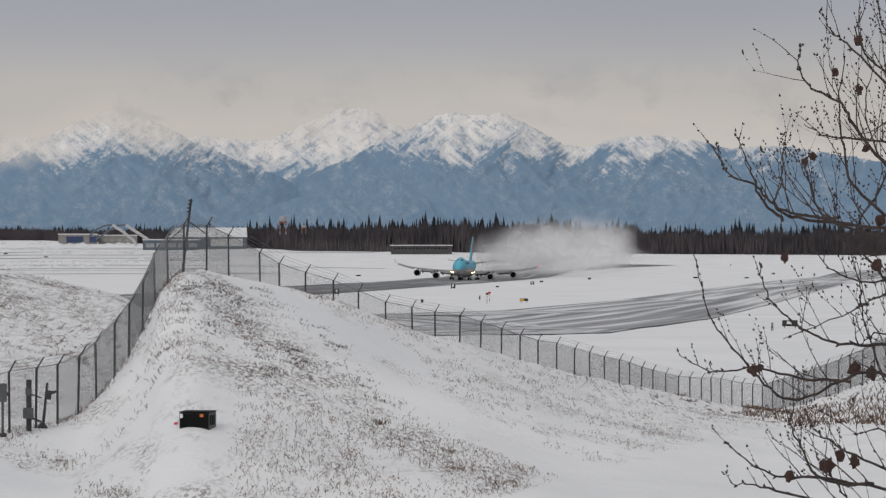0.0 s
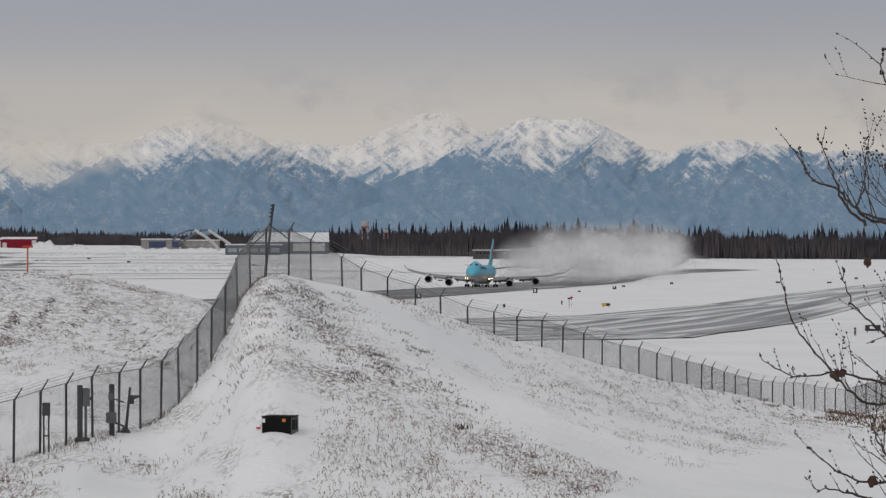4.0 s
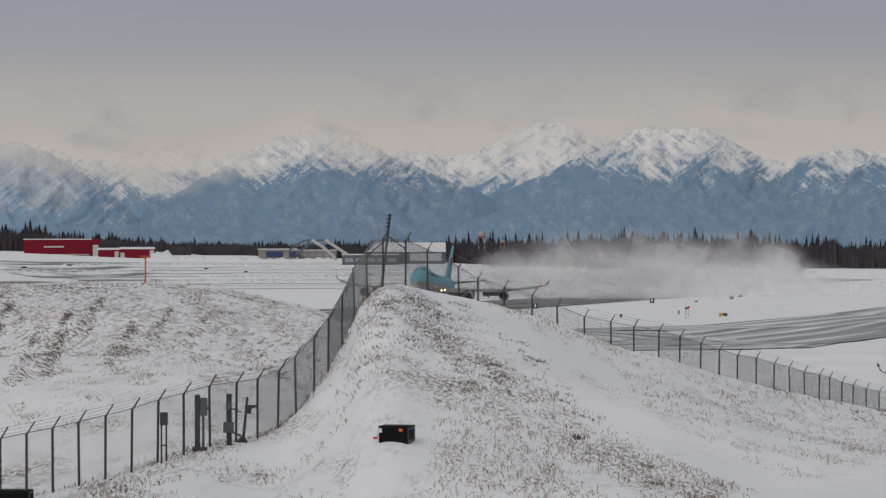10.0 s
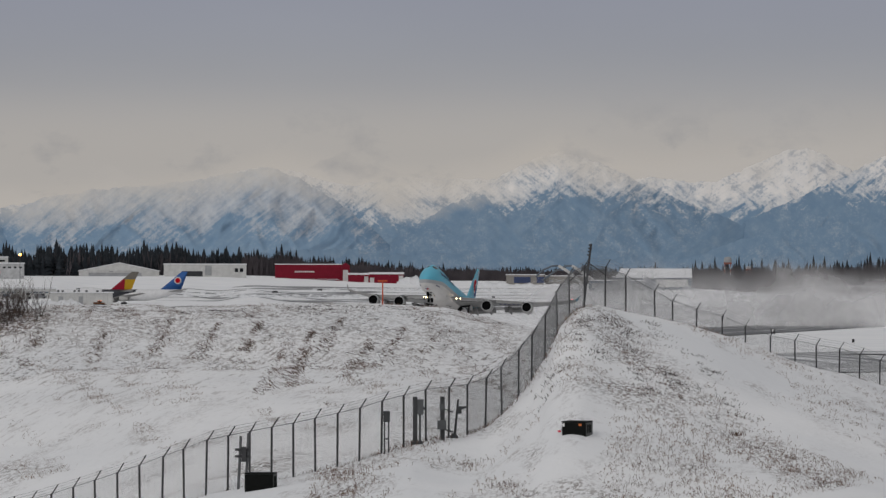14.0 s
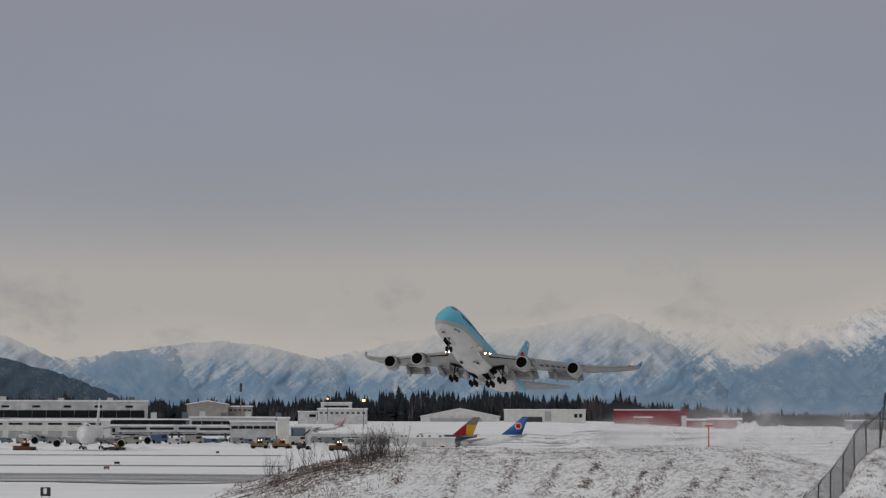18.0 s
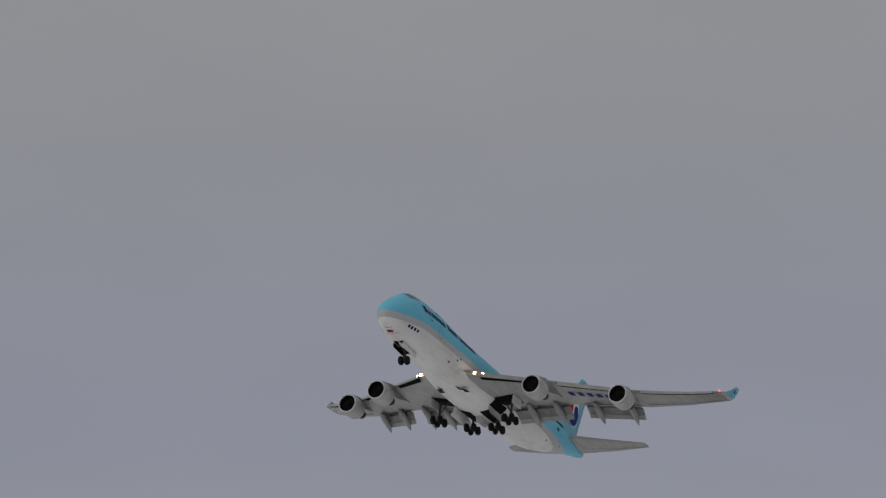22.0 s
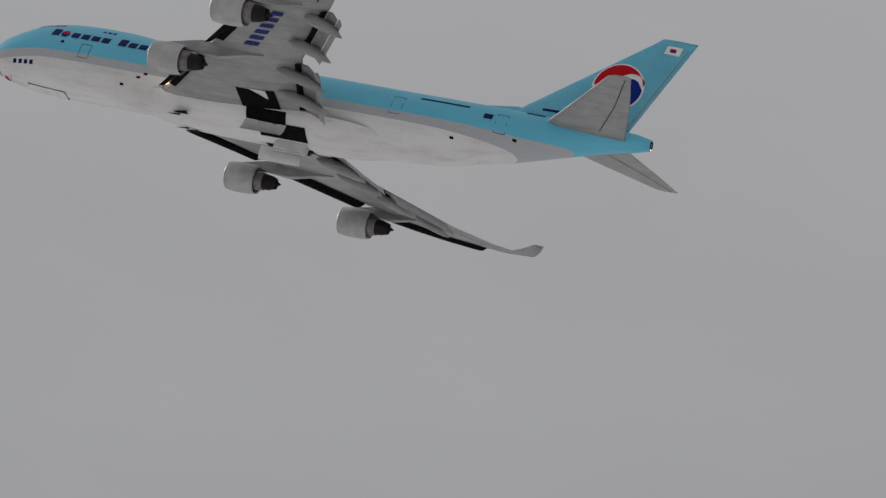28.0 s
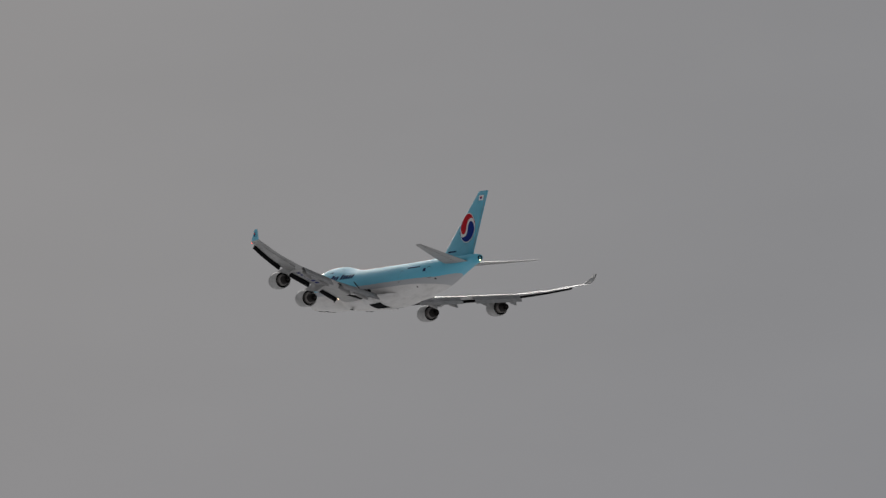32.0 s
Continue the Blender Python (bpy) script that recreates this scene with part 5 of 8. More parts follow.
# seconds, place of the wheels' foot, heading, pitch, bank
JET_ROWS = (
    (0, 9.15, 1553.83, -1.05, 264.51, 0.62, -1.30),
    (1, 2.92, 1523.00, -0.74, 264.14, 0.90, -1.04),
    (2, -3.47, 1471.91, -0.35, 264.28, 1.17, -1.22),
    (3, -10.19, 1431.94, -0.05, 264.22, 0.95, -1.30),
    (4, -16.97, 1385.87, 0.28, 263.97, 0.87, -1.24),
    (7, -39.34, 1246.78, 1.56, 264.91, 1.02, -1.75),
    (8, -46.67, 1183.27, 2.05, 265.09, 1.54, -1.25),
    (9, -54.15, 1120.98, 2.59, 264.79, 2.25, -1.16),
    (10, -61.99, 1065.07, 3.34, 264.57, 3.43, -1.52),
    (11, -70.06, 1005.45, 4.03, 264.88, 4.88, -1.79),
    (12, -79.53, 961.28, 5.17, 265.50, 6.49, -1.46),
    (13, -97.17, 949.04, 6.39, 265.38, 8.55, -1.98),
    (14, -113.67, 927.70, 8.37, 265.91, 9.90, -2.60),
    (17, -145.29, 780.23, 21.33, 266.76, 12.72, -1.78),
    (18, -154.61, 721.70, 28.39, 266.44, 14.64, -2.26),
    (18.5, -157.92, 686.63, 32.77, 266.28, 15.17, -2.49),
    (19, -160.83, 648.81, 37.00, 266.22, 15.17, -2.56),
    (19.5, -163.32, 608.90, 41.71, 266.08, 14.99, -2.43),
    (20, -161.33, 571.64, 44.87, 265.96, 14.76, -2.22),
    (20.5, -162.46, 532.39, 49.87, 265.91, 14.63, -1.93),
    (21, -159.42, 493.49, 54.63, 265.90, 14.57, -1.50),
    (21.5, -162.88, 453.62, 59.86, 265.92, 14.57, -0.98),
    (22, -165.23, 419.67, 67.08, 265.92, 14.55, -0.48),
    (22.5, -177.41, 392.08, 71.05, 265.92, 14.52, -0.12),
    (23, -189.05, 373.56, 80.52, 265.92, 14.45, 0.03),
    (23.5, -208.84, 355.59, 90.64, 265.92, 14.32, 0.04),
    (24, -229.80, 331.73, 105.27, 265.92, 14.14, 0.01),
    (24.5, -244.16, 298.77, 122.82, 265.92, 13.94, -0.01),
    (25, -257.01, 251.82, 139.04, 265.92, 13.75, -0.01),
    (25.5, -263.90, 194.83, 154.07, 265.94, 13.56, -0.00),
    (26, -270.96, 131.63, 159.57, 265.94, 13.37, 0.00),
    (26.5, -278.37, 55.48, 169.01, 265.87, 13.20, 0.00),
    (28.5, -287.26, -191.77, 186.59, 265.05, 12.70, 0.00),
    (29, -293.15, -242.17, 195.31, 264.98, 12.60, -0.00),
    (29.5, -296.22, -301.52, 198.66, 264.98, 12.50, -0.00),
    (30, -294.13, -362.00, 202.71, 265.00, 12.40, -0.00),
    (30.5, -294.24, -415.04, 206.18, 265.00, 12.30, 0.00),
    (31, -291.78, -470.48, 204.41, 265.00, 12.20, 0.00),
    (31.5, -283.76, -529.49, 201.76, 265.00, 12.10, 0.00),
    (32, -294.23, -574.90, 196.58, 265.00, 12.00, -0.00),
)


def jet_pose(x, y, z, hd, pi_, bk):
    return Matrix.Translation((x, y, z)) @ pose(0, 0, 0, 0, 0, hd) @ pose(0, 0, 0, 0, -pi_, 0) @ pose(0, 0, 0, bk, 0, 0)



# ---- places on the near ground ----
def facing(p, turn=0.0):
    """A pose at p whose x runs to the right and y away, as seen from the hill."""
    return Matrix.Translation(p) @ pose(0, 0, 0, 0, 0, -math.degrees(math.atan2(p[0], p[1])) + turn)


def flat3(u, v):
    q = flat(u, v)
    return Vector((q.x, q.y, ground_at(q.x, q.y)))


# ---- taxiways ----
strip("taxiway", [flat(u, v) for u, v in ((-260, 150), (-134, 160), (-34, 172), (116, 172), (266, 155), (416, 130), (566, 103), (666, 87), (756, 72), (860, 62))], 34, taxi_mat,
      "snow-streaked asphalt taxiway curving across the field", 0.13)
strip("taxiway_apron", [flat(u, v) for u, v in ((-320, 176), (-120, 184), (40, 178), (190, 160), (300, 146))], 36, taxi_mat, "wide snow-streaked taxiway junction", 0.10)
strip("taxiway_back", [flat(u, v) for u, v in ((-40, 92), (40, 84), (120, 72), (230, 65), (360, 59))], 44, runway_mat, "dark scraped pavement beyond the runway", 0.10)
strip("taxiway_link", [flat(u, v) for u, v in ((-60, 150), (216, 142), (416, 122))], 22, taxi_mat, "snow-dusted taxiway link", 0.16)
dust_mat = asphalt_material("snow_dusted_asphalt", 0.535, 0.010)
for u0, u1, v0, v1, w in ((-1700, -120, 34, 37, 12), (-1700, -380, 46, 47, 10), (-1500, -300, 76, 74, 12), (-1150, -480, 27, 30, 12), (-1000, -420, 58, 60, 9), (-1400, -300, 40, 42, 8), (-1300, -420, 52, 52, 7), (-1600, -420, 63, 66, 8), (-1250, -330, 30, 33, 6), (-400, -100, 60, 66, 8), (-1000, -500, 68, 69, 6)):
    strip("taxiway_far", [flat(u0 + (u1 - u0) * k / 8, v0 + (v1 - v0) * k / 8) for k in range(9)], w, dust_mat, "far snow-dusted taxiway", 0.12)
west_mat = asphalt_material("scraped_apron_asphalt", 0.52, 0.012)
strip("taxiway_west", [flat(u, v) for u, v in ((-2900, 112), (-2500, 113), (-2150, 115), (-1850, 118), (-1600, 124))], 92, west_mat, "scraped dark taxiway before the terminal", 0.13)
strip("taxiway_terminal", [flat(u, v) for u, v in ((-2900, 70), (-2500, 70), (-2100, 71), (-1700, 72))], 16, west_mat, "narrow snow-dusted apron lane", 0.13)
strip("taxiway_lane", [flat(u, v) for u, v in ((-2900, 90), (-2500, 90), (-2100, 91), (-1700, 93))], 14, dust_mat, "thin snow-dusted lane on the apron", 0.13)


# ---- buildings ----
SIDING_RED = plain("red_metal_siding", (0.20, 0.006, 0.022), 0.6, 0, 0.2, 0.4, 0.2)
SIDING_WHITE = plain("off_white_metal_siding", (0.56, 0.56, 0.55), 0.5, 0, 0.15, 0.3)
TERMINAL_WALL = plain("weathered_pale_cladding", (0.50, 0.505, 0.515), 0.55, 0, 0.3, 0.25)
SIDING_GREY = plain("grey_metal_siding", (0.33, 0.34, 0.35), 0.5, 0, 0.2, 0.3)
SIDING_BLUE = plain("navy_blue_siding", (0.03, 0.05, 0.13), 0.5, 0, 0.2, 0.3)
SIDING_SLATE = plain("slate_blue_siding", (0.10, 0.125, 0.155), 0.5, 0, 0.2, 0.3)
BEIGE = plain("beige_concrete", (0.27, 0.255, 0.235), 0.7, 0, 0.2, 0.3)
ROOFSNOW = plain("snow_on_roof", (0.78, 0.79, 0.81), 0.8, 0, 0.08, 0.4)
PANE = Mat("dark_window_glass", (0.008, 0.01, 0.013), 0.3).m
PANE.node_tree.nodes["Principled BSDF"].inputs["Specular IOR Level"].default_value = 0.2
DARKDOOR = plain("dark_open_bay", (0.03, 0.032, 0.036), 0.7, 0, 0.2, 1)


def building(name, label, u0, u1, v0, v1, d, depth, wall, gable=False, roof=ROOFSNOW, windows=(), doors=(), rise=0.0, cap=0.7):
    """A hall seen square on. windows and doors: (left, right, low, high) as shares of the front, and a material."""
    p = spot((u0 + u1) / 2, v0, d)
    w = (u1 - u0) * d / K
    h = (v1 - v0) * d / K
    b = thing(name, label, "building", facing(p))
    bm = box(-w / 2, 0, -7, w / 2, depth, h)
    part("wall", bm, wall, b)
    if gable:
        bm = loft([[(-w / 2 - 0.4, y, h), (w / 2 + 0.4, y, h), (0, y, h + rise)] for y in (-0.4, depth)])
        part("gable", bm, wall, b)
        bm = loft([[(-w / 2 - 0.8, y, h - 0.1), (0, y, h + rise), (w / 2 + 0.8, y, h - 0.1), (w / 2 + 0.8, y, h + 0.35), (0, y, h + rise + 0.45), (-w / 2 - 0.8, y, h + 0.35)] for y in (-0.7, depth + 0.3)])
        part("roof", bm, roof, b, "snow-covered roof")
    else:
        part("roof", box(-w / 2 - 0.4, -0.5, h, w / 2 + 0.4, depth + 0.4, h + cap), roof, b, "snow-covered flat roof")
    for x0, x1, z0, z1, mt in windows:
        part("window", box(-w / 2 + x0 * w, -0.12, z0 * h, -w / 2 + x1 * w, 0.1, z1 * h), mt, b, "dark window")
    for x0, x1, z0, z1, mt in doors:
        part("door", box(-w / 2 + x0 * w, -0.2, z0 * h, -w / 2 + x1 * w, 0.1, z1 * h), mt, b, "large hall door")
    return b


b = building("fire_station", "large red metal hall with patchy snow on its roof", -1090, -972, -20, 13, 2850, 30, SIDING_RED, windows=[(0.3 + 0.03 * i, 0.32 + 0.03 * i, 0.58, 0.66, WHITE) for i in range(10)])
part("end_gable", loft([[(26.4, y, -4), (33, y, -4), (33, y, 14.0), (29.7, y, 16.4), (26.4, y, 14.0)] for y in (-1.0, 30)]), SIDING_RED, b)
part("end_door", box(27.6, -1.3, 0, 31.8, -0.9, 10.5), SIDING_WHITE, b, "tall white end door")
part("annex", box(-20, -7, -3, 24, -0.2, 3.0), SIDING_RED, b, "low red annex")
part("annex_roof", box(-20.5, -7.4, 3.0, 24.5, -0.1, 3.3), ROOFSNOW, b)
for i in range(6):
    part("bay_door", box(-18 + i * 6.9, -7.15, -0.6, -12.8 + i * 6.9, -6.9, 2.5), DARKDOOR, b, "dark bay door")
building("red_shed", "small red shed under a flat snowy roof", -960, -922, -19, -5, 2820, 14, SIDING_RED, cap=1.5, doors=[(0.76, 0.95, 0, 0.8, SIDING_WHITE)])
building("red_barn", "red shed with a pale end under a flat snowy roof", -922, -861, -19, -4, 2816, 16, SIDING_RED, cap=1.7, doors=[(0.86, 0.99, 0, 0.85, SIDING_WHITE), (0.02, 0.14, 0, 0.6, SIDING_WHITE)])
building("white_hall", "long off-white hall with a dark bay", -1288, -1141, -11, 13, 2640, 30, SIDING_WHITE, windows=[(0.86, 0.90, 0.45, 0.72, PANE), (0.92, 0.96, 0.45, 0.72, PANE)], doors=[(0.50, 0.58, 0.2, 0.92, SIDING_GREY), (0.22, 0.47, 0.05, 0.5, DARKDOOR)])
building("gable_hangar", "pale hangar with a shallow snowy gable", -1438, -1296, -10, 1, 2650, 40, SIDING_WHITE, True, rise=6.0, doors=[(0.12, 0.78, 0.02, 0.75, SIDING_GREY), (0.38, 0.43, 0.85, 1.0, SIDING_GREY)])
building("blue_shed", "low pale shed with navy blue panels", -678, -610, -21, -5, 2800, 18, BEIGE, windows=[(0.2, 0.64, 0.12, 0.8, SIDING_BLUE), (0.8, 0.99, 0.12, 0.8, SIDING_BLUE)])
building("beige_shed", "long beige shed beside the arched frames", -608, -540, -21, -7, 2820, 18, BEIGE, windows=[(0.1 + 0.2 * i, 0.2 + 0.2 * i, 0.3, 0.55, SIDING_GREY) for i in range(4)])
b = building("long_hangar", "long slate-blue hangar with a pale snowy roof", -530, -430, -29, -15, 2480, 30, SIDING_SLATE, windows=[(0.05 + 0.19 * i, 0.2 + 0.19 * i, 0.1, 0.6, SIDING_GREY) for i in range(5)])
b = building("pale_hangar", "large pale hangar with a snow-covered sloping roof", -488, -347, -26, -9, 2520, 40, SIDING_SLATE, doors=[(0.55, 0.95, 0.02, 0.8, SIDING_WHITE)])
part("sloping_roof", loft([[(-26, -0.8, 6.4), (28, -0.8, 6.4), (28, 12, 12.6), (-22, 12, 12.6)], [(-26, -0.8, 6.9), (28, -0.8, 6.9), (28, 12, 13.1), (-22, 12, 13.1)]]), ROOFSNOW, b, "pale snow-covered roof slope")
b = building("office_block", "long low grey building with a row of windows", -92, 16, -35, -25, 2312, 16, plain("weathered_brown_siding", (0.06, 0.056, 0.056), 0.6, 0, 0.25, 0.3), windows=[(0.05 + 0.06 * i, 0.085 + 0.06 * i, 0.38, 0.66, PANE) for i in range(15)], cap=0.4)

# arched frames, their left segments thinner and in a darker tone
for pts in (((-624, -8), (-612, 4), (-596, 11), (-584, 12), (-566, 1), (-546, -16), (-541, -25)), ((-612, -14), (-590, 2), (-572, 11), (-560, 12), (-545, 2), (-521, -14))):
    arch = thing("arched_frame", "arched steel frame among the sheds, slate on the left and white on the right", "frame", group="arched frames by the sheds")
    q = [spot(u, v, 2300) for u, v in pts]
    for i, (a_, b_) in enumerate(zip(q, q[1:])):
        part("arch_segment", tube(a_, b_, 0.95 if i > 2 else 0.6, 0.95 if i > 2 else 0.6, 8), SIDING_WHITE if i > 2 else SIDING_SLATE, arch)

# radar towers
FADED = plain("weathered_red_paint", (0.24, 0.08, 0.06), 0.6, 0, 0.2, 1)
for u, v0, v1, s in ((-283, -5, 27, 0.9), (-246, -4, 11, 0.6)):
    tw = thing("radar_tower", "red and white radar tower above the woods", "tower", facing(spot(u, v0, 2440)))
    h = (v1 - v0) * 2440 / K
    for x in (-2.2 * s, 2.2 * s):
        for k in range(4):
            part("leg", tube((x, 0, h * 0.16 * k), (x, 0, h * 0.16 * (k + 1)), 0.3, 0.3, 6), FADED if k % 2 else SIDING_GREY, tw)
    part("platform", box(-3 * s, -2, h * 0.62, 3 * s, 2, h * 0.72), FADED, tw, "faded red platform")
    part("radome", lathe([(0, 2.8 * s), (h * 0.2, 3.0 * s), (h * 0.3, 2.2 * s), (h * 0.32, 0.01)], 14, "Z", (0, 0, h * 0.72)), SIDING_WHITE if s > 0.9 else SIDING_GREY, tw, "pale radome", True)

# control tower
TOWERGREY = plain("dull_tower_concrete", (0.12, 0.12, 0.12), 0.7, 0, 0.2, 0.3)
TERMINAL_GREY = plain("dull_grey_cladding", (0.24, 0.24, 0.245), 0.6, 0, 0.2, 0.3)
tw = thing("control_tower", "concrete airport control tower with a dark glass cab", "tower", facing(spot(-2361, -6, 2200)))
part("shaft", lathe([(0, 4.0), (24.5, 3.8)], 8, "Z"), TOWERGREY, tw, "concrete shaft")
part("gallery", lathe([(24.2, 6.2), (25.2, 6.6), (25.4, 6.6)], 12, "Z", cap0=True, cap1=True), TERMINAL_GREY, tw)
part("lower_cab", lathe([(25.4, 5.8), (30.0, 6.4)], 10, "Z", cap1=True), SIDING_SLATE, tw, "dark lower cab")
part("roof_ring", lathe([(30.0, 6.6), (30.8, 6.6)], 10, "Z", cap0=True, cap1=True), TERMINAL_GREY, tw)
part("cab_glass", lathe([(30.8, 4.2), (33.8, 5.0)], 10, "Z"), PANE, tw, "dark cab glass")
part("cab_roof", lathe([(33.8, 5.3), (34.8, 4.6)], 10, "Z", cap0=True, cap1=True), SIDING_GREY, tw)
for x in (-2, 1.5):
    part("aerial", tube((x, 0, 34.5), (x, 0, 38), 0.15, 0.08, 5), STEEL_POST, tw)

# terminal
rb = random.Random(8)


def bands(n, z0, z1, mt=PANE, gap=0.15, lo=0.02, hi=0.98):
    w = (hi - lo) / n
    return [(lo + i * w + gap * w / 2, lo + (i + 1) * w - gap * w / 2, z0, z1, mt) for i in range(n)]


building("terminal_hall", "long pale terminal hall with dark window bands", -2560, -2240, -22, 20, 1820, 30, TERMINAL_WALL, windows=bands(12, 0.1, 0.42, PANE, 0.05) + bands(7, 0.72, 0.85, PANE, 0.6))
building("terminal_tower_block", "pale upper block of the terminal", -2290, -2225, 4, 26, 1815, 20, TERMINAL_WALL, windows=bands(3, 0.3, 0.6, PANE, 0.5))
building("terminal_upper_block", "pale upper storey of the terminal", -2225, -1935, -2, 27, 1780, 30, TERMINAL_WALL, windows=bands(5, 0.62, 0.76, PANE, 0.75) + bands(11, 0.0, 0.46, PANE, 0.02))
building("terminal_glass_front", "dark glazed terminal front below a snowy ledge", -2180, -1860, -24, -6, 1760, 12, SIDING_SLATE, windows=bands(14, 0.05, 0.40, PANE, 0.03) + bands(14, 0.46, 0.98, PANE, 0.02))
building("terminal_concourse", "long white concourse with closed bay doors", -2560, -2005, -44, -8, 1600, 14, SIDING_WHITE, windows=bands(15, 0.8, 0.9, PANE, 0.3), doors=bands(15, 0.05, 0.5, SIDING_GREY, 0.3))
building("terminal_pier", "grey terminal pier with dark window bands", -2005, -1780, -40, -17, 1690, 16, SIDING_GREY, windows=bands(10, 0.5, 0.82, PANE, 0.02) + bands(10, 0.06, 0.38, PANE, 0.06))
building("terminal_gate_block", "pale gate block with window bands", -1860, -1705, -34, -2, 1720, 14, TERMINAL_WALL, windows=bands(8, 0.1, 0.44, PANE, 0.05) + bands(8, 0.54, 0.82, PANE, 0.05))
building("concrete_depot", "beige concrete depot with a shallow roof", -1862, -1788, 6, 22, 2050, 24, BEIGE, True, rise=2.0)
building("depot_annex", "low beige depot annex", -1788, -1744, 6, 18, 2060, 20, BEIGE, windows=bands(5, 0.4, 0.6, PANE, 0.4))
building("gate_hall", "white gate hall beside the apron", -1790, -1706, -52, -10, 1450, 16, TERMINAL_WALL, windows=bands(6, 0.72, 0.84, PANE, 0.1), doors=[(0.0, 0.15, 0, 0.35, SIDING_GREY)])
building("white_panel_building", "tall white panelled building end", -1704, -1682, -54, -3, 1440, 8, SIDING_WHITE)
b = building("stair_tower", "white stair tower with dark lattice sides", -1680, -1641, -54, -18, 1440, 8, SIDING_WHITE)
for k in range(2):
    part("lattice", tube((-4 + 0.2 * k, -0.4, 0.3), (3.6 - 7 * k, -0.4, 7.0), 0.25, 0.25, 5), STEEL_POST, b, "dark diagonal lattice")
part("lattice_panel", box(-4.2, -0.3, 0, 1.6, -0.15, 7.6), SIDING_SLATE, b)
building("grey_wall_building", "long low grey cargo shed", -1640, -1480, -50, -31, 1480, 10, SIDING_WHITE, windows=bands(16, 0.62, 0.74, SIDING_SLATE, 0.25))
b = building("low_cargo_shed", "low white cargo shed with vents on its flat roof", -1490, -1380, -59, -38, 1370, 12, SIDING_WHITE, doors=[(0.12, 0.2, 0.05, 0.7, SIDING_GREY), (0.45, 0.52, 0.05, 0.7, SIDING_GREY)], cap=0.35)
for i in range(15):
    part("panel_joint", box(-11 + i * 1.6, -0.03, 0.2, -10.94 + i * 1.6, 0.0, 4.4), SIDING_GREY, b)
for x in (-9.5, -7.8, -3.2, -1.6, 1.4, 5.5):
    part("roof_box", box(x, 3, 4.8, x + 0.9, 4, 5.5, 0.05), STEEL_POST, b, "dark roof vent")
b = building("stepped_office", "stepped white office block with small windows", -1625, -1535, -1, 14, 2300, 20, TERMINAL_WALL, windows=bands(9, 0.45, 0.65, PANE, 0.5))
part("upper_storey", box(-14, 2, 5.4, 6, 14, 9.4), SIDING_WHITE, b)
part("upper_roof", box(-14.4, 1.6, 9.4, 6.4, 14.4, 10), ROOFSNOW, b)
part("upper_window", box(-12, 1.85, 6.6, 4, 2.1, 7.8), PANE, b, "dark window band")
building("bright_depot", "low white depot beside the woods", -1660, -1626, -1, 9, 2320, 14, TERMINAL_WALL, windows=[(0.6, 0.95, 0.1, 0.6, PANE)])



def jet_bridge(u, v, d, turn, long):
    """A covered gangway on legs."""
    jb = thing("jet_bridge", "grey covered jet bridge on steel legs beside the terminal", "jet bridge", facing(spot(u, v, d), turn), "jet bridges at the terminal")
    part("tunnel", box(0, -1.4, 3.8, long, 1.4, 6.6, 0.15), TERMINAL_WALL, jb)
    part("roof_snow", box(0.1, -1.35, 6.61, long - 0.1, 1.35, 6.8, 0.05), ROOFSNOW, jb, "snow on the tunnel roof")
    part("cab", box(long, -1.8, 3.4, long + 3.2, 1.8, 7.0, 0.3), SIDING_SLATE, jb, "dark gangway cab")
    part("window_strip", box(1.5, -1.46, 4.9, long - 1.5, -1.38, 5.9), PANE, jb, "dark window strip")
    for x in (2.0, long - 1.0):
        part("leg", box(x - 0.4, -0.6, -1.0, x + 0.4, 0.6, 3.8), STEEL_POST, jb)
    part("bogie", box(long - 2.0, -1.6, -0.6, long, 1.6, 0.9, 0.1), STEEL_POST, jb)


for u, v, d, turn, long in ((-1996, -44, 1540, 10, 26), (-1940, -44, 1540, -8, 24), (-1890, -44, 1530, 14, 24), (-1850, -45, 1520, -6, 20)):
    jet_bridge(u, v, d, turn, long)
VANGREY = plain("dull_grey_van_paint", (0.20, 0.21, 0.22), 0.4, 0, 0.2, 1)
VANWHITE = plain("dirty_white_van_paint", (0.46, 0.46, 0.45), 0.4, 0, 0.2, 1)
VANBLUE = plain("dull_blue_van_paint", (0.05, 0.08, 0.18), 0.4, 0, 0.2, 1)
for k in range(26):
    u = -2190 + k * 27.5 + rb.uniform(-9, 9)
    mt = (VANGREY, VANWHITE, VANBLUE, SIDING_SLATE, BEIGE)[rb.randrange(5)]
    s_ = rb.uniform(0.8, 1.5)
    van = thing("service_van", {VANWHITE: "dirty white service van parked by the terminal", VANBLUE: "dull blue service van parked by the terminal"}.get(mt, "grey service van parked by the terminal"), "van",
                facing(spot(u, -50 + rb.uniform(-2, 3), 1440), rb.uniform(-30, 30)) @ Matrix.Scale(s_, 4), "service vans on the apron")
    part("body", box(-2.6, -1.0, 0.4, 2.0, 1.0, 2.4, 0.15), mt, van)
    part("hood", box(2.0, -0.95, 0.4, 2.8, 0.95, 1.4, 0.12), mt, van)
    part("side_window", box(0.6, -1.04, 1.45, 1.9, -0.98, 2.1), PANE, van, "dark side window")
    for x in (-1.6, 1.7):
        part("wheel", lathe([(-0.12, 0.15), (-0.12, 0.42), (0.12, 0.42), (0.12, 0.15)], 10, "Y", (x, -0.95, 0.42), True, True), TYRE, van, "black wheel")
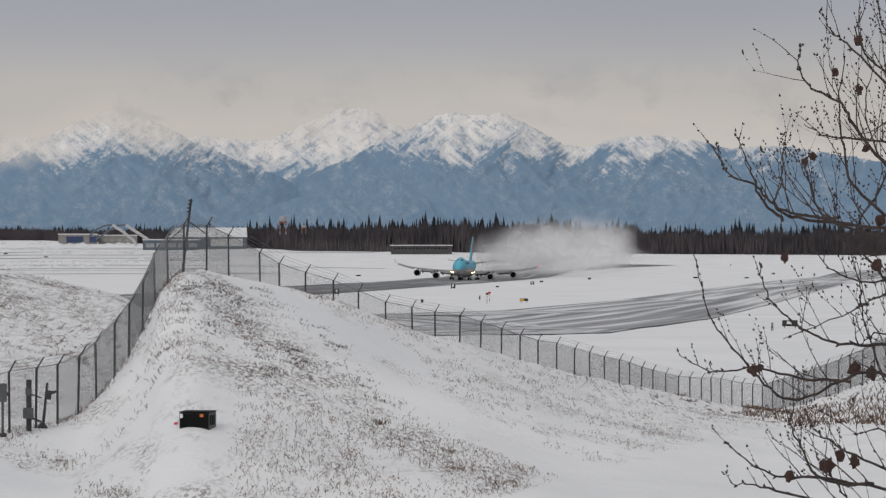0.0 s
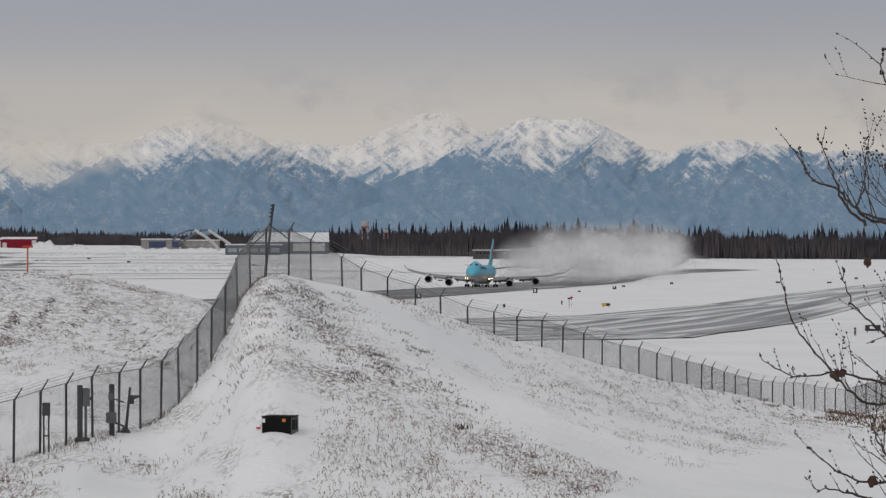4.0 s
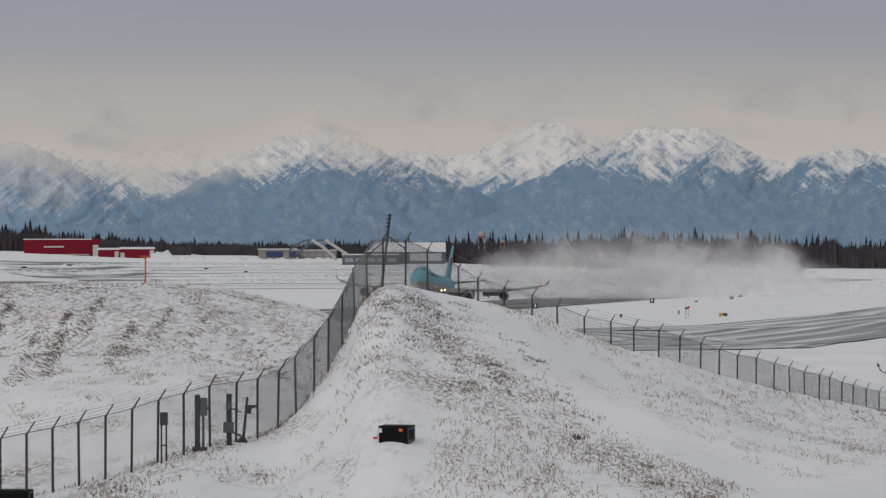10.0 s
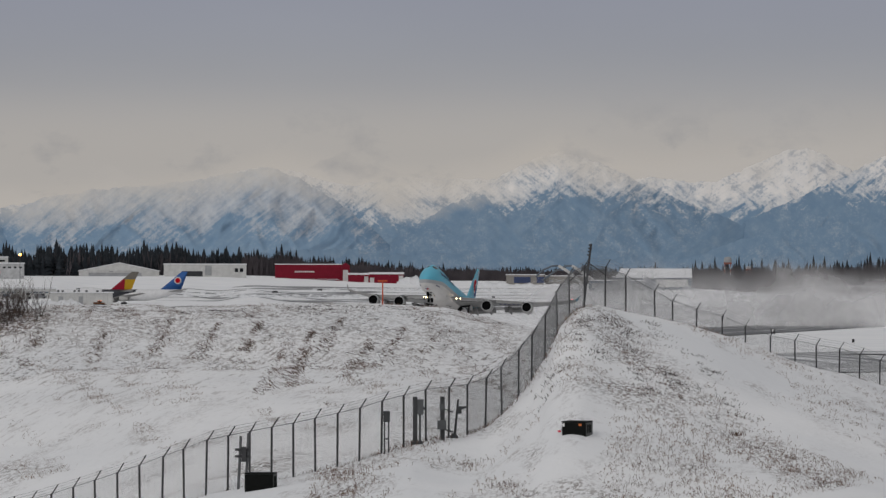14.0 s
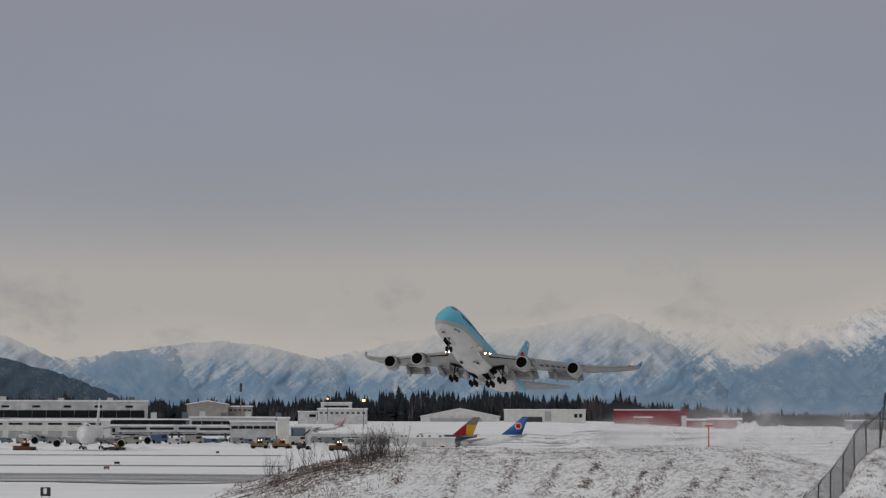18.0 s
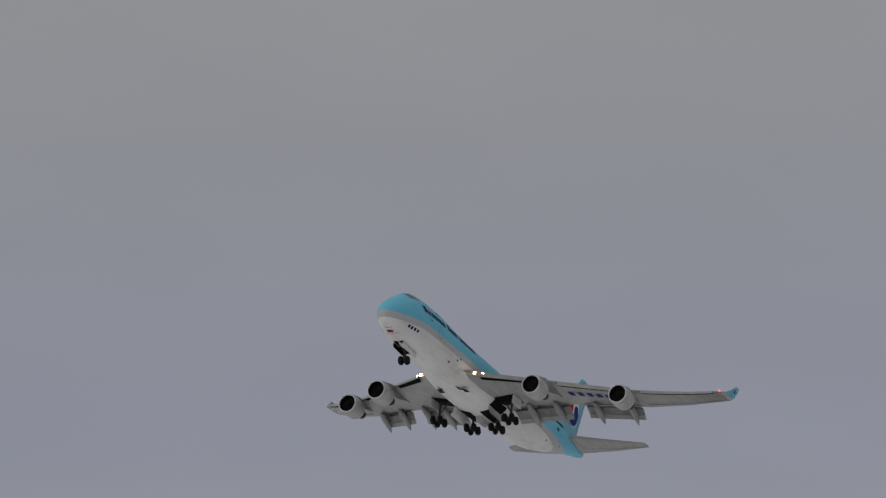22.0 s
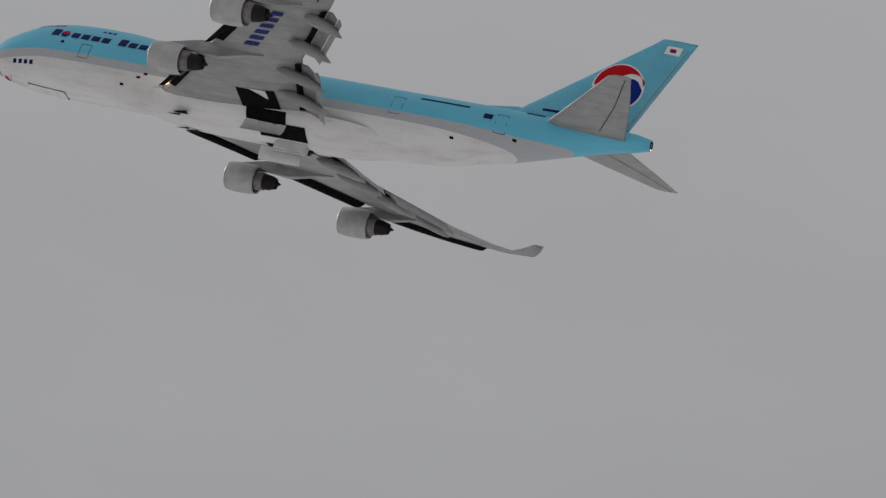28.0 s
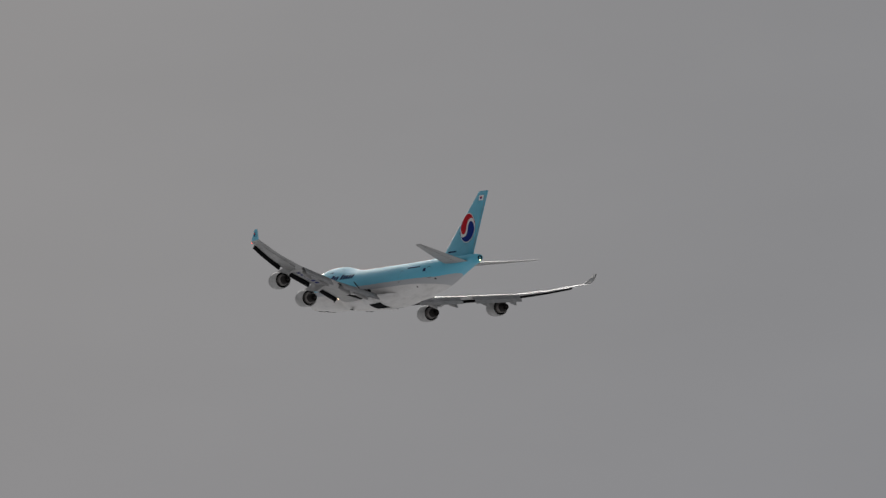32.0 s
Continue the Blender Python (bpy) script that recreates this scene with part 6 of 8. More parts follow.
for k in range(38):
    u = -2220 + k * 17.5 + rb.uniform(-7, 7)
    ct = thing("baggage_cart", "small grey baggage cart with snow on its roof", "cart", facing(spot(u, -46.5 + rb.uniform(-1.5, 2.5), 1462), rb.uniform(-40, 40)), "carts on the apron")
    tall = rb.uniform(1.5, 2.6)
    part("bed", box(-1.5, -0.8, 0.3, 1.5, 0.8, 0.55, 0.03), STEEL_POST, ct)
    part("load", box(-1.3, -0.7, 0.55, 1.3, 0.7, tall, 0.08), (TERMINAL_WALL, SIDING_SLATE, VANGREY, SIDING_WHITE)[k % 4], ct)
    part("snow_cap", box(-1.35, -0.75, tall, 1.35, 0.75, tall + 0.22, 0.08), ROOFSNOW, ct, "snow on the load")
for k in range(12):
    u = -2160 + k * 46 + rb.uniform(-14, 14)
    solo("cargo_container", box(-1.6, -1.2, -0.5, 1.6, 1.2, rb.uniform(1.6, 2.6), 0.06), (SIDING_SLATE, BEIGE, STEEL_POST)[k % 3], "small dull cargo container on the apron", "container", facing(spot(u, -47, 1475), rb.uniform(-25, 25)), "containers on the apron")
for k in range(14):
    u = -2230 + k * 44 + rb.uniform(-10, 10)
    solo("roof_vent", box(-1.5, -1, -2.4, 1.5, 1, rb.uniform(1.0, 2.4), 0.1), (SIDING_SLATE, TERMINAL_WALL)[k % 2], "small grey ventilation unit on the terminal roof", "vent", facing(spot(u, 27.6 if u < -1940 else 1.6, 1786 if u < -1940 else 1762)), "vents on the terminal roof")

# lattice mast and lamp posts
FADEDRED = plain("faded_red_paint", (0.26, 0.09, 0.07), 0.6, 0, 0.2, 1)
mast = thing("lattice_mast", "thin red and white lattice mast", "mast", facing(spot(-1766, -20, 1900)))
for k in range(9):
    part("mast_section", tube((0, 0, k * 2.45), (0, 0, (k + 1) * 2.45), 0.22, 0.2, 5), FADEDRED if k < 5 else SIDING_GREY, mast)
part("mast_head", box(-0.7, -0.4, 19.4, 0.7, 0.4, 24), STEEL_POST, mast, "grey antenna head")
AMBER = glowing("lit_amber_lamp", (1.0, 0.42, 0.08), 12.0)
AMBERSOFT = glowing("lit_orange_lamp", (1.0, 0.25, 0.06), 5.0)
for u, v0, v1, r, mt in ((-1543, -4, 30, 0.75, AMBER), (-1608, 13, 33, 0.6, AMBERSOFT), (-2380, -30, 10, 0.4, WHITE), (-2266, -10, 22, 0.5, WHITE), (-2140, -30, 4, 0.45, WHITE)):
    lp = thing("apron_lamp", "tall apron lamp post with a glowing head" if mt in (AMBER, AMBERSOFT) else "tall grey apron lamp post", "lamp", facing(spot(u, v0, 2000)), "apron lamps")
    h = (v1 - v0) * 2000 / K
    part("pole", tube((0, 0, -6), (0, 0, h), 0.18, 0.14, 6), STEEL_POST, lp)
    bm = bmesh.new()
    bmesh.ops.create_icosphere(bm, subdivisions=2, radius=r)
    bmesh.ops.translate(bm, verts=bm.verts[:], vec=(0, -0.2, h))
    part("lamp_head", bm, mt, lp, "glowing lamp head" if mt in (AMBER, AMBERSOFT) else "", True)


# ---- parked jets ----
def parked_jet(name, label, p, heading, fin_mat, body_mat, extra=None, scale=1.0, tail=None):
    jet = thing(name, label, "airplane", Matrix.Translation(p) @ pose(0, 0, 0, 0, 0, heading) @ Matrix.Scale(scale, 4))
    n = 20
    fus = part("fuselage", loft([[body_point(a, k / n * math.tau) for k in range(n)] for a in np.interp(np.linspace(0, 1, 24) ** 1.2, [0, 1], [-0.7, 49.0 if tail else 68.4])]), body_mat, jet, smooth=True)
    if tail:
        part("tail_cone", loft([[body_point(a, k / n * math.tau) for k in range(n)] for a in np.linspace(49.0, 68.4, 10)]), tail, jet, "dark slate tail cone", True)
    bm = bmesh.new()
    for s in (1, -1):
        skin_patch(bm, 5.0, 7.4, 8.6, 9.2, s, 0.04)
    part("cockpit_windows", bm, GLASS, fus)
    for s in (1, -1):
        part("wing", loft([foil(s * y, le, c, z, 0.1, 5) for y, le, c, z in ((0, 17.9, 18.2, 3.05), (12, 28.3, 9.7, 4.3), (31, 44.9, 4.0, 6.6))]), WINGGREY, jet, smooth=True)
        part("tailplane", loft([foil(s * y, le, c, z, 0.09, 4) for y, le, c, z in ((0.6, 57.6, 8.9, 7.4), (10.8, 66.7, 2.2, 8.8))]), WINGGREY, jet, smooth=True)
        for y, a, z in ((11.8, 23.2, 2.3), (20.85, 32.3, 3.3)):
            eng = part("engine", lathe([(-0.2, 1.1), (0, 1.25), (-0.6, 1.48), (-2.6, 1.45), (-4, 1.2), (-5.4, 0.5)], 14, "X", (30 - a, s * y, z)), COWL, jet, smooth=True)
            part("fan", lathe([(0.02, 1.27), (-0.25, 0.9), (-0.2, 0.01)], 14, "X", (30 - a, s * y, z)), DARK, eng, "black fan disc")
            part("pylon", box(30 - a - 6.5, s * y - 0.2, z + 1.2, 30 - a - 1, s * y + 0.2, z + 2.2), WINGGREY, eng)
        gear = part("main_gear", tube((30 - 32.8, s * 3.6, 0.6), (30 - 32.8, s * 3.6, 3.0), 0.2, 0.2, 8), STRUT, jet, "grey main gear leg")
        for gx in (32.0, 33.5):
            for gy in (-0.55, 0.55):
                part("wheel", lathe([(-0.2, 0.3), (-0.2, 0.62), (0.2, 0.62), (0.2, 0.3)], 12, "Y", (30 - gx, s * 3.6 + gy, 0.62), True, True), TYRE, gear, "black main wheel")
    gear = part("nose_gear", tube((30 - 7.8, 0, 0.5), (30 - 7.8, 0, 2.6), 0.14, 0.14, 8), STRUT, jet, "grey nose gear leg")
    for gy in (-0.4, 0.4):
        part("wheel", lathe([(-0.18, 0.3), (-0.18, 0.6), (0.18, 0.6), (0.18, 0.3)], 12, "Y", (30 - 7.8, gy, 0.6), True, True), TYRE, gear, "black nose wheel")

    def sec(z, le, te):
        return [(30 - (le + (te - le) * q), w * (te - le) * 0.09, z) for q, w in ((0, 0), (0.15, 0.42), (0.4, 0.5), (0.8, 0.2), (1, 0), (0.8, -0.2), (0.4, -0.5), (0.15, -0.42))]
    if isinstance(fin_mat, (list, tuple)):
        # a fin in three fields of colour: low front, low rear, top
        levels = ((8.4, 53.6, 66.1, 0.66), (14.6, 60.9, 68.4, 0.2), (19.1, 66.2, 70.6, 1.0))
        for mt, lo, hi, side in zip(fin_mat, (0, 0, 1), (1, 1, 2), ("fore", "aft", "whole")):
            rings = []
            for z, le, te, cut in levels[lo:hi + 1]:
                mid = le + (te - le) * cut
                a0, a1 = {"fore": (le, mid), "aft": (mid, te), "whole": (le, te)}[side]
                rings.append([(30 - a0, 0.28, z), (30 - a0, -0.28, z), (30 - a1, -0.28, z), (30 - a1, 0.28, z)])
            part("fin_field", loft(rings), mt, jet)
    else:
        part("fin", loft([sec(8.4, 53.6, 66.1), sec(14, 60.55, 68.15), sec(19.1, 66.4, 70.0)]), fin_mat, jet, smooth=True)
    if extra:
        for s in (1, -1):
            bm = bmesh.new()
            add_tube(bm, (30 - 64.2, s * 0.34, 13.9), (30 - 64.2, s * 0.40, 13.9), 2.1, 2.1, 18)
            part("fin_ring", bm, SIDING_WHITE, jet, "white ring on the fin")
            bm = bmesh.new()
            add_tube(bm, (30 - 64.2, s * 0.38, 13.9), (30 - 64.2, s * 0.46, 13.9), 1.5, 1.45, 18)
            part("fin_emblem", bm, extra, jet, "plain red disc on the fin")
    return jet


JETWHITE = plain("white_jet_paint", (0.74, 0.74, 0.75), 0.35, 0, 0.12, 0.4)
FINRED = plain("dark_red_fin_paint", (0.30, 0.006, 0.025), 0.5, 0, 0.1, 1, 0.2)
JETYELLOW = plain("yellow_fin_paint", (0.50, 0.30, 0.015), 0.5, 0, 0.1, 1, 0.2)
JETGREY = plain("dark_slate_jet_paint", (0.03, 0.032, 0.042), 0.4, 0, 0.1, 1)
TAUPE = plain("taupe_fin_paint", (0.15, 0.135, 0.115), 0.4, 0, 0.1, 1)
JETPINK = plain("pale_pink_fin_paint", (0.60, 0.42, 0.44), 0.4, 0, 0.2, 1)
JETBLUE = plain("bright_blue_fin_paint", (0.02, 0.11, 0.36), 0.4, 0, 0.1, 1)


def park(u, v, d, heading, *args, aft=0.0, **kw):
    """Stands a jet so that its middle (or a point aft of it) is at the bearing."""
    p = spot(u, v, d)
    h = radians(heading)
    p = p + Vector((math.cos(h), math.sin(h), 0)) * aft
    return parked_jet(args[0], args[1], p, heading, *args[2:], **kw)


park(-2047, -60, 1290, 283, "parked_jumbo", "white four-engined jet parked nose-on before the terminal", JETWHITE, JETWHITE)
park(-1354, -58.4, 1600, 186, "parked_striped_jet", "parked white jet with a red, yellow and grey fin", (FINRED, JETYELLOW, TAUPE), JETWHITE, aft=25.6, scale=0.765, tail=JETGREY)
park(-1267, -58.4, 1660, 186, "parked_blue_tail_jet", "parked white jet with a bright blue fin", JETBLUE, JETWHITE, extra=RED, aft=26.4, scale=0.80)
park(-1584, -28, 1700, 180, "parked_pink_tail_jet", "parked white jet with a pale pink fin", JETPINK, JETWHITE, aft=14, scale=0.40)


# ---- snow ploughs ----
ORANGE = plain("orange_machine_paint", (0.13, 0.045, 0.012), 0.5, 0, 0.2, 2)
YELLOW = plain("yellow_machine_paint", (0.22, 0.13, 0.018), 0.5, 0, 0.2, 2)
for u, v, d, mt, s, lab in ((-2166, -68, 1300, ORANGE, 1.2, "orange wheel loader with snow on its hood"), (-1737, -59, 1370, YELLOW, 1.0, "yellow snow plough truck with lit lamps"),
                            (-1697, -59, 1370, YELLOW, 1.0, "yellow snow plough truck beside the gate hall"), (-1594, -64, 1290, ORANGE, 1.0, "orange snow plough with lit lamps"),
                            (-1658, -60, 1330, STRUT, 0.7, "grey service truck parked on the apron"), (-1404, -62, 1320, ORANGE, 0.6, "small orange tractor parked on the apron"), (-1998, -66, 1310, STRUT, 0.9, "dark baggage tug under the parked jet")):
    tr = thing("snow_plough", lab, "truck", facing(spot(u, v, d), rb.uniform(-20, 20)) @ Matrix.Scale(s, 4), "ploughs on the apron")
    part("chassis", box(-3.6, -1.2, 0.7, 3.4, 1.2, 1.3, 0.08), STEEL_POST, tr)
    part("cab", box(-1.0, -1.25, 1.3, 1.3, 1.25, 3.5, 0.2), mt, tr, "painted cab")
    part("windscreen", box(-0.8, -1.3, 2.3, 1.1, -1.22, 3.2), PANE, tr)
    part("hood", box(1.3, -1.1, 1.3, 3.4, 1.1, 2.2, 0.15), mt, tr)
    part("body", box(-3.6, -1.2, 1.3, -1.1, 1.2, 2.5, 0.1), mt, tr)
    part("blade", box(3.5, -1.9, 0.1, 3.9, 1.9, 1.3, 0.1), mt, tr, "plough blade")
    for x in (-2.5, 2.3):
        for y in (-1.2, 1.2):
            part("wheel", lathe([(-0.25, 0.3), (-0.25, 0.72), (0.25, 0.72), (0.25, 0.3)], 12, "Y", (x, y, 0.72), True, True), TYRE, tr, "black wheel")
    for x in (-0.5, 0.6):
        part("roof_lamp", box(x, -1.2, 3.5, x + 0.24, -0.9, 3.74), WARM if "lit" in lab else AMBERSOFT, tr, "glowing roof lamp")

# belt loader under the parked jet
bl = thing("belt_loader", "dark belt loader raised beside the parked jet", "loader", facing(spot(-2010, -62, 1270), 12))
part("chassis", box(-3.2, -1.0, 0.4, 3.2, 1.0, 1.1, 0.1), STEEL_POST, bl)
part("belt", loft([[(-3.4, -0.6, 3.6), (-3.4, 0.6, 3.6), (-3.4, 0.6, 4.0), (-3.4, -0.6, 4.0)], [(3.6, -0.6, 0.9), (3.6, 0.6, 0.9), (3.6, 0.6, 1.3), (3.6, -0.6, 1.3)]]), STEEL_POST, bl, "dark sloping belt")
part("cab", box(1.4, -1.0, 1.1, 2.6, -0.3, 2.3, 0.1), YELLOW, bl, "yellow driver's cab")
for x in (-2.2, 2.2):
    for y in (-1.0, 1.0):
        part("wheel", lathe([(-0.15, 0.2), (-0.15, 0.5), (0.15, 0.5), (0.15, 0.2)], 10, "Y", (x, y, 0.5), True, True), TYRE, bl, "black wheel")

# heaps of ploughed snow
HEAP = plain("ploughed_snow", (0.76, 0.77, 0.79), 0.85, 0, 0.1, 0.3)
for u, v, d, w, h in ((-846, -20, 2780, 26, 6.5), (-790, -20, 2800, 18, 4), (-1115, -22, 2760, 40, 4), (-1040, -24, 2740, 30, 3.5), (-980, -24, 2740, 26, 3.2), (-700, -24, 2700, 34, 4), (-640, -26, 2690, 30, 3.4), (-570, -27, 2680, 36, 4),
                      (-1462, -61, 1335, 15, 3.2), (-1500, -61, 1335, 13, 2.8), (-1810, -54, 1400, 40, 2.4), (-1620, -56, 1390, 30, 2.2), (-1990, -64, 1330, 50, 2.6), (-2200, -66, 1330, 60, 2.4), (-1170, -24, 2800, 24, 4)):
    bm = bmesh.new()
    nx, ny = 18, 7
    grid = [[bm.verts.new(((i / nx - 0.5) * w, (j / ny - 0.5) * 9, -1.2 + (h + 1.2) * (math.sin(math.pi * i / nx) ** 0.6) * (math.sin(math.pi * j / ny) ** 0.7) * (0.75 + 0.5 * noise.noise((i * 0.45 + u, j * 0.6, 2))))) for j in range(ny + 1)] for i in range(nx + 1)]
    for i in range(nx):
        for j in range(ny):
            bm.faces.new((grid[i][j], grid[i + 1][j], grid[i + 1][j + 1], grid[i][j + 1]))
    solo("snow_mound", bm, HEAP, "heap of ploughed snow beside the paving", "snow heap", facing(spot(u, v, d)), "ploughed snow heaps", smooth=True)


def snow_berm(u0, u1, v, w, seed):
    """A low rough ridge of ploughed snow along a lane."""
    r = random.Random(seed)
    bm = bmesh.new()
    for k in range(int((u1 - u0) / 2.2)):
        q = flat3(r.uniform(u0, u1), v + r.uniform(-w, w))
        s = r.uniform(0.5, 1.5)
        g = bmesh.ops.create_icosphere(bm, subdivisions=1, radius=s)
        for e in g["verts"]:
            e.co = Vector((e.co.x * r.uniform(1.0, 2.0), e.co.y * 1.2, e.co.z * r.uniform(0.4, 0.9))) + q
    solo("snow_berm", bm, HEAP, "rough low ridge of ploughed snow along a lane", "snow ridge", kind="stuff", smooth=False)


for i, row in enumerate(((-780, -540, 54, 2.5), (-560, -380, 50, 2), (-1250, -820, 44, 2), (-1020, -640, 32, 1.6), (-880, -600, 62, 2), (-1500, -1150, 38, 2), (-700, -470, 38, 2))):
    snow_berm(*row, 500 + i)


# ---- airfield signs and markers ----
SIGNBLACK = plain("black_sign_face", (0.02, 0.02, 0.022), 0.5, 0, 0.2, 3)
SIGNYELLOW = plain("yellow_sign_face", (0.62, 0.36, 0.03), 0.5, 0, 0.1, 3)
for u, v, w, h, kind in ((18, 102, 1.3, 1.4, "w"), (-188, 112, 1.2, 1.2, "w"), (-37, 128, 0.5, 0.6, "k"), (143, 126, 1.7, 0.55, "y"), (158, 95, 1.3, 1.0, "w"), (174, 91, 1.3, 0.6, "k"), (259, 86, 1.4, 0.8, "k"),
                         (446, 84, 2.0, 0.7, "k"), (536, 84, 2.0, 0.6, "k"), (583, 77, 1.6, 0.8, "k"), (612, 172, 1.9, 0.75, "w"), (741, 134, 2.0, 0.5, "w"), (581, 176, 0.25, 0.7, "w"), (-480, 52, 1.6, 0.8, "k"),
                         (-700, 46, 2.0, 0.8, "k"), (-770, 40, 2.4, 0.8, "k"), (-1010, 34, 3.0, 0.9, "k"), (-1090, 38, 3.0, 0.9, "k"), (-2187, 158, 1.5, 1.3, "w"), (-2014, 90, 1.4, 0.6, "k"), (-2039, 100, 1.3, 0.6, "r"), (-1818, 68, 1.2, 0.6, "k"),
                         (65, 122, 0.3, 0.7, "k"), (96, 100, 0.9, 0.4, "k"), (-150, 80, 2.4, 0.6, "k")):
    p = flat3(u, v)
    sg = thing("airfield_sign", {"w": "black airfield sign with a white panel on short legs", "k": "small dark airfield marker on the snow", "y": "yellow and black airfield sign on the snow", "r": "small red airfield sign on the snow"}[kind], "sign", facing(p), "airfield signs")
    part("panel", box(-w / 2, -0.12, 0.25, w / 2, 0.12, 0.25 + h, 0.02), {"r": FADED}.get(kind, SIGNBLACK), sg)
    for x in (-w * 0.35, w * 0.35):
        part("leg", tube((x, 0, -0.3), (x, 0, 0.3), 0.05, 0.05, 6), STEEL_POST, sg)
    if kind == "y":
        part("yellow_half", box(-w / 2 + 0.03, -0.135, 0.3, 0.05, -0.115, 0.2 + h), SIGNYELLOW, sg, "yellow sign half")
    if kind == "w":
        part("white_panel", box(-w * 0.2, -0.135, 0.45 + h * 0.1, w * 0.12, -0.115, 0.1 + h), WHITE, sg, "white sign panel")
for u, v0, v1, lab in ((82, 127, 106, "red and white wind mast on the field"), (78, 128, 108, "thin grey mast on the field"), (508, 68, 58, "red marker flag on the field")):
    p = flat3(u, v0)
    d = math.hypot(p.x, p.y)
    ms = thing("field_mast", lab, "mast", facing(p), "masts on the field")
    h = (v0 - v1) * d / K
    for k in range(5):
        part("section", tube((0, 0, h * k / 5 - (0.4 if k == 0 else 0)), (0, 0, h * (k + 1) / 5), 0.055, 0.05, 6), (RED if k % 2 else WHITE) if "red" in lab else STEEL_POST, ms)
    part("head", box(-0.28, -0.2, h * 0.8, 0.28, 0.2, h * 0.95), RED if "red" in lab else STEEL_POST, ms)

# red post on the mound
p = hit(-877, -63, 200, 300)
rp = thing("red_post", "orange-red marker post standing on the snowy mound", "post", facing(p))
ORANGERED = plain("orange_red_paint", (0.52, 0.07, 0.02), 0.5, 0, 0.15, 4)
part("post", tube((0, 0, -0.4), (0, 0, 1.72), 0.05, 0.05, 8), ORANGERED, rp)
part("crossbar", box(-0.34, -0.04, 1.62, 0.34, 0.04, 1.75, 0.01), ORANGERED, rp)


# ---- boxes and cabinets on the near ground ----
BOXBLACK = plain("black_painted_steel", (0.006, 0.007, 0.0065), 0.6, 0, 0.3, 3, 0.1)
BOXSIDE = plain("dark_green_painted_steel", (0.045, 0.05, 0.045), 0.5, 0, 0.25, 3)
PINK = plain("pink_marker_plastic", (0.75, 0.08, 0.12), 0.5, 0, 0.1, 4)
ORANGETAG = plain("orange_label", (0.62, 0.16, 0.03), 0.5, 0, 0.1, 4)


def transformer(p, w, h, deep, turn, tag):
    tb = thing("transformer_box", "black steel transformer box with a thin dark lid on the bank", "utility box", facing(p, turn), "transformer boxes")
    part("housing", box(-w / 2, 0, -0.1, w / 2, deep, h - 0.05, 0.015), BOXSIDE, tb, "dark green housing")
    part("front", box(-w / 2 + 0.02, -0.03, -0.05, w / 2 - 0.02, 0.01, h - 0.07, 0.01), BOXBLACK, tb, "black front panel")
    part("lid", box(-w / 2 - 0.01, -0.035, h - 0.04, w / 2 + 0.01, deep + 0.02, h - 0.01, 0.008), BOXBLACK, tb, "thin dark lid")
    for k in range(3):
        part("side_rib", box(w / 2, 0.12 + 0.22 * k, 0.05, w / 2 + 0.02, 0.2 + 0.22 * k, h - 0.12), BOXBLACK, tb)
    if tag:
        part("label_plate", box(w / 2 - 0.27, -0.045, h - 0.17, w / 2 - 0.16, -0.02, h - 0.08), ORANGETAG, tb, "orange label plate")
        part("pale_plate", box(-w / 2 + 0.03, -0.045, h - 0.2, -w / 2 + 0.11, -0.02, h - 0.08), WHITE, tb)
    return tb


p = hit(-440, -347, 86, 170)
transformer(p, 58 * math.hypot(p.x, p.y) / K * 0.93, 28 * math.hypot(p.x, p.y) / K, 0.9, -14, True)
q = hit(-474, -346, 86, 170)
fl = thing("marker_flag", "small pink marker flag lying in the snow", "flag", facing(q))
part("cloth", box(-0.03, -0.02, 0.02, 0.08, 0.02, 0.09, 0.01), PINK, fl)
part("stick", tube((0.08, 0, -0.1), (0.1, 0, 0.16), 0.01, 0.01, 5), STEEL_POST, fl)
p = spot(-1112, -452, 108)
p.z = floor_at(p.x, p.y)
transformer(p, 1.05, 0.62, 0.8, -10, False)


def cabinet(u, back, label, build):
    p = line_place(u)
    d = Vector((p.x, p.y, 0)).normalized()
    p = p - d * back
    p.z = floor_at(p.x, p.y)
    c = thing("utility_cabinet", label, "utility box", facing(p), "utility posts along the fence")
    build(c)


def cab_small(c):
    part("box", box(-0.13, -0.1, 1.2, 0.13, 0.1, 1.62, 0.015), STEEL_POST, c, "dark steel box")
    for x in (-0.08, 0.08):
        part("leg", tube((x, 0, -0.3), (x, 0, 1.2), 0.03, 0.03, 6), STEEL_POST, c)
    part("rung", box(-0.09, -0.02, 0.52, 0.09, 0.02, 0.57), STEEL_POST, c)


def cab_tall(c):
    part("post", box(-0.2, -0.1, -0.2, -0.02, 0.1, 1.85, 0.015), STEEL_POST, c, "dark timber post")
    part("box", box(-0.02, -0.14, 1.15, 0.22, 0.1, 1.75, 0.015), GALV, c, "grey meter box")
    part("pipe", tube((0.08, 0, -0.3), (0.08, 0, 1.15), 0.045, 0.045, 8), GALV, c)
    part("foot", box(-0.26, -0.16, -0.1, 0.2, 0.16, 0.12, 0.02), STEEL_POST, c)
    part("lens", tube((0.22, 0, 1.4), (0.3, 0, 1.4), 0.06, 0.06, 8), STEEL_POST, c)


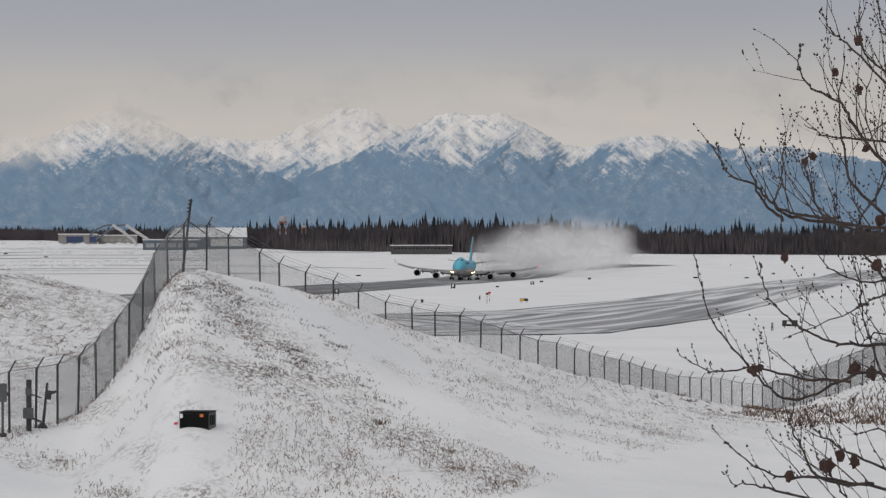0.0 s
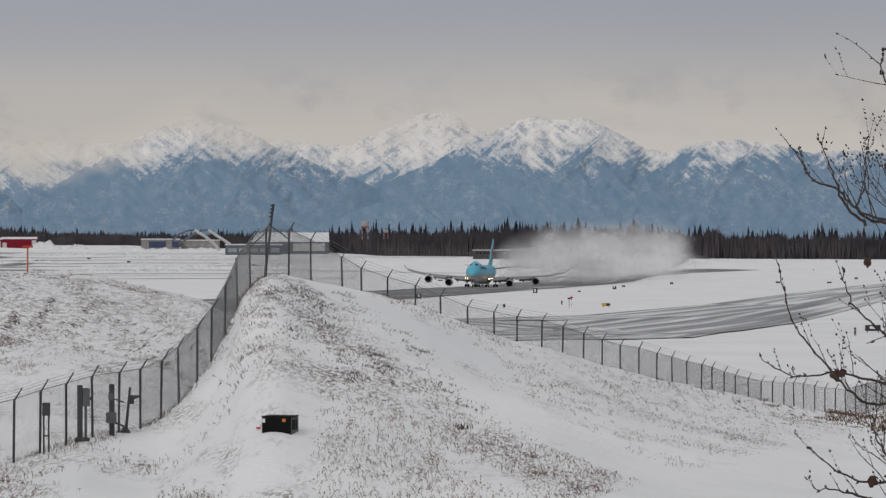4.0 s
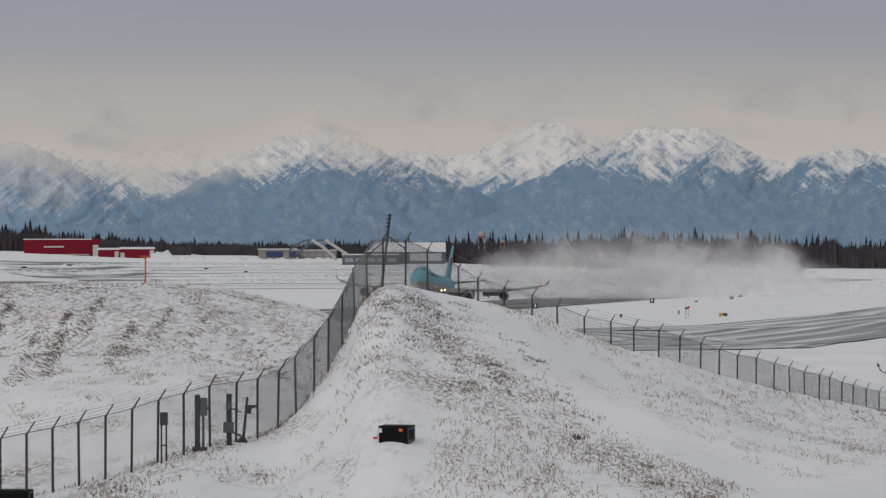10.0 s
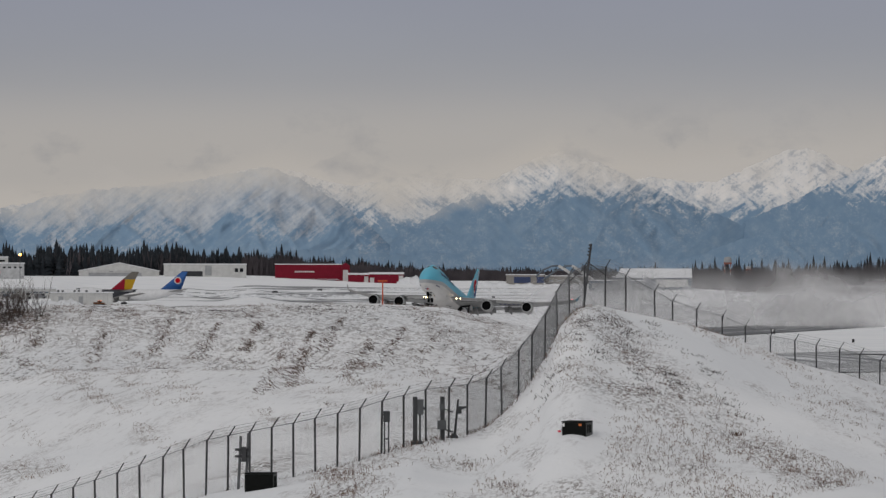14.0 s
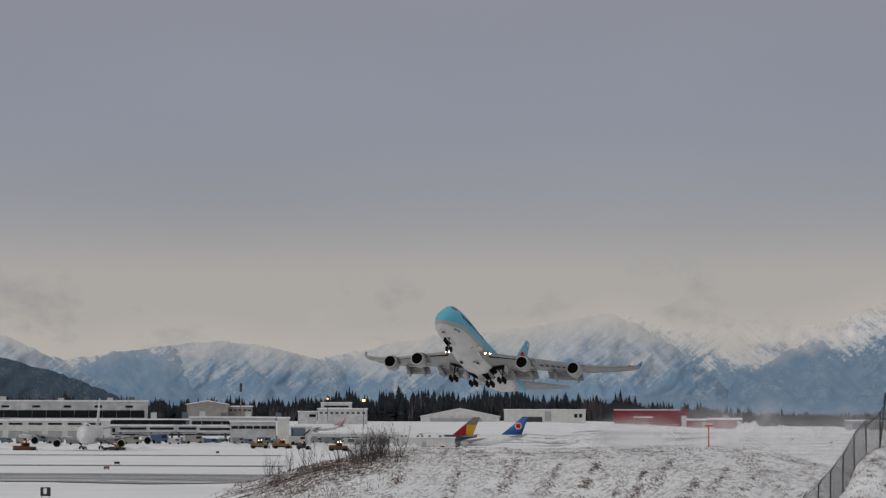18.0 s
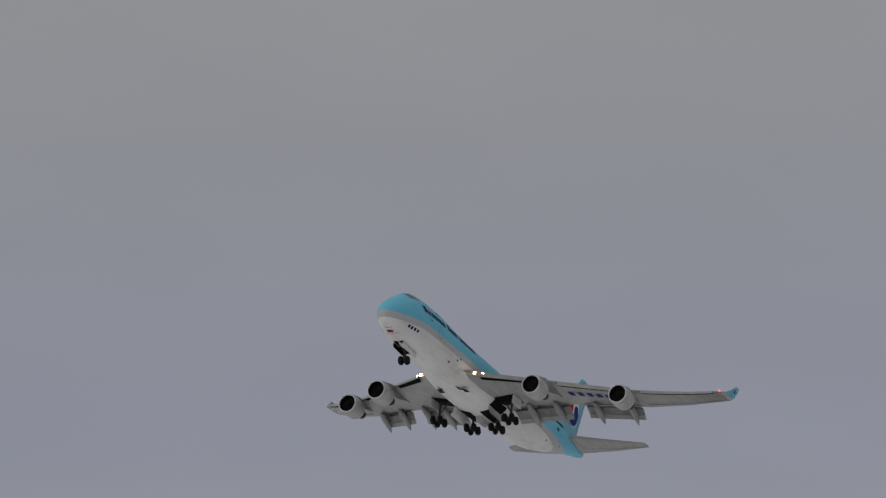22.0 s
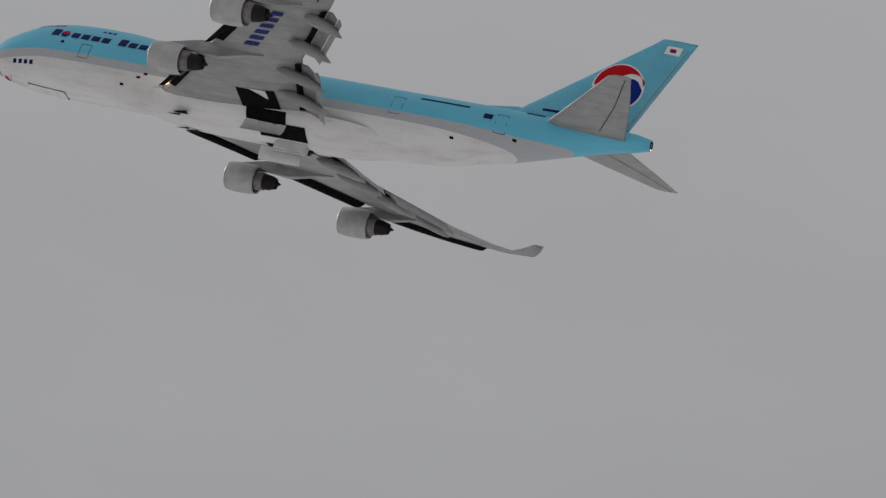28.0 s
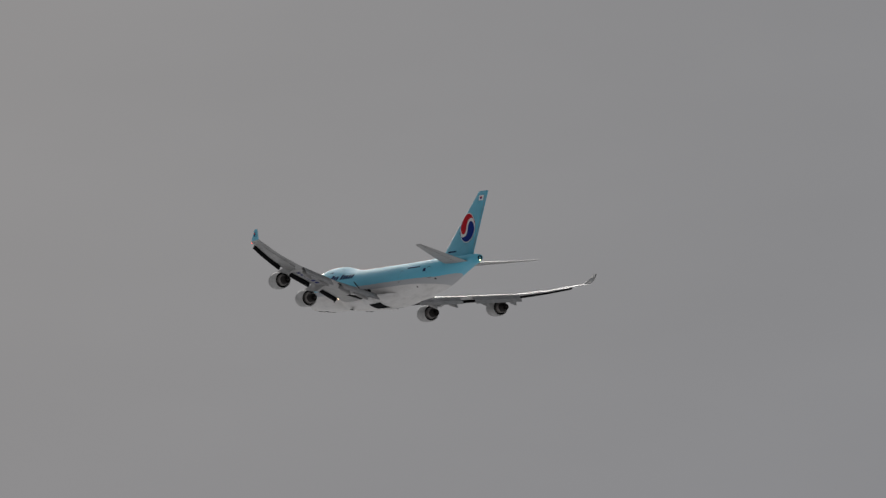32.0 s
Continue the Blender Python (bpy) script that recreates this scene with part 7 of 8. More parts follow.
def cab_post(c):
    part("post", box(-0.09, -0.09, -0.3, 0.09, 0.09, 1.72, 0.01), STEEL_POST, c, "dark square post")
    part("box", box(-0.2, -0.22, 0.42, 0.16, -0.06, 0.78, 0.015), GALV, c, "grey junction box")
    part("arm", tube((0.0, 0, 1.25), (0.42, 0, 1.1), 0.025, 0.025, 6), STEEL_POST, c)
    part("low_arm", tube((0.1, 0, 0.42), (0.42, 0, 0.3), 0.035, 0.035, 6), STEEL_POST, c)
    part("cap", box(-0.12, -0.12, 1.2, 0.06, -0.05, 1.42), GALV, c)


def cab_camera(c):
    part("pole", tube((-0.08, 0, -0.3), (0.1, 0, 1.55), 0.055, 0.04, 8), STEEL_POST, c, "leaning dark pole")
    part("camera_box", box(0.02, -0.12, 0.98, 0.24, 0.12, 1.28, 0.02), STEEL_POST, c, "dark lamp housing")
    part("hood", tube((0.2, 0, 1.2), (0.48, 0, 1.26), 0.07, 0.03, 8), STEEL_POST, c)
    part("base", lathe([(-0.2, 0.2), (0.05, 0.18), (0.2, 0.07)], 10, "Z", (-0.07, 0, 0), False, True), STEEL_POST, c)


def cab_twin(c):
    for x, z in ((-0.16, 1.95), (0.12, 2.05)):
        part("pole", tube((x - 0.03, 0, -0.4), (x + 0.08, 0, z), 0.055, 0.05, 8), GALV, c, "leaning steel pole")
    for z in (1.15, 1.4):
        part("bracket", box(-0.3, -0.07, z, 0.3, 0.05, z + 0.09, 0.01), STEEL_POST, c)
    part("box", box(-0.06, -0.16, 1.0, 0.12, 0.0, 1.55, 0.01), STEEL_POST, c)


cabinet(-845, 0.8, "dark steel box on twin legs beside the fence", cab_small)
cabinet(-780, 0.7, "dark timber post with a grey meter box beside the fence", cab_tall)
cabinet(-730, 0.7, "dark square post with a grey junction box beside the fence", cab_post)
cabinet(-703, 0.7, "leaning dark pole with a lamp housing beside the fence", cab_camera)
cabinet(-1146, 1.2, "pair of leaning steel poles with brackets beside the fence", cab_twin)


# ---- dry grass and shrubs ----
STRAW = Mat("dry_straw_stalks", (0.2, 0.15, 0.11), 0.9)
STRAW.colour(STRAW.ramp(STRAW.noise(0.5, 4), (0.3, (0.085, 0.056, 0.044)), (0.7, (0.24, 0.155, 0.11))))
RUST = Mat("rust_brown_grass", (0.2, 0.1, 0.05), 0.9)
RUST.colour(RUST.ramp(RUST.noise(0.7, 4), (0.3, (0.06, 0.036, 0.026)), (0.7, (0.17, 0.10, 0.065))))
TWIG = Mat("dark_twigs", (0.05, 0.04, 0.037), 0.9)
TWIG.colour(TWIG.ramp(TWIG.noise(1.5, 4), (0.3, (0.028, 0.022, 0.021)), (0.7, (0.075, 0.055, 0.048))))


def grow_grass():
    rg = random.Random(21)
    v, f = [], []

    def blade(p, h, w, lean, a):
        b = len(v)
        dx, dy = math.cos(a) * lean, math.sin(a) * lean
        v.extend(((p[0] - w, p[1], p[2] - 0.03), (p[0] + w, p[1], p[2] - 0.03), (p[0] + dx * 0.5 + w * 0.7, p[1] + dy * 0.5, p[2] + h * 0.6), (p[0] + dx, p[1] + dy, p[2] + h), (p[0] + dx * 0.5 - w * 0.7, p[1] + dy * 0.5, p[2] + h * 0.6)))
        f.append((b, b + 1, b + 2, b + 3, b + 4))
        return p[0] + dx, p[1] + dy, p[2] + h

    def head(p, r):
        b = len(v)
        v.extend(((p[0] - r, p[1], p[2]), (p[0], p[1] - r, p[2] - r * 0.6), (p[0] + r, p[1], p[2]), (p[0], p[1] + r, p[2] + r * 1.3)))
        f.extend(((b, b + 1, b + 2, b + 3),))

    g0, g1 = hit(-430, -88), hit(-105, -345)
    gway = Vector((g1.x - g0.x, g1.y - g0.y)).normalized()

    def beside(x, y):
        """How far a place lies beside the drift of litter, clean side positive."""
        return (y - g0.y) * gway.x - (x - g0.x) * gway.y + 1.4 * noise.noise((x * 0.25, y * 0.25, 4.0))

    def weed(u, d):
        """A single upright stalk with side sprigs and a seed head."""
        a = u / K
        x, y = d * math.sin(a), d * math.cos(a)
        z = floor_at(x, y)
        h = rg.uniform(0.06, 0.21)
        lean = rg.gauss(0, 0.05)
        w = rg.uniform(0.003, 0.0055)
        t = blade((x, y, z), h, w, lean, 0.0)
        for _ in range(rg.randint(1, 3)):
            k = rg.uniform(0.4, 0.9)
            q = (x + lean * k * 0.6, y, z + h * k)
            e = blade(q, h * rg.uniform(0.15, 0.35), w * 0.8, rg.uniform(-0.08, 0.08), rg.random())
            head(e, rg.uniform(0.008, 0.016))
        head(t, rg.uniform(0.010, 0.022))

    def tuft(u, d, big, tall=1.0):
        a = u / K
        x, y = d * math.sin(a), d * math.cos(a)
        z = floor_at(x, y)
        for _ in range(rg.randint(1, 4) if not big else 8):
            q = (x + rg.gauss(0, 0.14 if not big else 0.28), y + rg.gauss(0, 0.1 if not big else 0.25), z)
            h = rg.uniform(0.03, 0.13) if not big else rg.uniform(0.06, 0.18)
            t = blade(q, h * tall, rg.uniform(0.004, 0.010) * tall * tall, rg.uniform(0.03, 0.2), rg.random() * math.tau)
            if rg.random() < 0.45:
                head(t, rg.uniform(0.010, 0.026))

    made = 0
    while made < 6200:
        u = rg.uniform(-1000, 900)
        df = steps(u, LINE_D)
        d = rg.uniform(86, df + 2) if int(made) % 3 else rg.uniform(86, 116)
        a = u / K
        x, y = d * math.sin(a), d * math.cos(a)
        patch = noise.noise((x * 0.30 + d * 0.05, y * 0.09, 7.0)) + 0.7 * noise.noise((x * 0.9, y * 0.5, 2.0))
        need = 0.10 if u > -330 else 0.2
        if u < -500 and d < df - 3:
            need += 0.35
        if d < 118:
            need -= 0.32
        if d < 118 and rg.random() < 0.55:
            continue
        if -520 < u < -370 and 94 < d < 118:
            continue
        if floor_at(x, y) - 20 - 0.262 * x + 0.0781 * y < 0.1:
            made += 0.02
            continue
        off = beside(x, y)
        if 2.6 < off < 7.4 and rg.random() < 0.9:
            continue
        if abs(off) < 2.0:
            need -= 0.3 if d > 112 else -0.1
        if rg.random() > smooth((patch - need + 0.42) / 0.75):
            continue
        if d < 125 and rg.random() < 0.5:
            weed(u, d)
        else:
            tuft(u, d, patch > 0.45 and rg.random() < 0.10)
        made += 1
    made = 0
    while made < 5000:
        u = rg.uniform(-2200, -560)
        d = rg.uniform(150, 240)
        a = u / K
        x, y = d * math.sin(a), d * math.cos(a)
        # streaks that run slantwise down the face
        patch = noise.noise((u * 0.02 + d * 0.09, d * 0.03, 17.0)) + 0.7 * noise.noise((x * 0.7, y * 0.35, 12.0))
        need = 0.2 + (0.25 if d < 190 else 0.0)
        if rg.random() > smooth((patch - need + 0.3) / 0.6):
            continue
        tuft(u, d, rg.random() < 0.2, 1.0)
        made += 1
    me = bpy.data.meshes.new("dry_grass")
    me.from_pydata(v, [], f)
    me.materials.append(STRAW.m)
    tagged(new("dry_grass", me), "dry brown grass stalks poking through the snow", "grass", kind="stuff")

    # thicker brown clumps
    v.clear()
    f.clear()
    spots = [(73, -203), (95, -208), (205, -235), (265, -243), (415, -290), (430, -300), (515, -322), (330, -262), (-120, -340)]
    for u, e in spots:
        p = hit(u, e, 90, 250)
        for _ in range(46):
            q = (p.x + rg.gauss(0, 0.3), p.y + rg.gauss(0, 0.3), p.z)
            blade(q, rg.uniform(0.05, 0.2), 0.018, rg.uniform(0.04, 0.3), rg.random() * math.tau)
    # dead growth along the fence's foot
    for _ in range(1000):
        u = rg.uniform(-690, -465) if rg.random() < 0.75 else rg.uniform(-1300, -690)
        if noise.noise((u * 0.09, 3.0, 1.0)) < -0.1:
            continue
        p = line_place(u)
        x, y = p.x + rg.gauss(0, 0.25), p.y + rg.gauss(0.3, 0.5)
        blade((x, y, floor_at(x, y)), rg.uniform(0.04, 0.22), rg.uniform(0.005, 0.011), rg.uniform(0.03, 0.2), rg.random() * math.tau)
    # brown streaks that run down the mound's face
    for u0, e0, e1, n in ((-1007, -118, -215, 190), (-891, -130, -200, 110), (-1108, -96, -170, 170), (-1190, -100, -165, 90), (-950, -90, -150, 80), (-1280, -90, -160, 90), (-830, -110, -180, 70), (-1060, -150, -235, 90), (-1400, -100, -170, 90), (-760, -120, -170, 60), (-1530, -110, -180, 90)):
        for _ in range(int(n * 3.0)):
            k = rg.random() * 1.15
            if noise.noise((k * 3.5, u0 * 0.37, 2.0)) + 0.35 * noise.noise((k * 11, u0 * 0.11, 5.0)) < rg.uniform(-0.35, 0.25):
                continue
            p = hit(u0 - 40 * k + 9 * noise.noise((k * 5, u0, 1.0)) + rg.gauss(0, 4 + 8 * k), e0 + (e1 - e0) * k, 160, 250)
            blade((p.x, p.y, p.z), rg.uniform(0.03, 0.17), rg.uniform(0.014, 0.034), rg.uniform(0.1, 0.5), rg.gauss(3.9, 0.5))
    for _ in range(2600):
        u = rg.uniform(530, 1100)
        d = steps(u, LINE_D) - rg.uniform(6, 22)
        a = u / K
        x, y = d * math.sin(a), d * math.cos(a)
        blade((x, y, floor_at(x, y)), rg.uniform(0.1, 0.4), 0.025, rg.uniform(0.05, 0.4), rg.random() * math.tau)
    for _ in range(1500):
        u = rg.gauss(-1720, 120)
        d = rg.uniform(208, 240)
        a = u / K
        x, y = d * math.sin(a), d * math.cos(a)
        blade((x, y, floor_at(x, y)), rg.uniform(0.08, 0.32), 0.02, rg.uniform(0.05, 0.3), rg.random() * math.tau)
    me = bpy.data.meshes.new("brown_undergrowth")
    me.from_pydata(v, [], f)
    me.materials.append(RUST.m)
    tagged(new("brown_undergrowth", me), "rust-brown tufts of undergrowth beside the fence", "grass", kind="stuff")

    # dark dead weeds in broken lines down from the mound's crest
    v.clear()
    f.clear()
    for u0, e0, u1, e1, n in ((-372, -100, -345, -178, 34), (-436, -84, -475, -158, 22), (-320, -92, -296, -150, 14), (-290, -196, -222, -250, 26), (-400, -92, -405, -190, 16), (-350, -180, -290, -262, 20), (-250, -160, -170, -215, 14), (-480, -170, -520, -260, 14), (-200, -230, -110, -300, 12)):
        for _ in range(n):
            k = rg.random()
            p = hit(u0 + (u1 - u0) * k + rg.gauss(0, 9), e0 + (e1 - e0) * k + rg.gauss(0, 4), 90, 250)
            slant, wide = rg.gauss(0.4, 0.3), rg.uniform(0.12, 0.34)
            for _ in range(rg.randint(5, 15)):
                o = rg.gauss(0, wide)
                x, y = p.x + o, p.y + slant * o + rg.gauss(0, 0.12)
                blade((x, y, floor_at(x, y)), rg.uniform(0.03, 0.15), rg.uniform(0.006, 0.014), rg.uniform(0.05, 0.28), rg.random() * math.tau)
    me = bpy.data.meshes.new("dead_weeds")
    me.from_pydata(v, [], f)
    me.materials.append(plain("dark_dead_weeds", (0.07, 0.055, 0.048), 0.9, 0, 0.4, 0.8, 0.1))
    tagged(new("dead_weeds", me), "dark dead weeds lying in broken lines on the snow", "weeds", kind="stuff")


grow_grass()


def shrub(u, d, h, stems, seed, label="leafless shrub with thin dark stems on the snowy mound"):
    r = random.Random(seed)
    a = u / K
    x, y = d * math.sin(a), d * math.cos(a)
    sh = thing("bare_shrub", label, "shrub", Matrix.Translation((x, y, floor_at(x, y) - 0.05)), "bare shrubs on the mound")
    for _ in range(stems):
        bm = bmesh.new()
        p = Vector((r.gauss(0, 0.12), r.gauss(0, 0.12), 0))
        w = Vector((r.gauss(0, 0.28), r.gauss(0, 0.28), 1)).normalized()
        rad = r.uniform(0.012, 0.026)
        ln = h * r.uniform(0.6, 1.05)
        for k in range(4):
            q = p + w * ln / 4
            add_tube(bm, p, q, rad, rad * 0.75, 4, False)
            if k:
                for _ in range(2):
                    s = (w + Vector((r.gauss(0, 0.5), r.gauss(0, 0.5), 0.2))).normalized()
                    add_tube(bm, q, q + s * ln * 0.22, rad * 0.5, rad * 0.25, 3, False)
            rad *= 0.75
            p = q
            w = (w + Vector((r.gauss(0, 0.13), r.gauss(0, 0.13), 0.05))).normalized()
        part("stem", bm, TWIG.m, sh)


for i in range(46):
    rr = random.Random(300 + i)
    shrub((rr.gauss(-1795, 16) if i % 6 == 0 else rr.gauss(-1605, 26)) if i < 42 else rr.uniform(-1760, -1650), rr.uniform(222, 238), rr.uniform(1.1, 3.0), rr.randint(5, 9), 400 + i)


def fallen_twigs():
    """Thin dark stems and stalks lying on the mound."""
    r = random.Random(77)
    bm = bmesh.new()
    for i in range(330):
        near = i < 150
        u = r.gauss(-1690, 75) if near else r.uniform(-2150, -1640)
        d = r.uniform(216, 234) if near else 232 - 30 * r.random() ** 1.6
        a = u / K
        x, y = d * math.sin(a), d * math.cos(a)
        h = radians(r.gauss(205, 22))
        ln = r.uniform(0.5, 1.6) if near else r.uniform(0.5, 2.6)
        pts = []
        for k in range(4):
            px, py = x + math.cos(h) * ln * k / 3, y + math.sin(h) * ln * k / 3
            pts.append(Vector((px, py, floor_at(px, py) + 0.015 + 0.05 * math.sin(k / 3 * math.pi))))
            h += r.gauss(0, 0.12)
        rad = r.uniform(0.012, 0.03)
        for k in range(3):
            add_tube(bm, pts[k], pts[k + 1], rad * (1 - 0.25 * k), rad * (0.75 - 0.25 * k), 3, False)
    made = 0
    while made < 2600:
        u, d = r.uniform(-1680, -620), 234 - 40 * r.random() ** 1.5
        a = u / K
        x, y = d * math.sin(a), d * math.cos(a)
        patch = noise.noise((u * 0.013 + d * 0.06, d * 0.03, 3.0)) + 0.6 * noise.noise((x * 0.5, y * 0.3, 8.0))
        if r.random() > smooth((patch + 0.25) / 0.7):
            continue
        h = radians(r.gauss(245, 34))
        bend = r.uniform(-0.5, 0.5)
        ln = r.uniform(0.06, 0.32)
        q = (x + math.cos(h) * ln, y + math.sin(h) * ln)
        m_ = (x + math.cos(h + bend) * ln * 0.5, y + math.sin(h + bend) * ln * 0.5)
        rad = r.uniform(0.006, 0.018)
        p0, p1, p2 = (Vector((e[0], e[1], floor_at(e[0], e[1]) + up)) for e, up in (((x, y), 0.01), (m_, 0.02), (q, r.uniform(0.0, 0.09))))
        add_tube(bm, p0, p1, rad, rad, 3, False)
        add_tube(bm, p1, p2, rad, rad * 0.5, 3, False)
        made += 1
    me = bpy.data.meshes.new("fallen_twigs")
    bm.to_mesh(me)
    bm.free()
    me.materials.append(TWIG.m)
    tagged(new("fallen_twigs", me), "thin dark twigs lying on the snowy mound", "twigs", kind="stuff")


fallen_twigs()


# ---- the bare tree at the right of the view ----
BUD = plain("withered_brown_leaf", (0.055, 0.025, 0.018), 0.8, 0, 0.3, 8)


def right_tree():
    """A tree set 100 m off and enlarged to fit the camera's view, its boughs reaching in from the right; bough places
    are bearings and heights in parts of K.
    """
    r = random.Random(77)
    D = 100.0
    base = Vector((D * math.sin(0.172), D * math.cos(0.172), 0))
    base.z = floor_at(base.x, base.y) - 0.15
    tree = thing("bare_tree", "leafless tree with thin dark budded twigs and a few withered leaves", "tree", Matrix.Translation(base))
    px = D / K
    left = spot(480, 0, D).x - base.x

    def local(u, v, d=D):
        return spot(u, v, d) - base

    bm = bmesh.new()
    pts = [Vector((0, 0, 0)), local(1040, -900), local(1020, -500), local(1030, -150), local(1000, 200), local(1010, 620)]
    rad = 0.2
    for p, q in zip(pts, pts[1:]):
        add_tube(bm, p, q, rad, rad * 0.8, 8, False)
        rad *= 0.8
    part("trunk", bm, TWIG.m, tree, "dark slender trunk")

    def bud(bm, p, w, s):
        """A small pointed bud lying along the twig."""
        o = w.orthogonal().normalized() * s * 0.5
        c = w.cross(o)
        ring = [bm.verts.new(p + w * s * 0.4 + e) for e in (o, c, -o, -c)]
        lo, hi = bm.verts.new(p), bm.verts.new(p + w * s * 1.5)
        for k in range(4):
            bm.faces.new((lo, ring[k], ring[(k + 1) % 4]))
            bm.faces.new((hi, ring[(k + 1) % 4], ring[k]))

    def twig(bm, rr, p, w, ln, rad, depth):
        n = max(3, int(ln / (16 * px)))
        for k in range(n):
            q = p + w * ln / n
            r0, r1 = rad * (1 - 0.7 * k / n), rad * (1 - 0.7 * (k + 1) / n)
            add_tube(bm, p, q, r0, r1, 4, False)
            if rr.random() < 0.75:
                bud(bm, q, (w + Vector((rr.gauss(0, 0.5), rr.gauss(0, 0.5), rr.gauss(0.1, 0.4)))).normalized(), rr.uniform(2.4, 4.2) * px)
            if depth and k and rr.random() < 0.40:
                s = (w * 0.8 + Vector((rr.gauss(0, 0.5), rr.gauss(0, 0.35), rr.gauss(0.35, 0.3)))).normalized()
                twig(bm, rr, q, s, ln * rr.uniform(0.3, 0.6), r1 * 0.8, depth - 1)
            p = q
            w = (w + Vector((rr.gauss(-0.02, 0.10), rr.gauss(0, 0.08), rr.gauss(0.07, 0.08)))).normalized()
        bud(bm, p, w, 4.2 * px)

    def limb(row, rad, seed, every):
        """A bough through the given places with twigs that rise from it."""
        rr = random.Random(seed)
        dd = D + rr.uniform(-5, 5)
        pts = [local(u, v, D + (dd - D) * k / (len(row) - 1)) for k, (u, v) in enumerate(row)]
        path = []
        for i in range(len(pts) - 1):
            p0, p1, p2, p3 = pts[max(i - 1, 0)], pts[i], pts[i + 1], pts[min(i + 2, len(pts) - 1)]
            for k in range(6):
                t = k / 6
                path.append(0.5 * ((2 * p1) + (p2 - p0) * t + (2 * p0 - 5 * p1 + 4 * p2 - p3) * t * t + (3 * p1 - p0 - 3 * p2 + p3) * t ** 3) + Vector((rr.gauss(0, 1.4), rr.gauss(0, 4), rr.gauss(0, 1.4))) * px)
        path.append(pts[-1])
        bm = bmesh.new()
        n = len(path) - 1
        gone = rr.uniform(0, every)
        for k in range(n):
            r0, r1 = rad * (1 - 0.78 * k / n), rad * (1 - 0.78 * (k + 1) / n)
            add_tube(bm, path[k], path[k + 1], r0, r1, 6, False)
            way = path[k + 1] - path[k]
            gone += way.length / px
            way.normalize()
            if gone > every * (1.25 - 0.55 * smooth((path[k].x - left) / (230 * px))):
                gone -= every * rr.uniform(0.7, 1.4)
                w = (way * rr.uniform(0.3, 0.9) + Vector((rr.gauss(-0.08, 0.3), rr.gauss(0, 0.3), rr.gauss(0.75, 0.4)))).normalized()
                twig(bm, rr, path[k + 1], w, rr.uniform(45, 140) * (0.4 + 0.6 * smooth((path[k].x - left) / (230 * px))) * px, max(r1 * 0.6, 1.1 * px), 2)
            if rr.random() < 0.6:
                bud(bm, path[k + 1], (way + Vector((0, 0, rr.gauss(0.3, 0.6)))).normalized(), rr.uniform(4, 7) * px)
        part("bough", bm, TWIG.m, tree, "thin dark budded bough")

    boughs = (((1020, -30), (820, 0), (643, 20), (590, 40), (555, 78), (507, 99), (493, 120), (468, 161)),
              ((600, 20), (562, 57), (541, 113), (517, 175)), ((700, 22), (590, 40), (597, 85), (600, 140)), ((1000, -60), (700, 10), (645, 92), (638, 123)),
              ((1015, 150), (850, 200), (722, 321), (687, 349), (666, 387)), ((1010, 240), (800, 270), (732, 335), (736, 383)),
              ((1000, 60), (800, 110), (722, 189), (701, 224), (652, 252), (625, 293), (633, 328)),
              ((1010, -40), (800, 20), (722, 85), (708, 140), (698, 210), (708, 307)), ((1000, 90), (800, 150), (680, 168), (638, 189)),
              ((1010, -330), (860, -290), (750, -248), (625, -297), (569, -269), (514, -207), (472, -151), (448, -54)),
              ((720, -265), (640, -260), (548, -240), (472, -248), (416, -214)), ((1010, -160), (860, -190), (750, -200), (680, -193), (625, -165), (576, -117), (560, -60)),
              ((1010, -560), (850, -470), (666, -436), (597, -432), (541, -408), (500, -373)), ((760, -446), (666, -436), (632, -380), (611, -332), (630, -290)),
              ((1000, -520), (800, -430), (701, -380), (652, -346), (640, -320)), ((900, -520), (611, -462), (555, -450), (507, -443)),
              ((1010, -240), (830, -150), (760, -60), (700, 0), (690, 60)), ((1010, -420), (860, -330), (780, -260), (740, -150), (735, -80)),
              ((1010, 330), (880, 330), (800, 400), (770, 450)), ((1010, -100), (860, -60), (760, -90), (690, -70), (640, -20)),
              ((1010, -620), (850, -560), (740, -500), (690, -440), (660, -400)), ((1010, 20), (850, 60), (770, 130), (745, 220), (760, 300)),
              ((1010, -180), (850, -120), (780, -110), (720, -140), (600, -190)), ((1010, 130), (830, 150), (760, 60), (735, 20)), ((1010, 60), (850, 0), (770, -40), (730, -30)), ((1010, 200), (860, 300), (780, 350), (765, 420)), ((1010, -300), (850, -210), (770, -180), (735, -200)), ((1010, -470), (850, -390), (770, -350), (730, -360)), ((1010, -20), (860, 90), (790, 230), (775, 330)), ((1010, 260), (880, 240), (790, 200), (745, 150)))
    for i, row in enumerate(boughs):
        limb(row, (3.7 if len(row) > 5 else 3.0) * px, 900 + i, 58)
    for i, (u, v, s) in enumerate(((639, 123, 9), (652, 132, 8), (732, 335, 11), (691, 280, 8), (548, -245, 12), (604, -47, 10), (725, -242, 16), (676, -412, 17), (725, -405, 13), (611, -432, 11), (733, 250, 10),
                                   (746, 146, 9), (560, -240, 9), (700, -395, 12), (755, -250, 15), (770, 20, 14), (765, -60, 12))):
        bm = bmesh.new()
        bmesh.ops.create_icosphere(bm, subdivisions=2, radius=s * 0.72 * px)
        o = local(u, v)
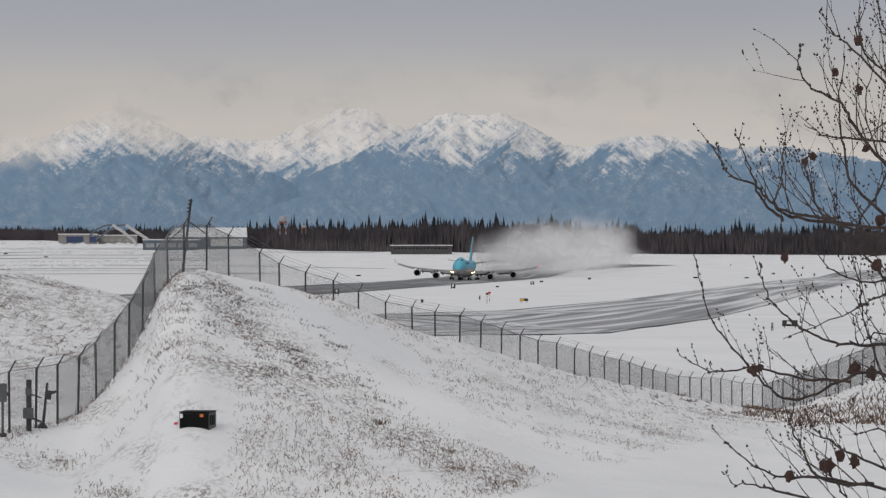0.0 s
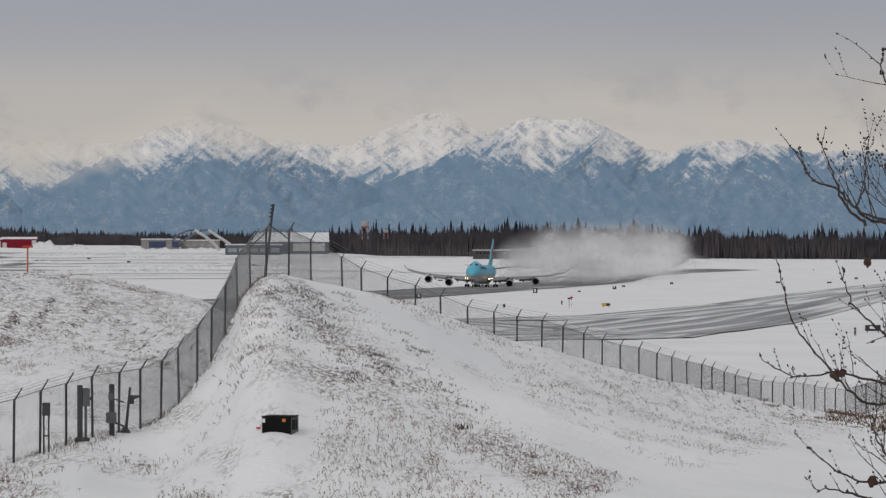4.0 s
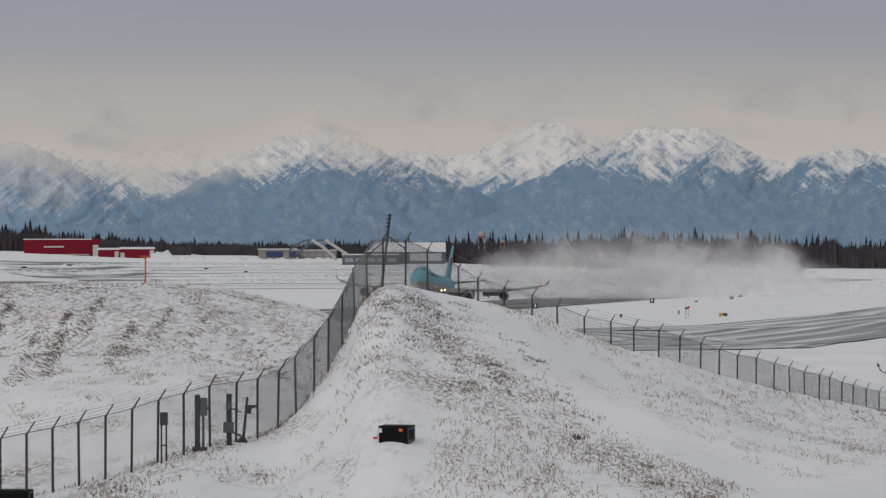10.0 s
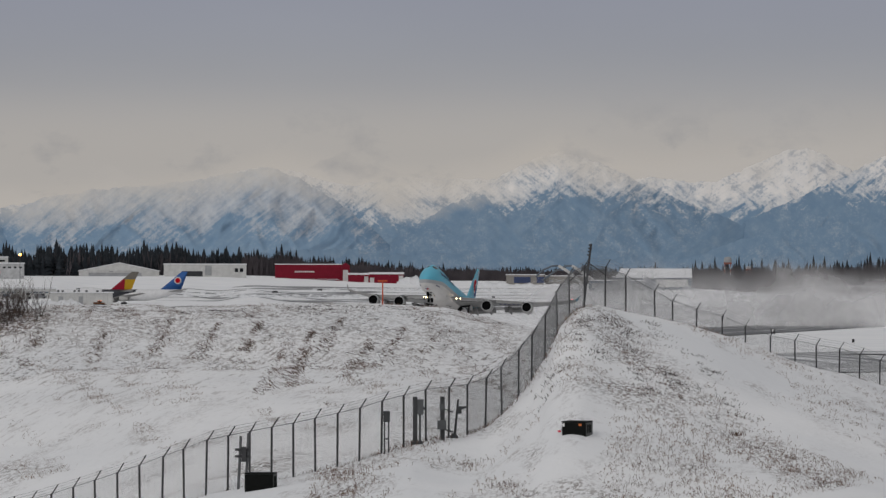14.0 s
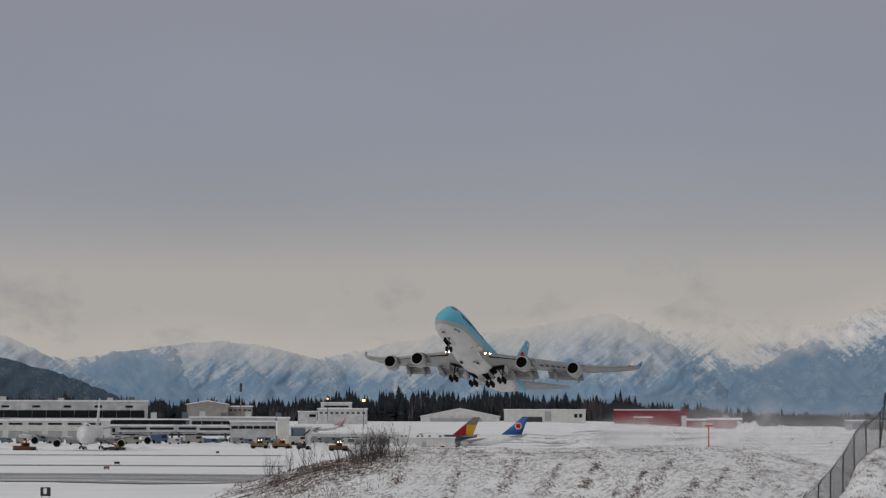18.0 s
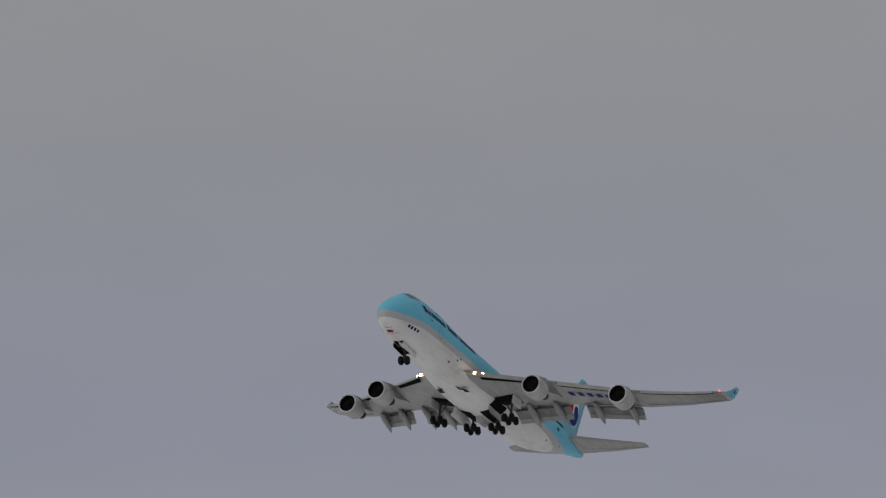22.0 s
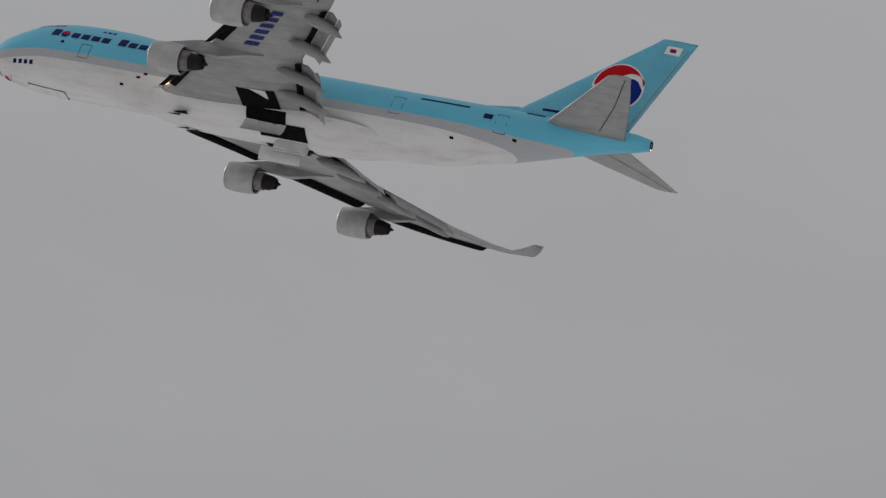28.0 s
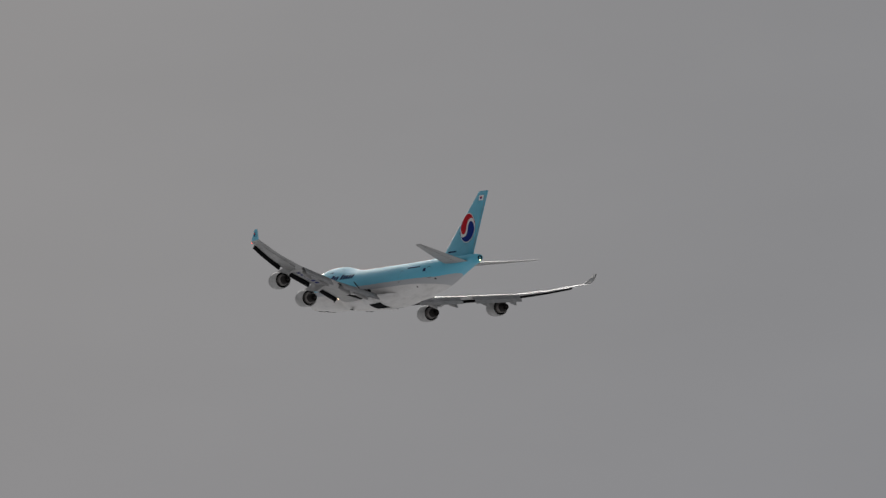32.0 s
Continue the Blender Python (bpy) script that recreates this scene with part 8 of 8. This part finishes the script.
        for q in bm.verts:
            k = 1 + 0.9 * noise.noise(q.co.normalized() * 1.7 + Vector((i * 7.0, 0, 0)))
            q.co = Vector((q.co.x * k, q.co.y * k * 0.7, q.co.z * k * 1.1)) + o
        part("withered_leaf", bm, BUD, tree, "curled withered brown leaf")


right_tree()


# ---- blown snow behind the jet ----
def veil_material(name, dense, colour):
    m = Mat(name, colour, 1.0)
    gen = m.n.new("ShaderNodeTexCoord").outputs["Generated"]
    sub = m.n.new("ShaderNodeVectorMath")
    sub.operation = "SUBTRACT"
    m.l.new(gen, sub.inputs[0])
    sub.inputs[1].default_value = (0.5, 0.5, 0.42)
    ln = m.n.new("ShaderNodeVectorMath")
    ln.operation = "LENGTH"
    mul = m.n.new("ShaderNodeVectorMath")
    mul.operation = "MULTIPLY"
    mul.inputs[1].default_value = (1.0, 0.0, 1.05)
    m.l.new(sub.outputs[0], mul.inputs[0])
    m.l.new(mul.outputs[0], ln.inputs[0])
    info = m.n.new("ShaderNodeObjectInfo")
    off = m.n.new("ShaderNodeVectorMath")
    off.operation = "ADD"
    m.l.new(m.coords(), off.inputs[0])
    scl = m.n.new("ShaderNodeVectorMath")
    scl.operation = "SCALE"
    scl.inputs[0].default_value = (90, 40, 70)
    m.l.new(info.outputs["Random"], scl.inputs["Scale"])
    m.l.new(scl.outputs[0], off.inputs[1])
    nz = m.n.new("ShaderNodeTexNoise")
    nz.inputs["Scale"].default_value = 0.055
    nz.inputs["Detail"].default_value = 5
    m.l.new(off.outputs[0], nz.inputs["Vector"])
    ragged = m.ramp(nz.outputs["Fac"], (0.24, 0.2), (0.60, 1.0))
    away = m.math("ADD", ln.outputs["Value"], m.math("MULTIPLY", m.math("SUBTRACT", nz.outputs["Fac"], 0.5), -0.42))
    fall = m.ramp(away, (0.0, 1.0), (0.14, 0.72), (0.30, 0.26), (0.45, 0.0))
    rim = m.ramp(ln.outputs["Value"], (0.34, 1.0), (0.49, 0.0))
    fall = m.math("MULTIPLY", fall, rim)
    m.l.new(m.math("MULTIPLY", m.math("MULTIPLY", fall, ragged), dense), m.b.inputs["Alpha"])
    m.b.inputs["Specular IOR Level"].default_value = 0.0
    m.b.inputs["Subsurface Weight"].default_value = 0.0
    return m.m


VEIL = veil_material("drifting_powder_snow", 0.85, (0.72, 0.72, 0.735))
THIN = veil_material("thin_powder_snow", 0.32, (0.70, 0.70, 0.715))
MIST = veil_material("hanging_snow_mist", 0.85, (0.72, 0.72, 0.735))
PUFFS = []
rp_ = random.Random(64)
PUFF_ROWS = [(45, 6, 34, 9, THIN), (70, 6, 42, 13, THIN), (105, 12, 46, 17, VEIL), (150, 14, 50, 22, VEIL), (205, 20, 54, 26, VEIL), (270, 26, 58, 25, THIN), (350, 34, 62, 22, THIN), (90, 24, 60, 8, VEIL), (180, 36, 66, 10, VEIL)]
for k in range(21):
    back = 240 + k * 27
    PUFF_ROWS.append((back, 30 + back * 0.085 + rp_.uniform(-14, 14), rp_.uniform(48, 72), rp_.uniform(11, 17) if k % 3 else rp_.uniform(22, 30), VEIL if k % 4 else THIN))
for k in range(9):
    PUFF_ROWS.append((190 + 75 * k, 40 + 6 * k + rp_.uniform(-20, 20), rp_.uniform(110, 150), rp_.uniform(24, 33), MIST))
for k, (back, side, w, h, mt) in enumerate(PUFF_ROWS):
    bm = bmesh.new()
    nx, nz_ = 12, 6
    grid = [[bm.verts.new(((i / nx - 0.5) * w, 10 * math.sin(i / nx * math.pi) + 3 * noise.noise((i * 0.4, j * 0.5, k)), -0.25 * h + h * 1.25 * j / nz_)) for j in range(nz_ + 1)] for i in range(nx + 1)]
    for i in range(nx):
        for j in range(nz_):
            bm.faces.new((grid[i][j], grid[i + 1][j], grid[i + 1][j + 1], grid[i][j + 1]))
    pf = solo("blown_snow", bm, mt, "drifting cloud of powder snow blown up behind the jet", "snow cloud", None, "blown snow behind the jet", smooth=True)
    PUFFS.append((pf, back, side, h, mt is MIST))


# ---- low cloud before the peaks ----
CLOUD_BASE = ((-3000, 225), (-2500, 236), (-2400, 220), (-2300, 188), (-2178, 145), (-2060, 100), (-1950, 118), (-1850, 128), (-1700, 106), (-1600, 96), (-1400, 105), (-1250, 119), (-1160, 142), (-1087, 168), (-1000, 150), (-900, 136), (-800, 136), (-720, 150), (-640, 184), (-590, 200),
              (-500, 172), (-400, 166), (-300, 172), (-170, 200), (-60, 196), (30, 224), (130, 220), (300, 186), (600, 165), (1300, 140))


def cloud_material():
    m = Mat("self_lit_grey_cloud", (0.5, 0.5, 0.5), 1.0)
    n, l = m.n, m.l
    at = n.new("ShaderNodeAttribute")
    at.attribute_name = "thick"
    top = n.new("ShaderNodeAttribute")
    top.attribute_name = "fade"
    nz = m.noise(0.010, 7, (1, 1, 1.6), 0.62)
    nz2 = m.noise(0.0022, 4, (1, 1, 2.0), 0.5)
    lump = m.math("ADD", m.math("MULTIPLY", m.math("SUBTRACT", nz, 0.5), 3.4), m.math("MULTIPLY", m.math("SUBTRACT", nz2, 0.5), 1.6))
    alpha = m.ramp(m.math("ADD", at.outputs["Fac"], lump), (-0.05, 0.0), (0.45, 0.42), (1.0, 0.9))
    mist = m.ramp(m.math("ADD", at.outputs["Fac"], m.math("MULTIPLY", lump, 0.35)), (-0.45, 0.0), (0.8, 0.6))
    alpha = m.math("MAXIMUM", alpha, mist)
    alpha = m.math("MULTIPLY", alpha, top.outputs["Fac"])
    hi = n.new("ShaderNodeAttribute")
    hi.attribute_name = "height"
    warm = m.ramp(hi.outputs["Fac"], (0.0, (0.36, 0.37, 0.385)), (0.35, (0.51, 0.48, 0.45)), (0.6, (0.56, 0.52, 0.475)), (1.0, (0.50, 0.475, 0.45)))
    shred = m.ramp(m.math("ADD", m.noise(0.009, 6, (1, 1, 1.5), 0.6), 0.0), (0.53, 0.0), (0.68, 0.85))
    col = m.mix(shred, warm, (0.37, 0.365, 0.37))
    # the sheet glows by itself, in tones matched to the sky behind
    em = n.new("ShaderNodeEmission")
    l.new(col, em.inputs[0])
    tr = n.new("ShaderNodeBsdfTransparent")
    mx = n.new("ShaderNodeMixShader")
    l.new(alpha, mx.inputs[0])
    l.new(tr.outputs[0], mx.inputs[1])
    l.new(em.outputs[0], mx.inputs[2])
    l.new(mx.outputs[0], n["Material Output"].inputs[0])
    return m.m


def cloud_bank(name, d, v0, v1, soft, low, mat, seed):
    us = np.arange(-3000, 1300, 20.0)
    vs = np.linspace(v0, v1, 24)
    verts, faces, thick, high, fade = [], [], [], [], []
    for u in us:
        a = u / K
        base = steps(u, CLOUD_BASE) + low
        for v in vs:
            s = (v - v0) / (v1 - v0)
            verts.append((d * math.sin(a), d * math.cos(a) + 30 * noise.noise((u * 0.01, v * 0.02, seed)), EYE + d * v / K))
            thick.append(max(-0.8, min(1.1, (v - base + 14 * noise.noise((u * 0.008, v * 0.012, seed))) / soft)))
            high.append(max(0.0, min(1.0, (v - base + 40) / 130)))
            fade.append(smooth((v1 - v) / 150) * smooth((v - v0) / 30))
    n = len(vs)
    for i in range(len(us) - 1):
        for j in range(n - 1):
            faces.append((i * n + j, (i + 1) * n + j, (i + 1) * n + j + 1, i * n + j + 1))
    me = bpy.data.meshes.new(name)
    me.from_pydata(verts, [], faces)
    for nm, values in (("thick", thick), ("height", high), ("fade", fade)):
        me.attributes.new(nm, "FLOAT", "POINT").data.foreach_set("value", values)
    me.materials.append(mat)
    tagged(new(name, me), "low grey cloud hanging before the peaks", "cloud", kind="structure")


CLOUD = cloud_material()
cloud_bank("backdrop_cloud_bank", 3200, 60, 345, 70, -24, CLOUD, 3.0)


def motions():
    """All that moves: the jet, its gear legs and the snow that it blows up."""
    walk(JET, [(r[0], jet_pose(*r[1:])) for r in JET_ROWS])
    for ob, side in FLEX:
        root = Matrix.Translation((0, side * 3.2, 3.35))
        droop = [root @ Matrix.Rotation(radians(-side * a), 4, "X") @ root.inverted() for a in (3.2, 2.4, 0.0)]
        walk(ob, [(0.0, droop[0]), (9.0, droop[0]), (11.5, droop[1]), (14.5, droop[2]), (32.0, droop[2])])
    for nm, leg, t0, t1, axis, turn in LEGS:
        home = Matrix.Translation(leg.location)
        low = Matrix.Translation((0, 0, -0.5 if nm != "nose" else -0.3)) @ home
        rows = [(0.0, home), (13.0, home), (15.0, low), (t0, low)]
        home = low
        for q in (0.33, 0.66, 1.0):
            rows.append((t0 + (t1 - t0) * q, Matrix.Translation((0, 0, q * {"nose": 0.6, "wing_gear": 1.25, "body_gear": 0.9}[nm])) @ home @ Matrix.Rotation(radians(turn * q), 4, Vector(axis))))
        rows.append((32.0, rows[-1][1]))
        walk(leg, rows)
    for door, home, turn, t0, t1 in DOORS:
        rows = [(0.0, home), (t0, home), ((t0 + t1) / 2, home @ Matrix.Rotation(radians(turn / 2), 4, "X")), (t1, home @ Matrix.Rotation(radians(turn), 4, "X"))]
        walk(door, rows + [(32.0, rows[-1][1])])
    stop = [r for r in JET_ROWS if r[0] <= 14]
    for pf, back, side, h, mist in PUFFS:
        rows = []
        for r in stop:
            grown = 0.5 + 0.5 * smooth((r[0] + 0.5) / 12.5)
            far = 45 + (back - 45) * grown
            x, y = r[1] - RUN.x * far, r[2] - RUN.y * far
            near = smooth((r[0] - 8.5) / 4)
            x += side * (0.32 + 0.68 * near) + 8 * (1 - near) + (45 * near if mist else 0)
            rows.append((r[0], Matrix.Translation((x, y, ground_at(x, y) + h * (0.28 - 0.18 * near if not mist else -0.95 + 0.78 * smooth((r[0] - 3) / 9.0))))))
        x, y, z = rows[-1][1].translation
        chase = 170 * smooth((520 - back) / 300)
        for t, s, k in ((15, -8, 0.5), (16, -14, 0.85), (17, -20, 1.0), (18, -30, 1.04), (20, -48, 1.08), (32, -120, 1.1)):
            px, py = x + s + RUN.x * chase * k, y + s * 0.4 + RUN.y * chase * k
            rows.append((t, Matrix.Translation((px, py, ground_at(px, py) + h * (-0.17 if mist else 0.1)))))
        walk(pf, rows)


motions()
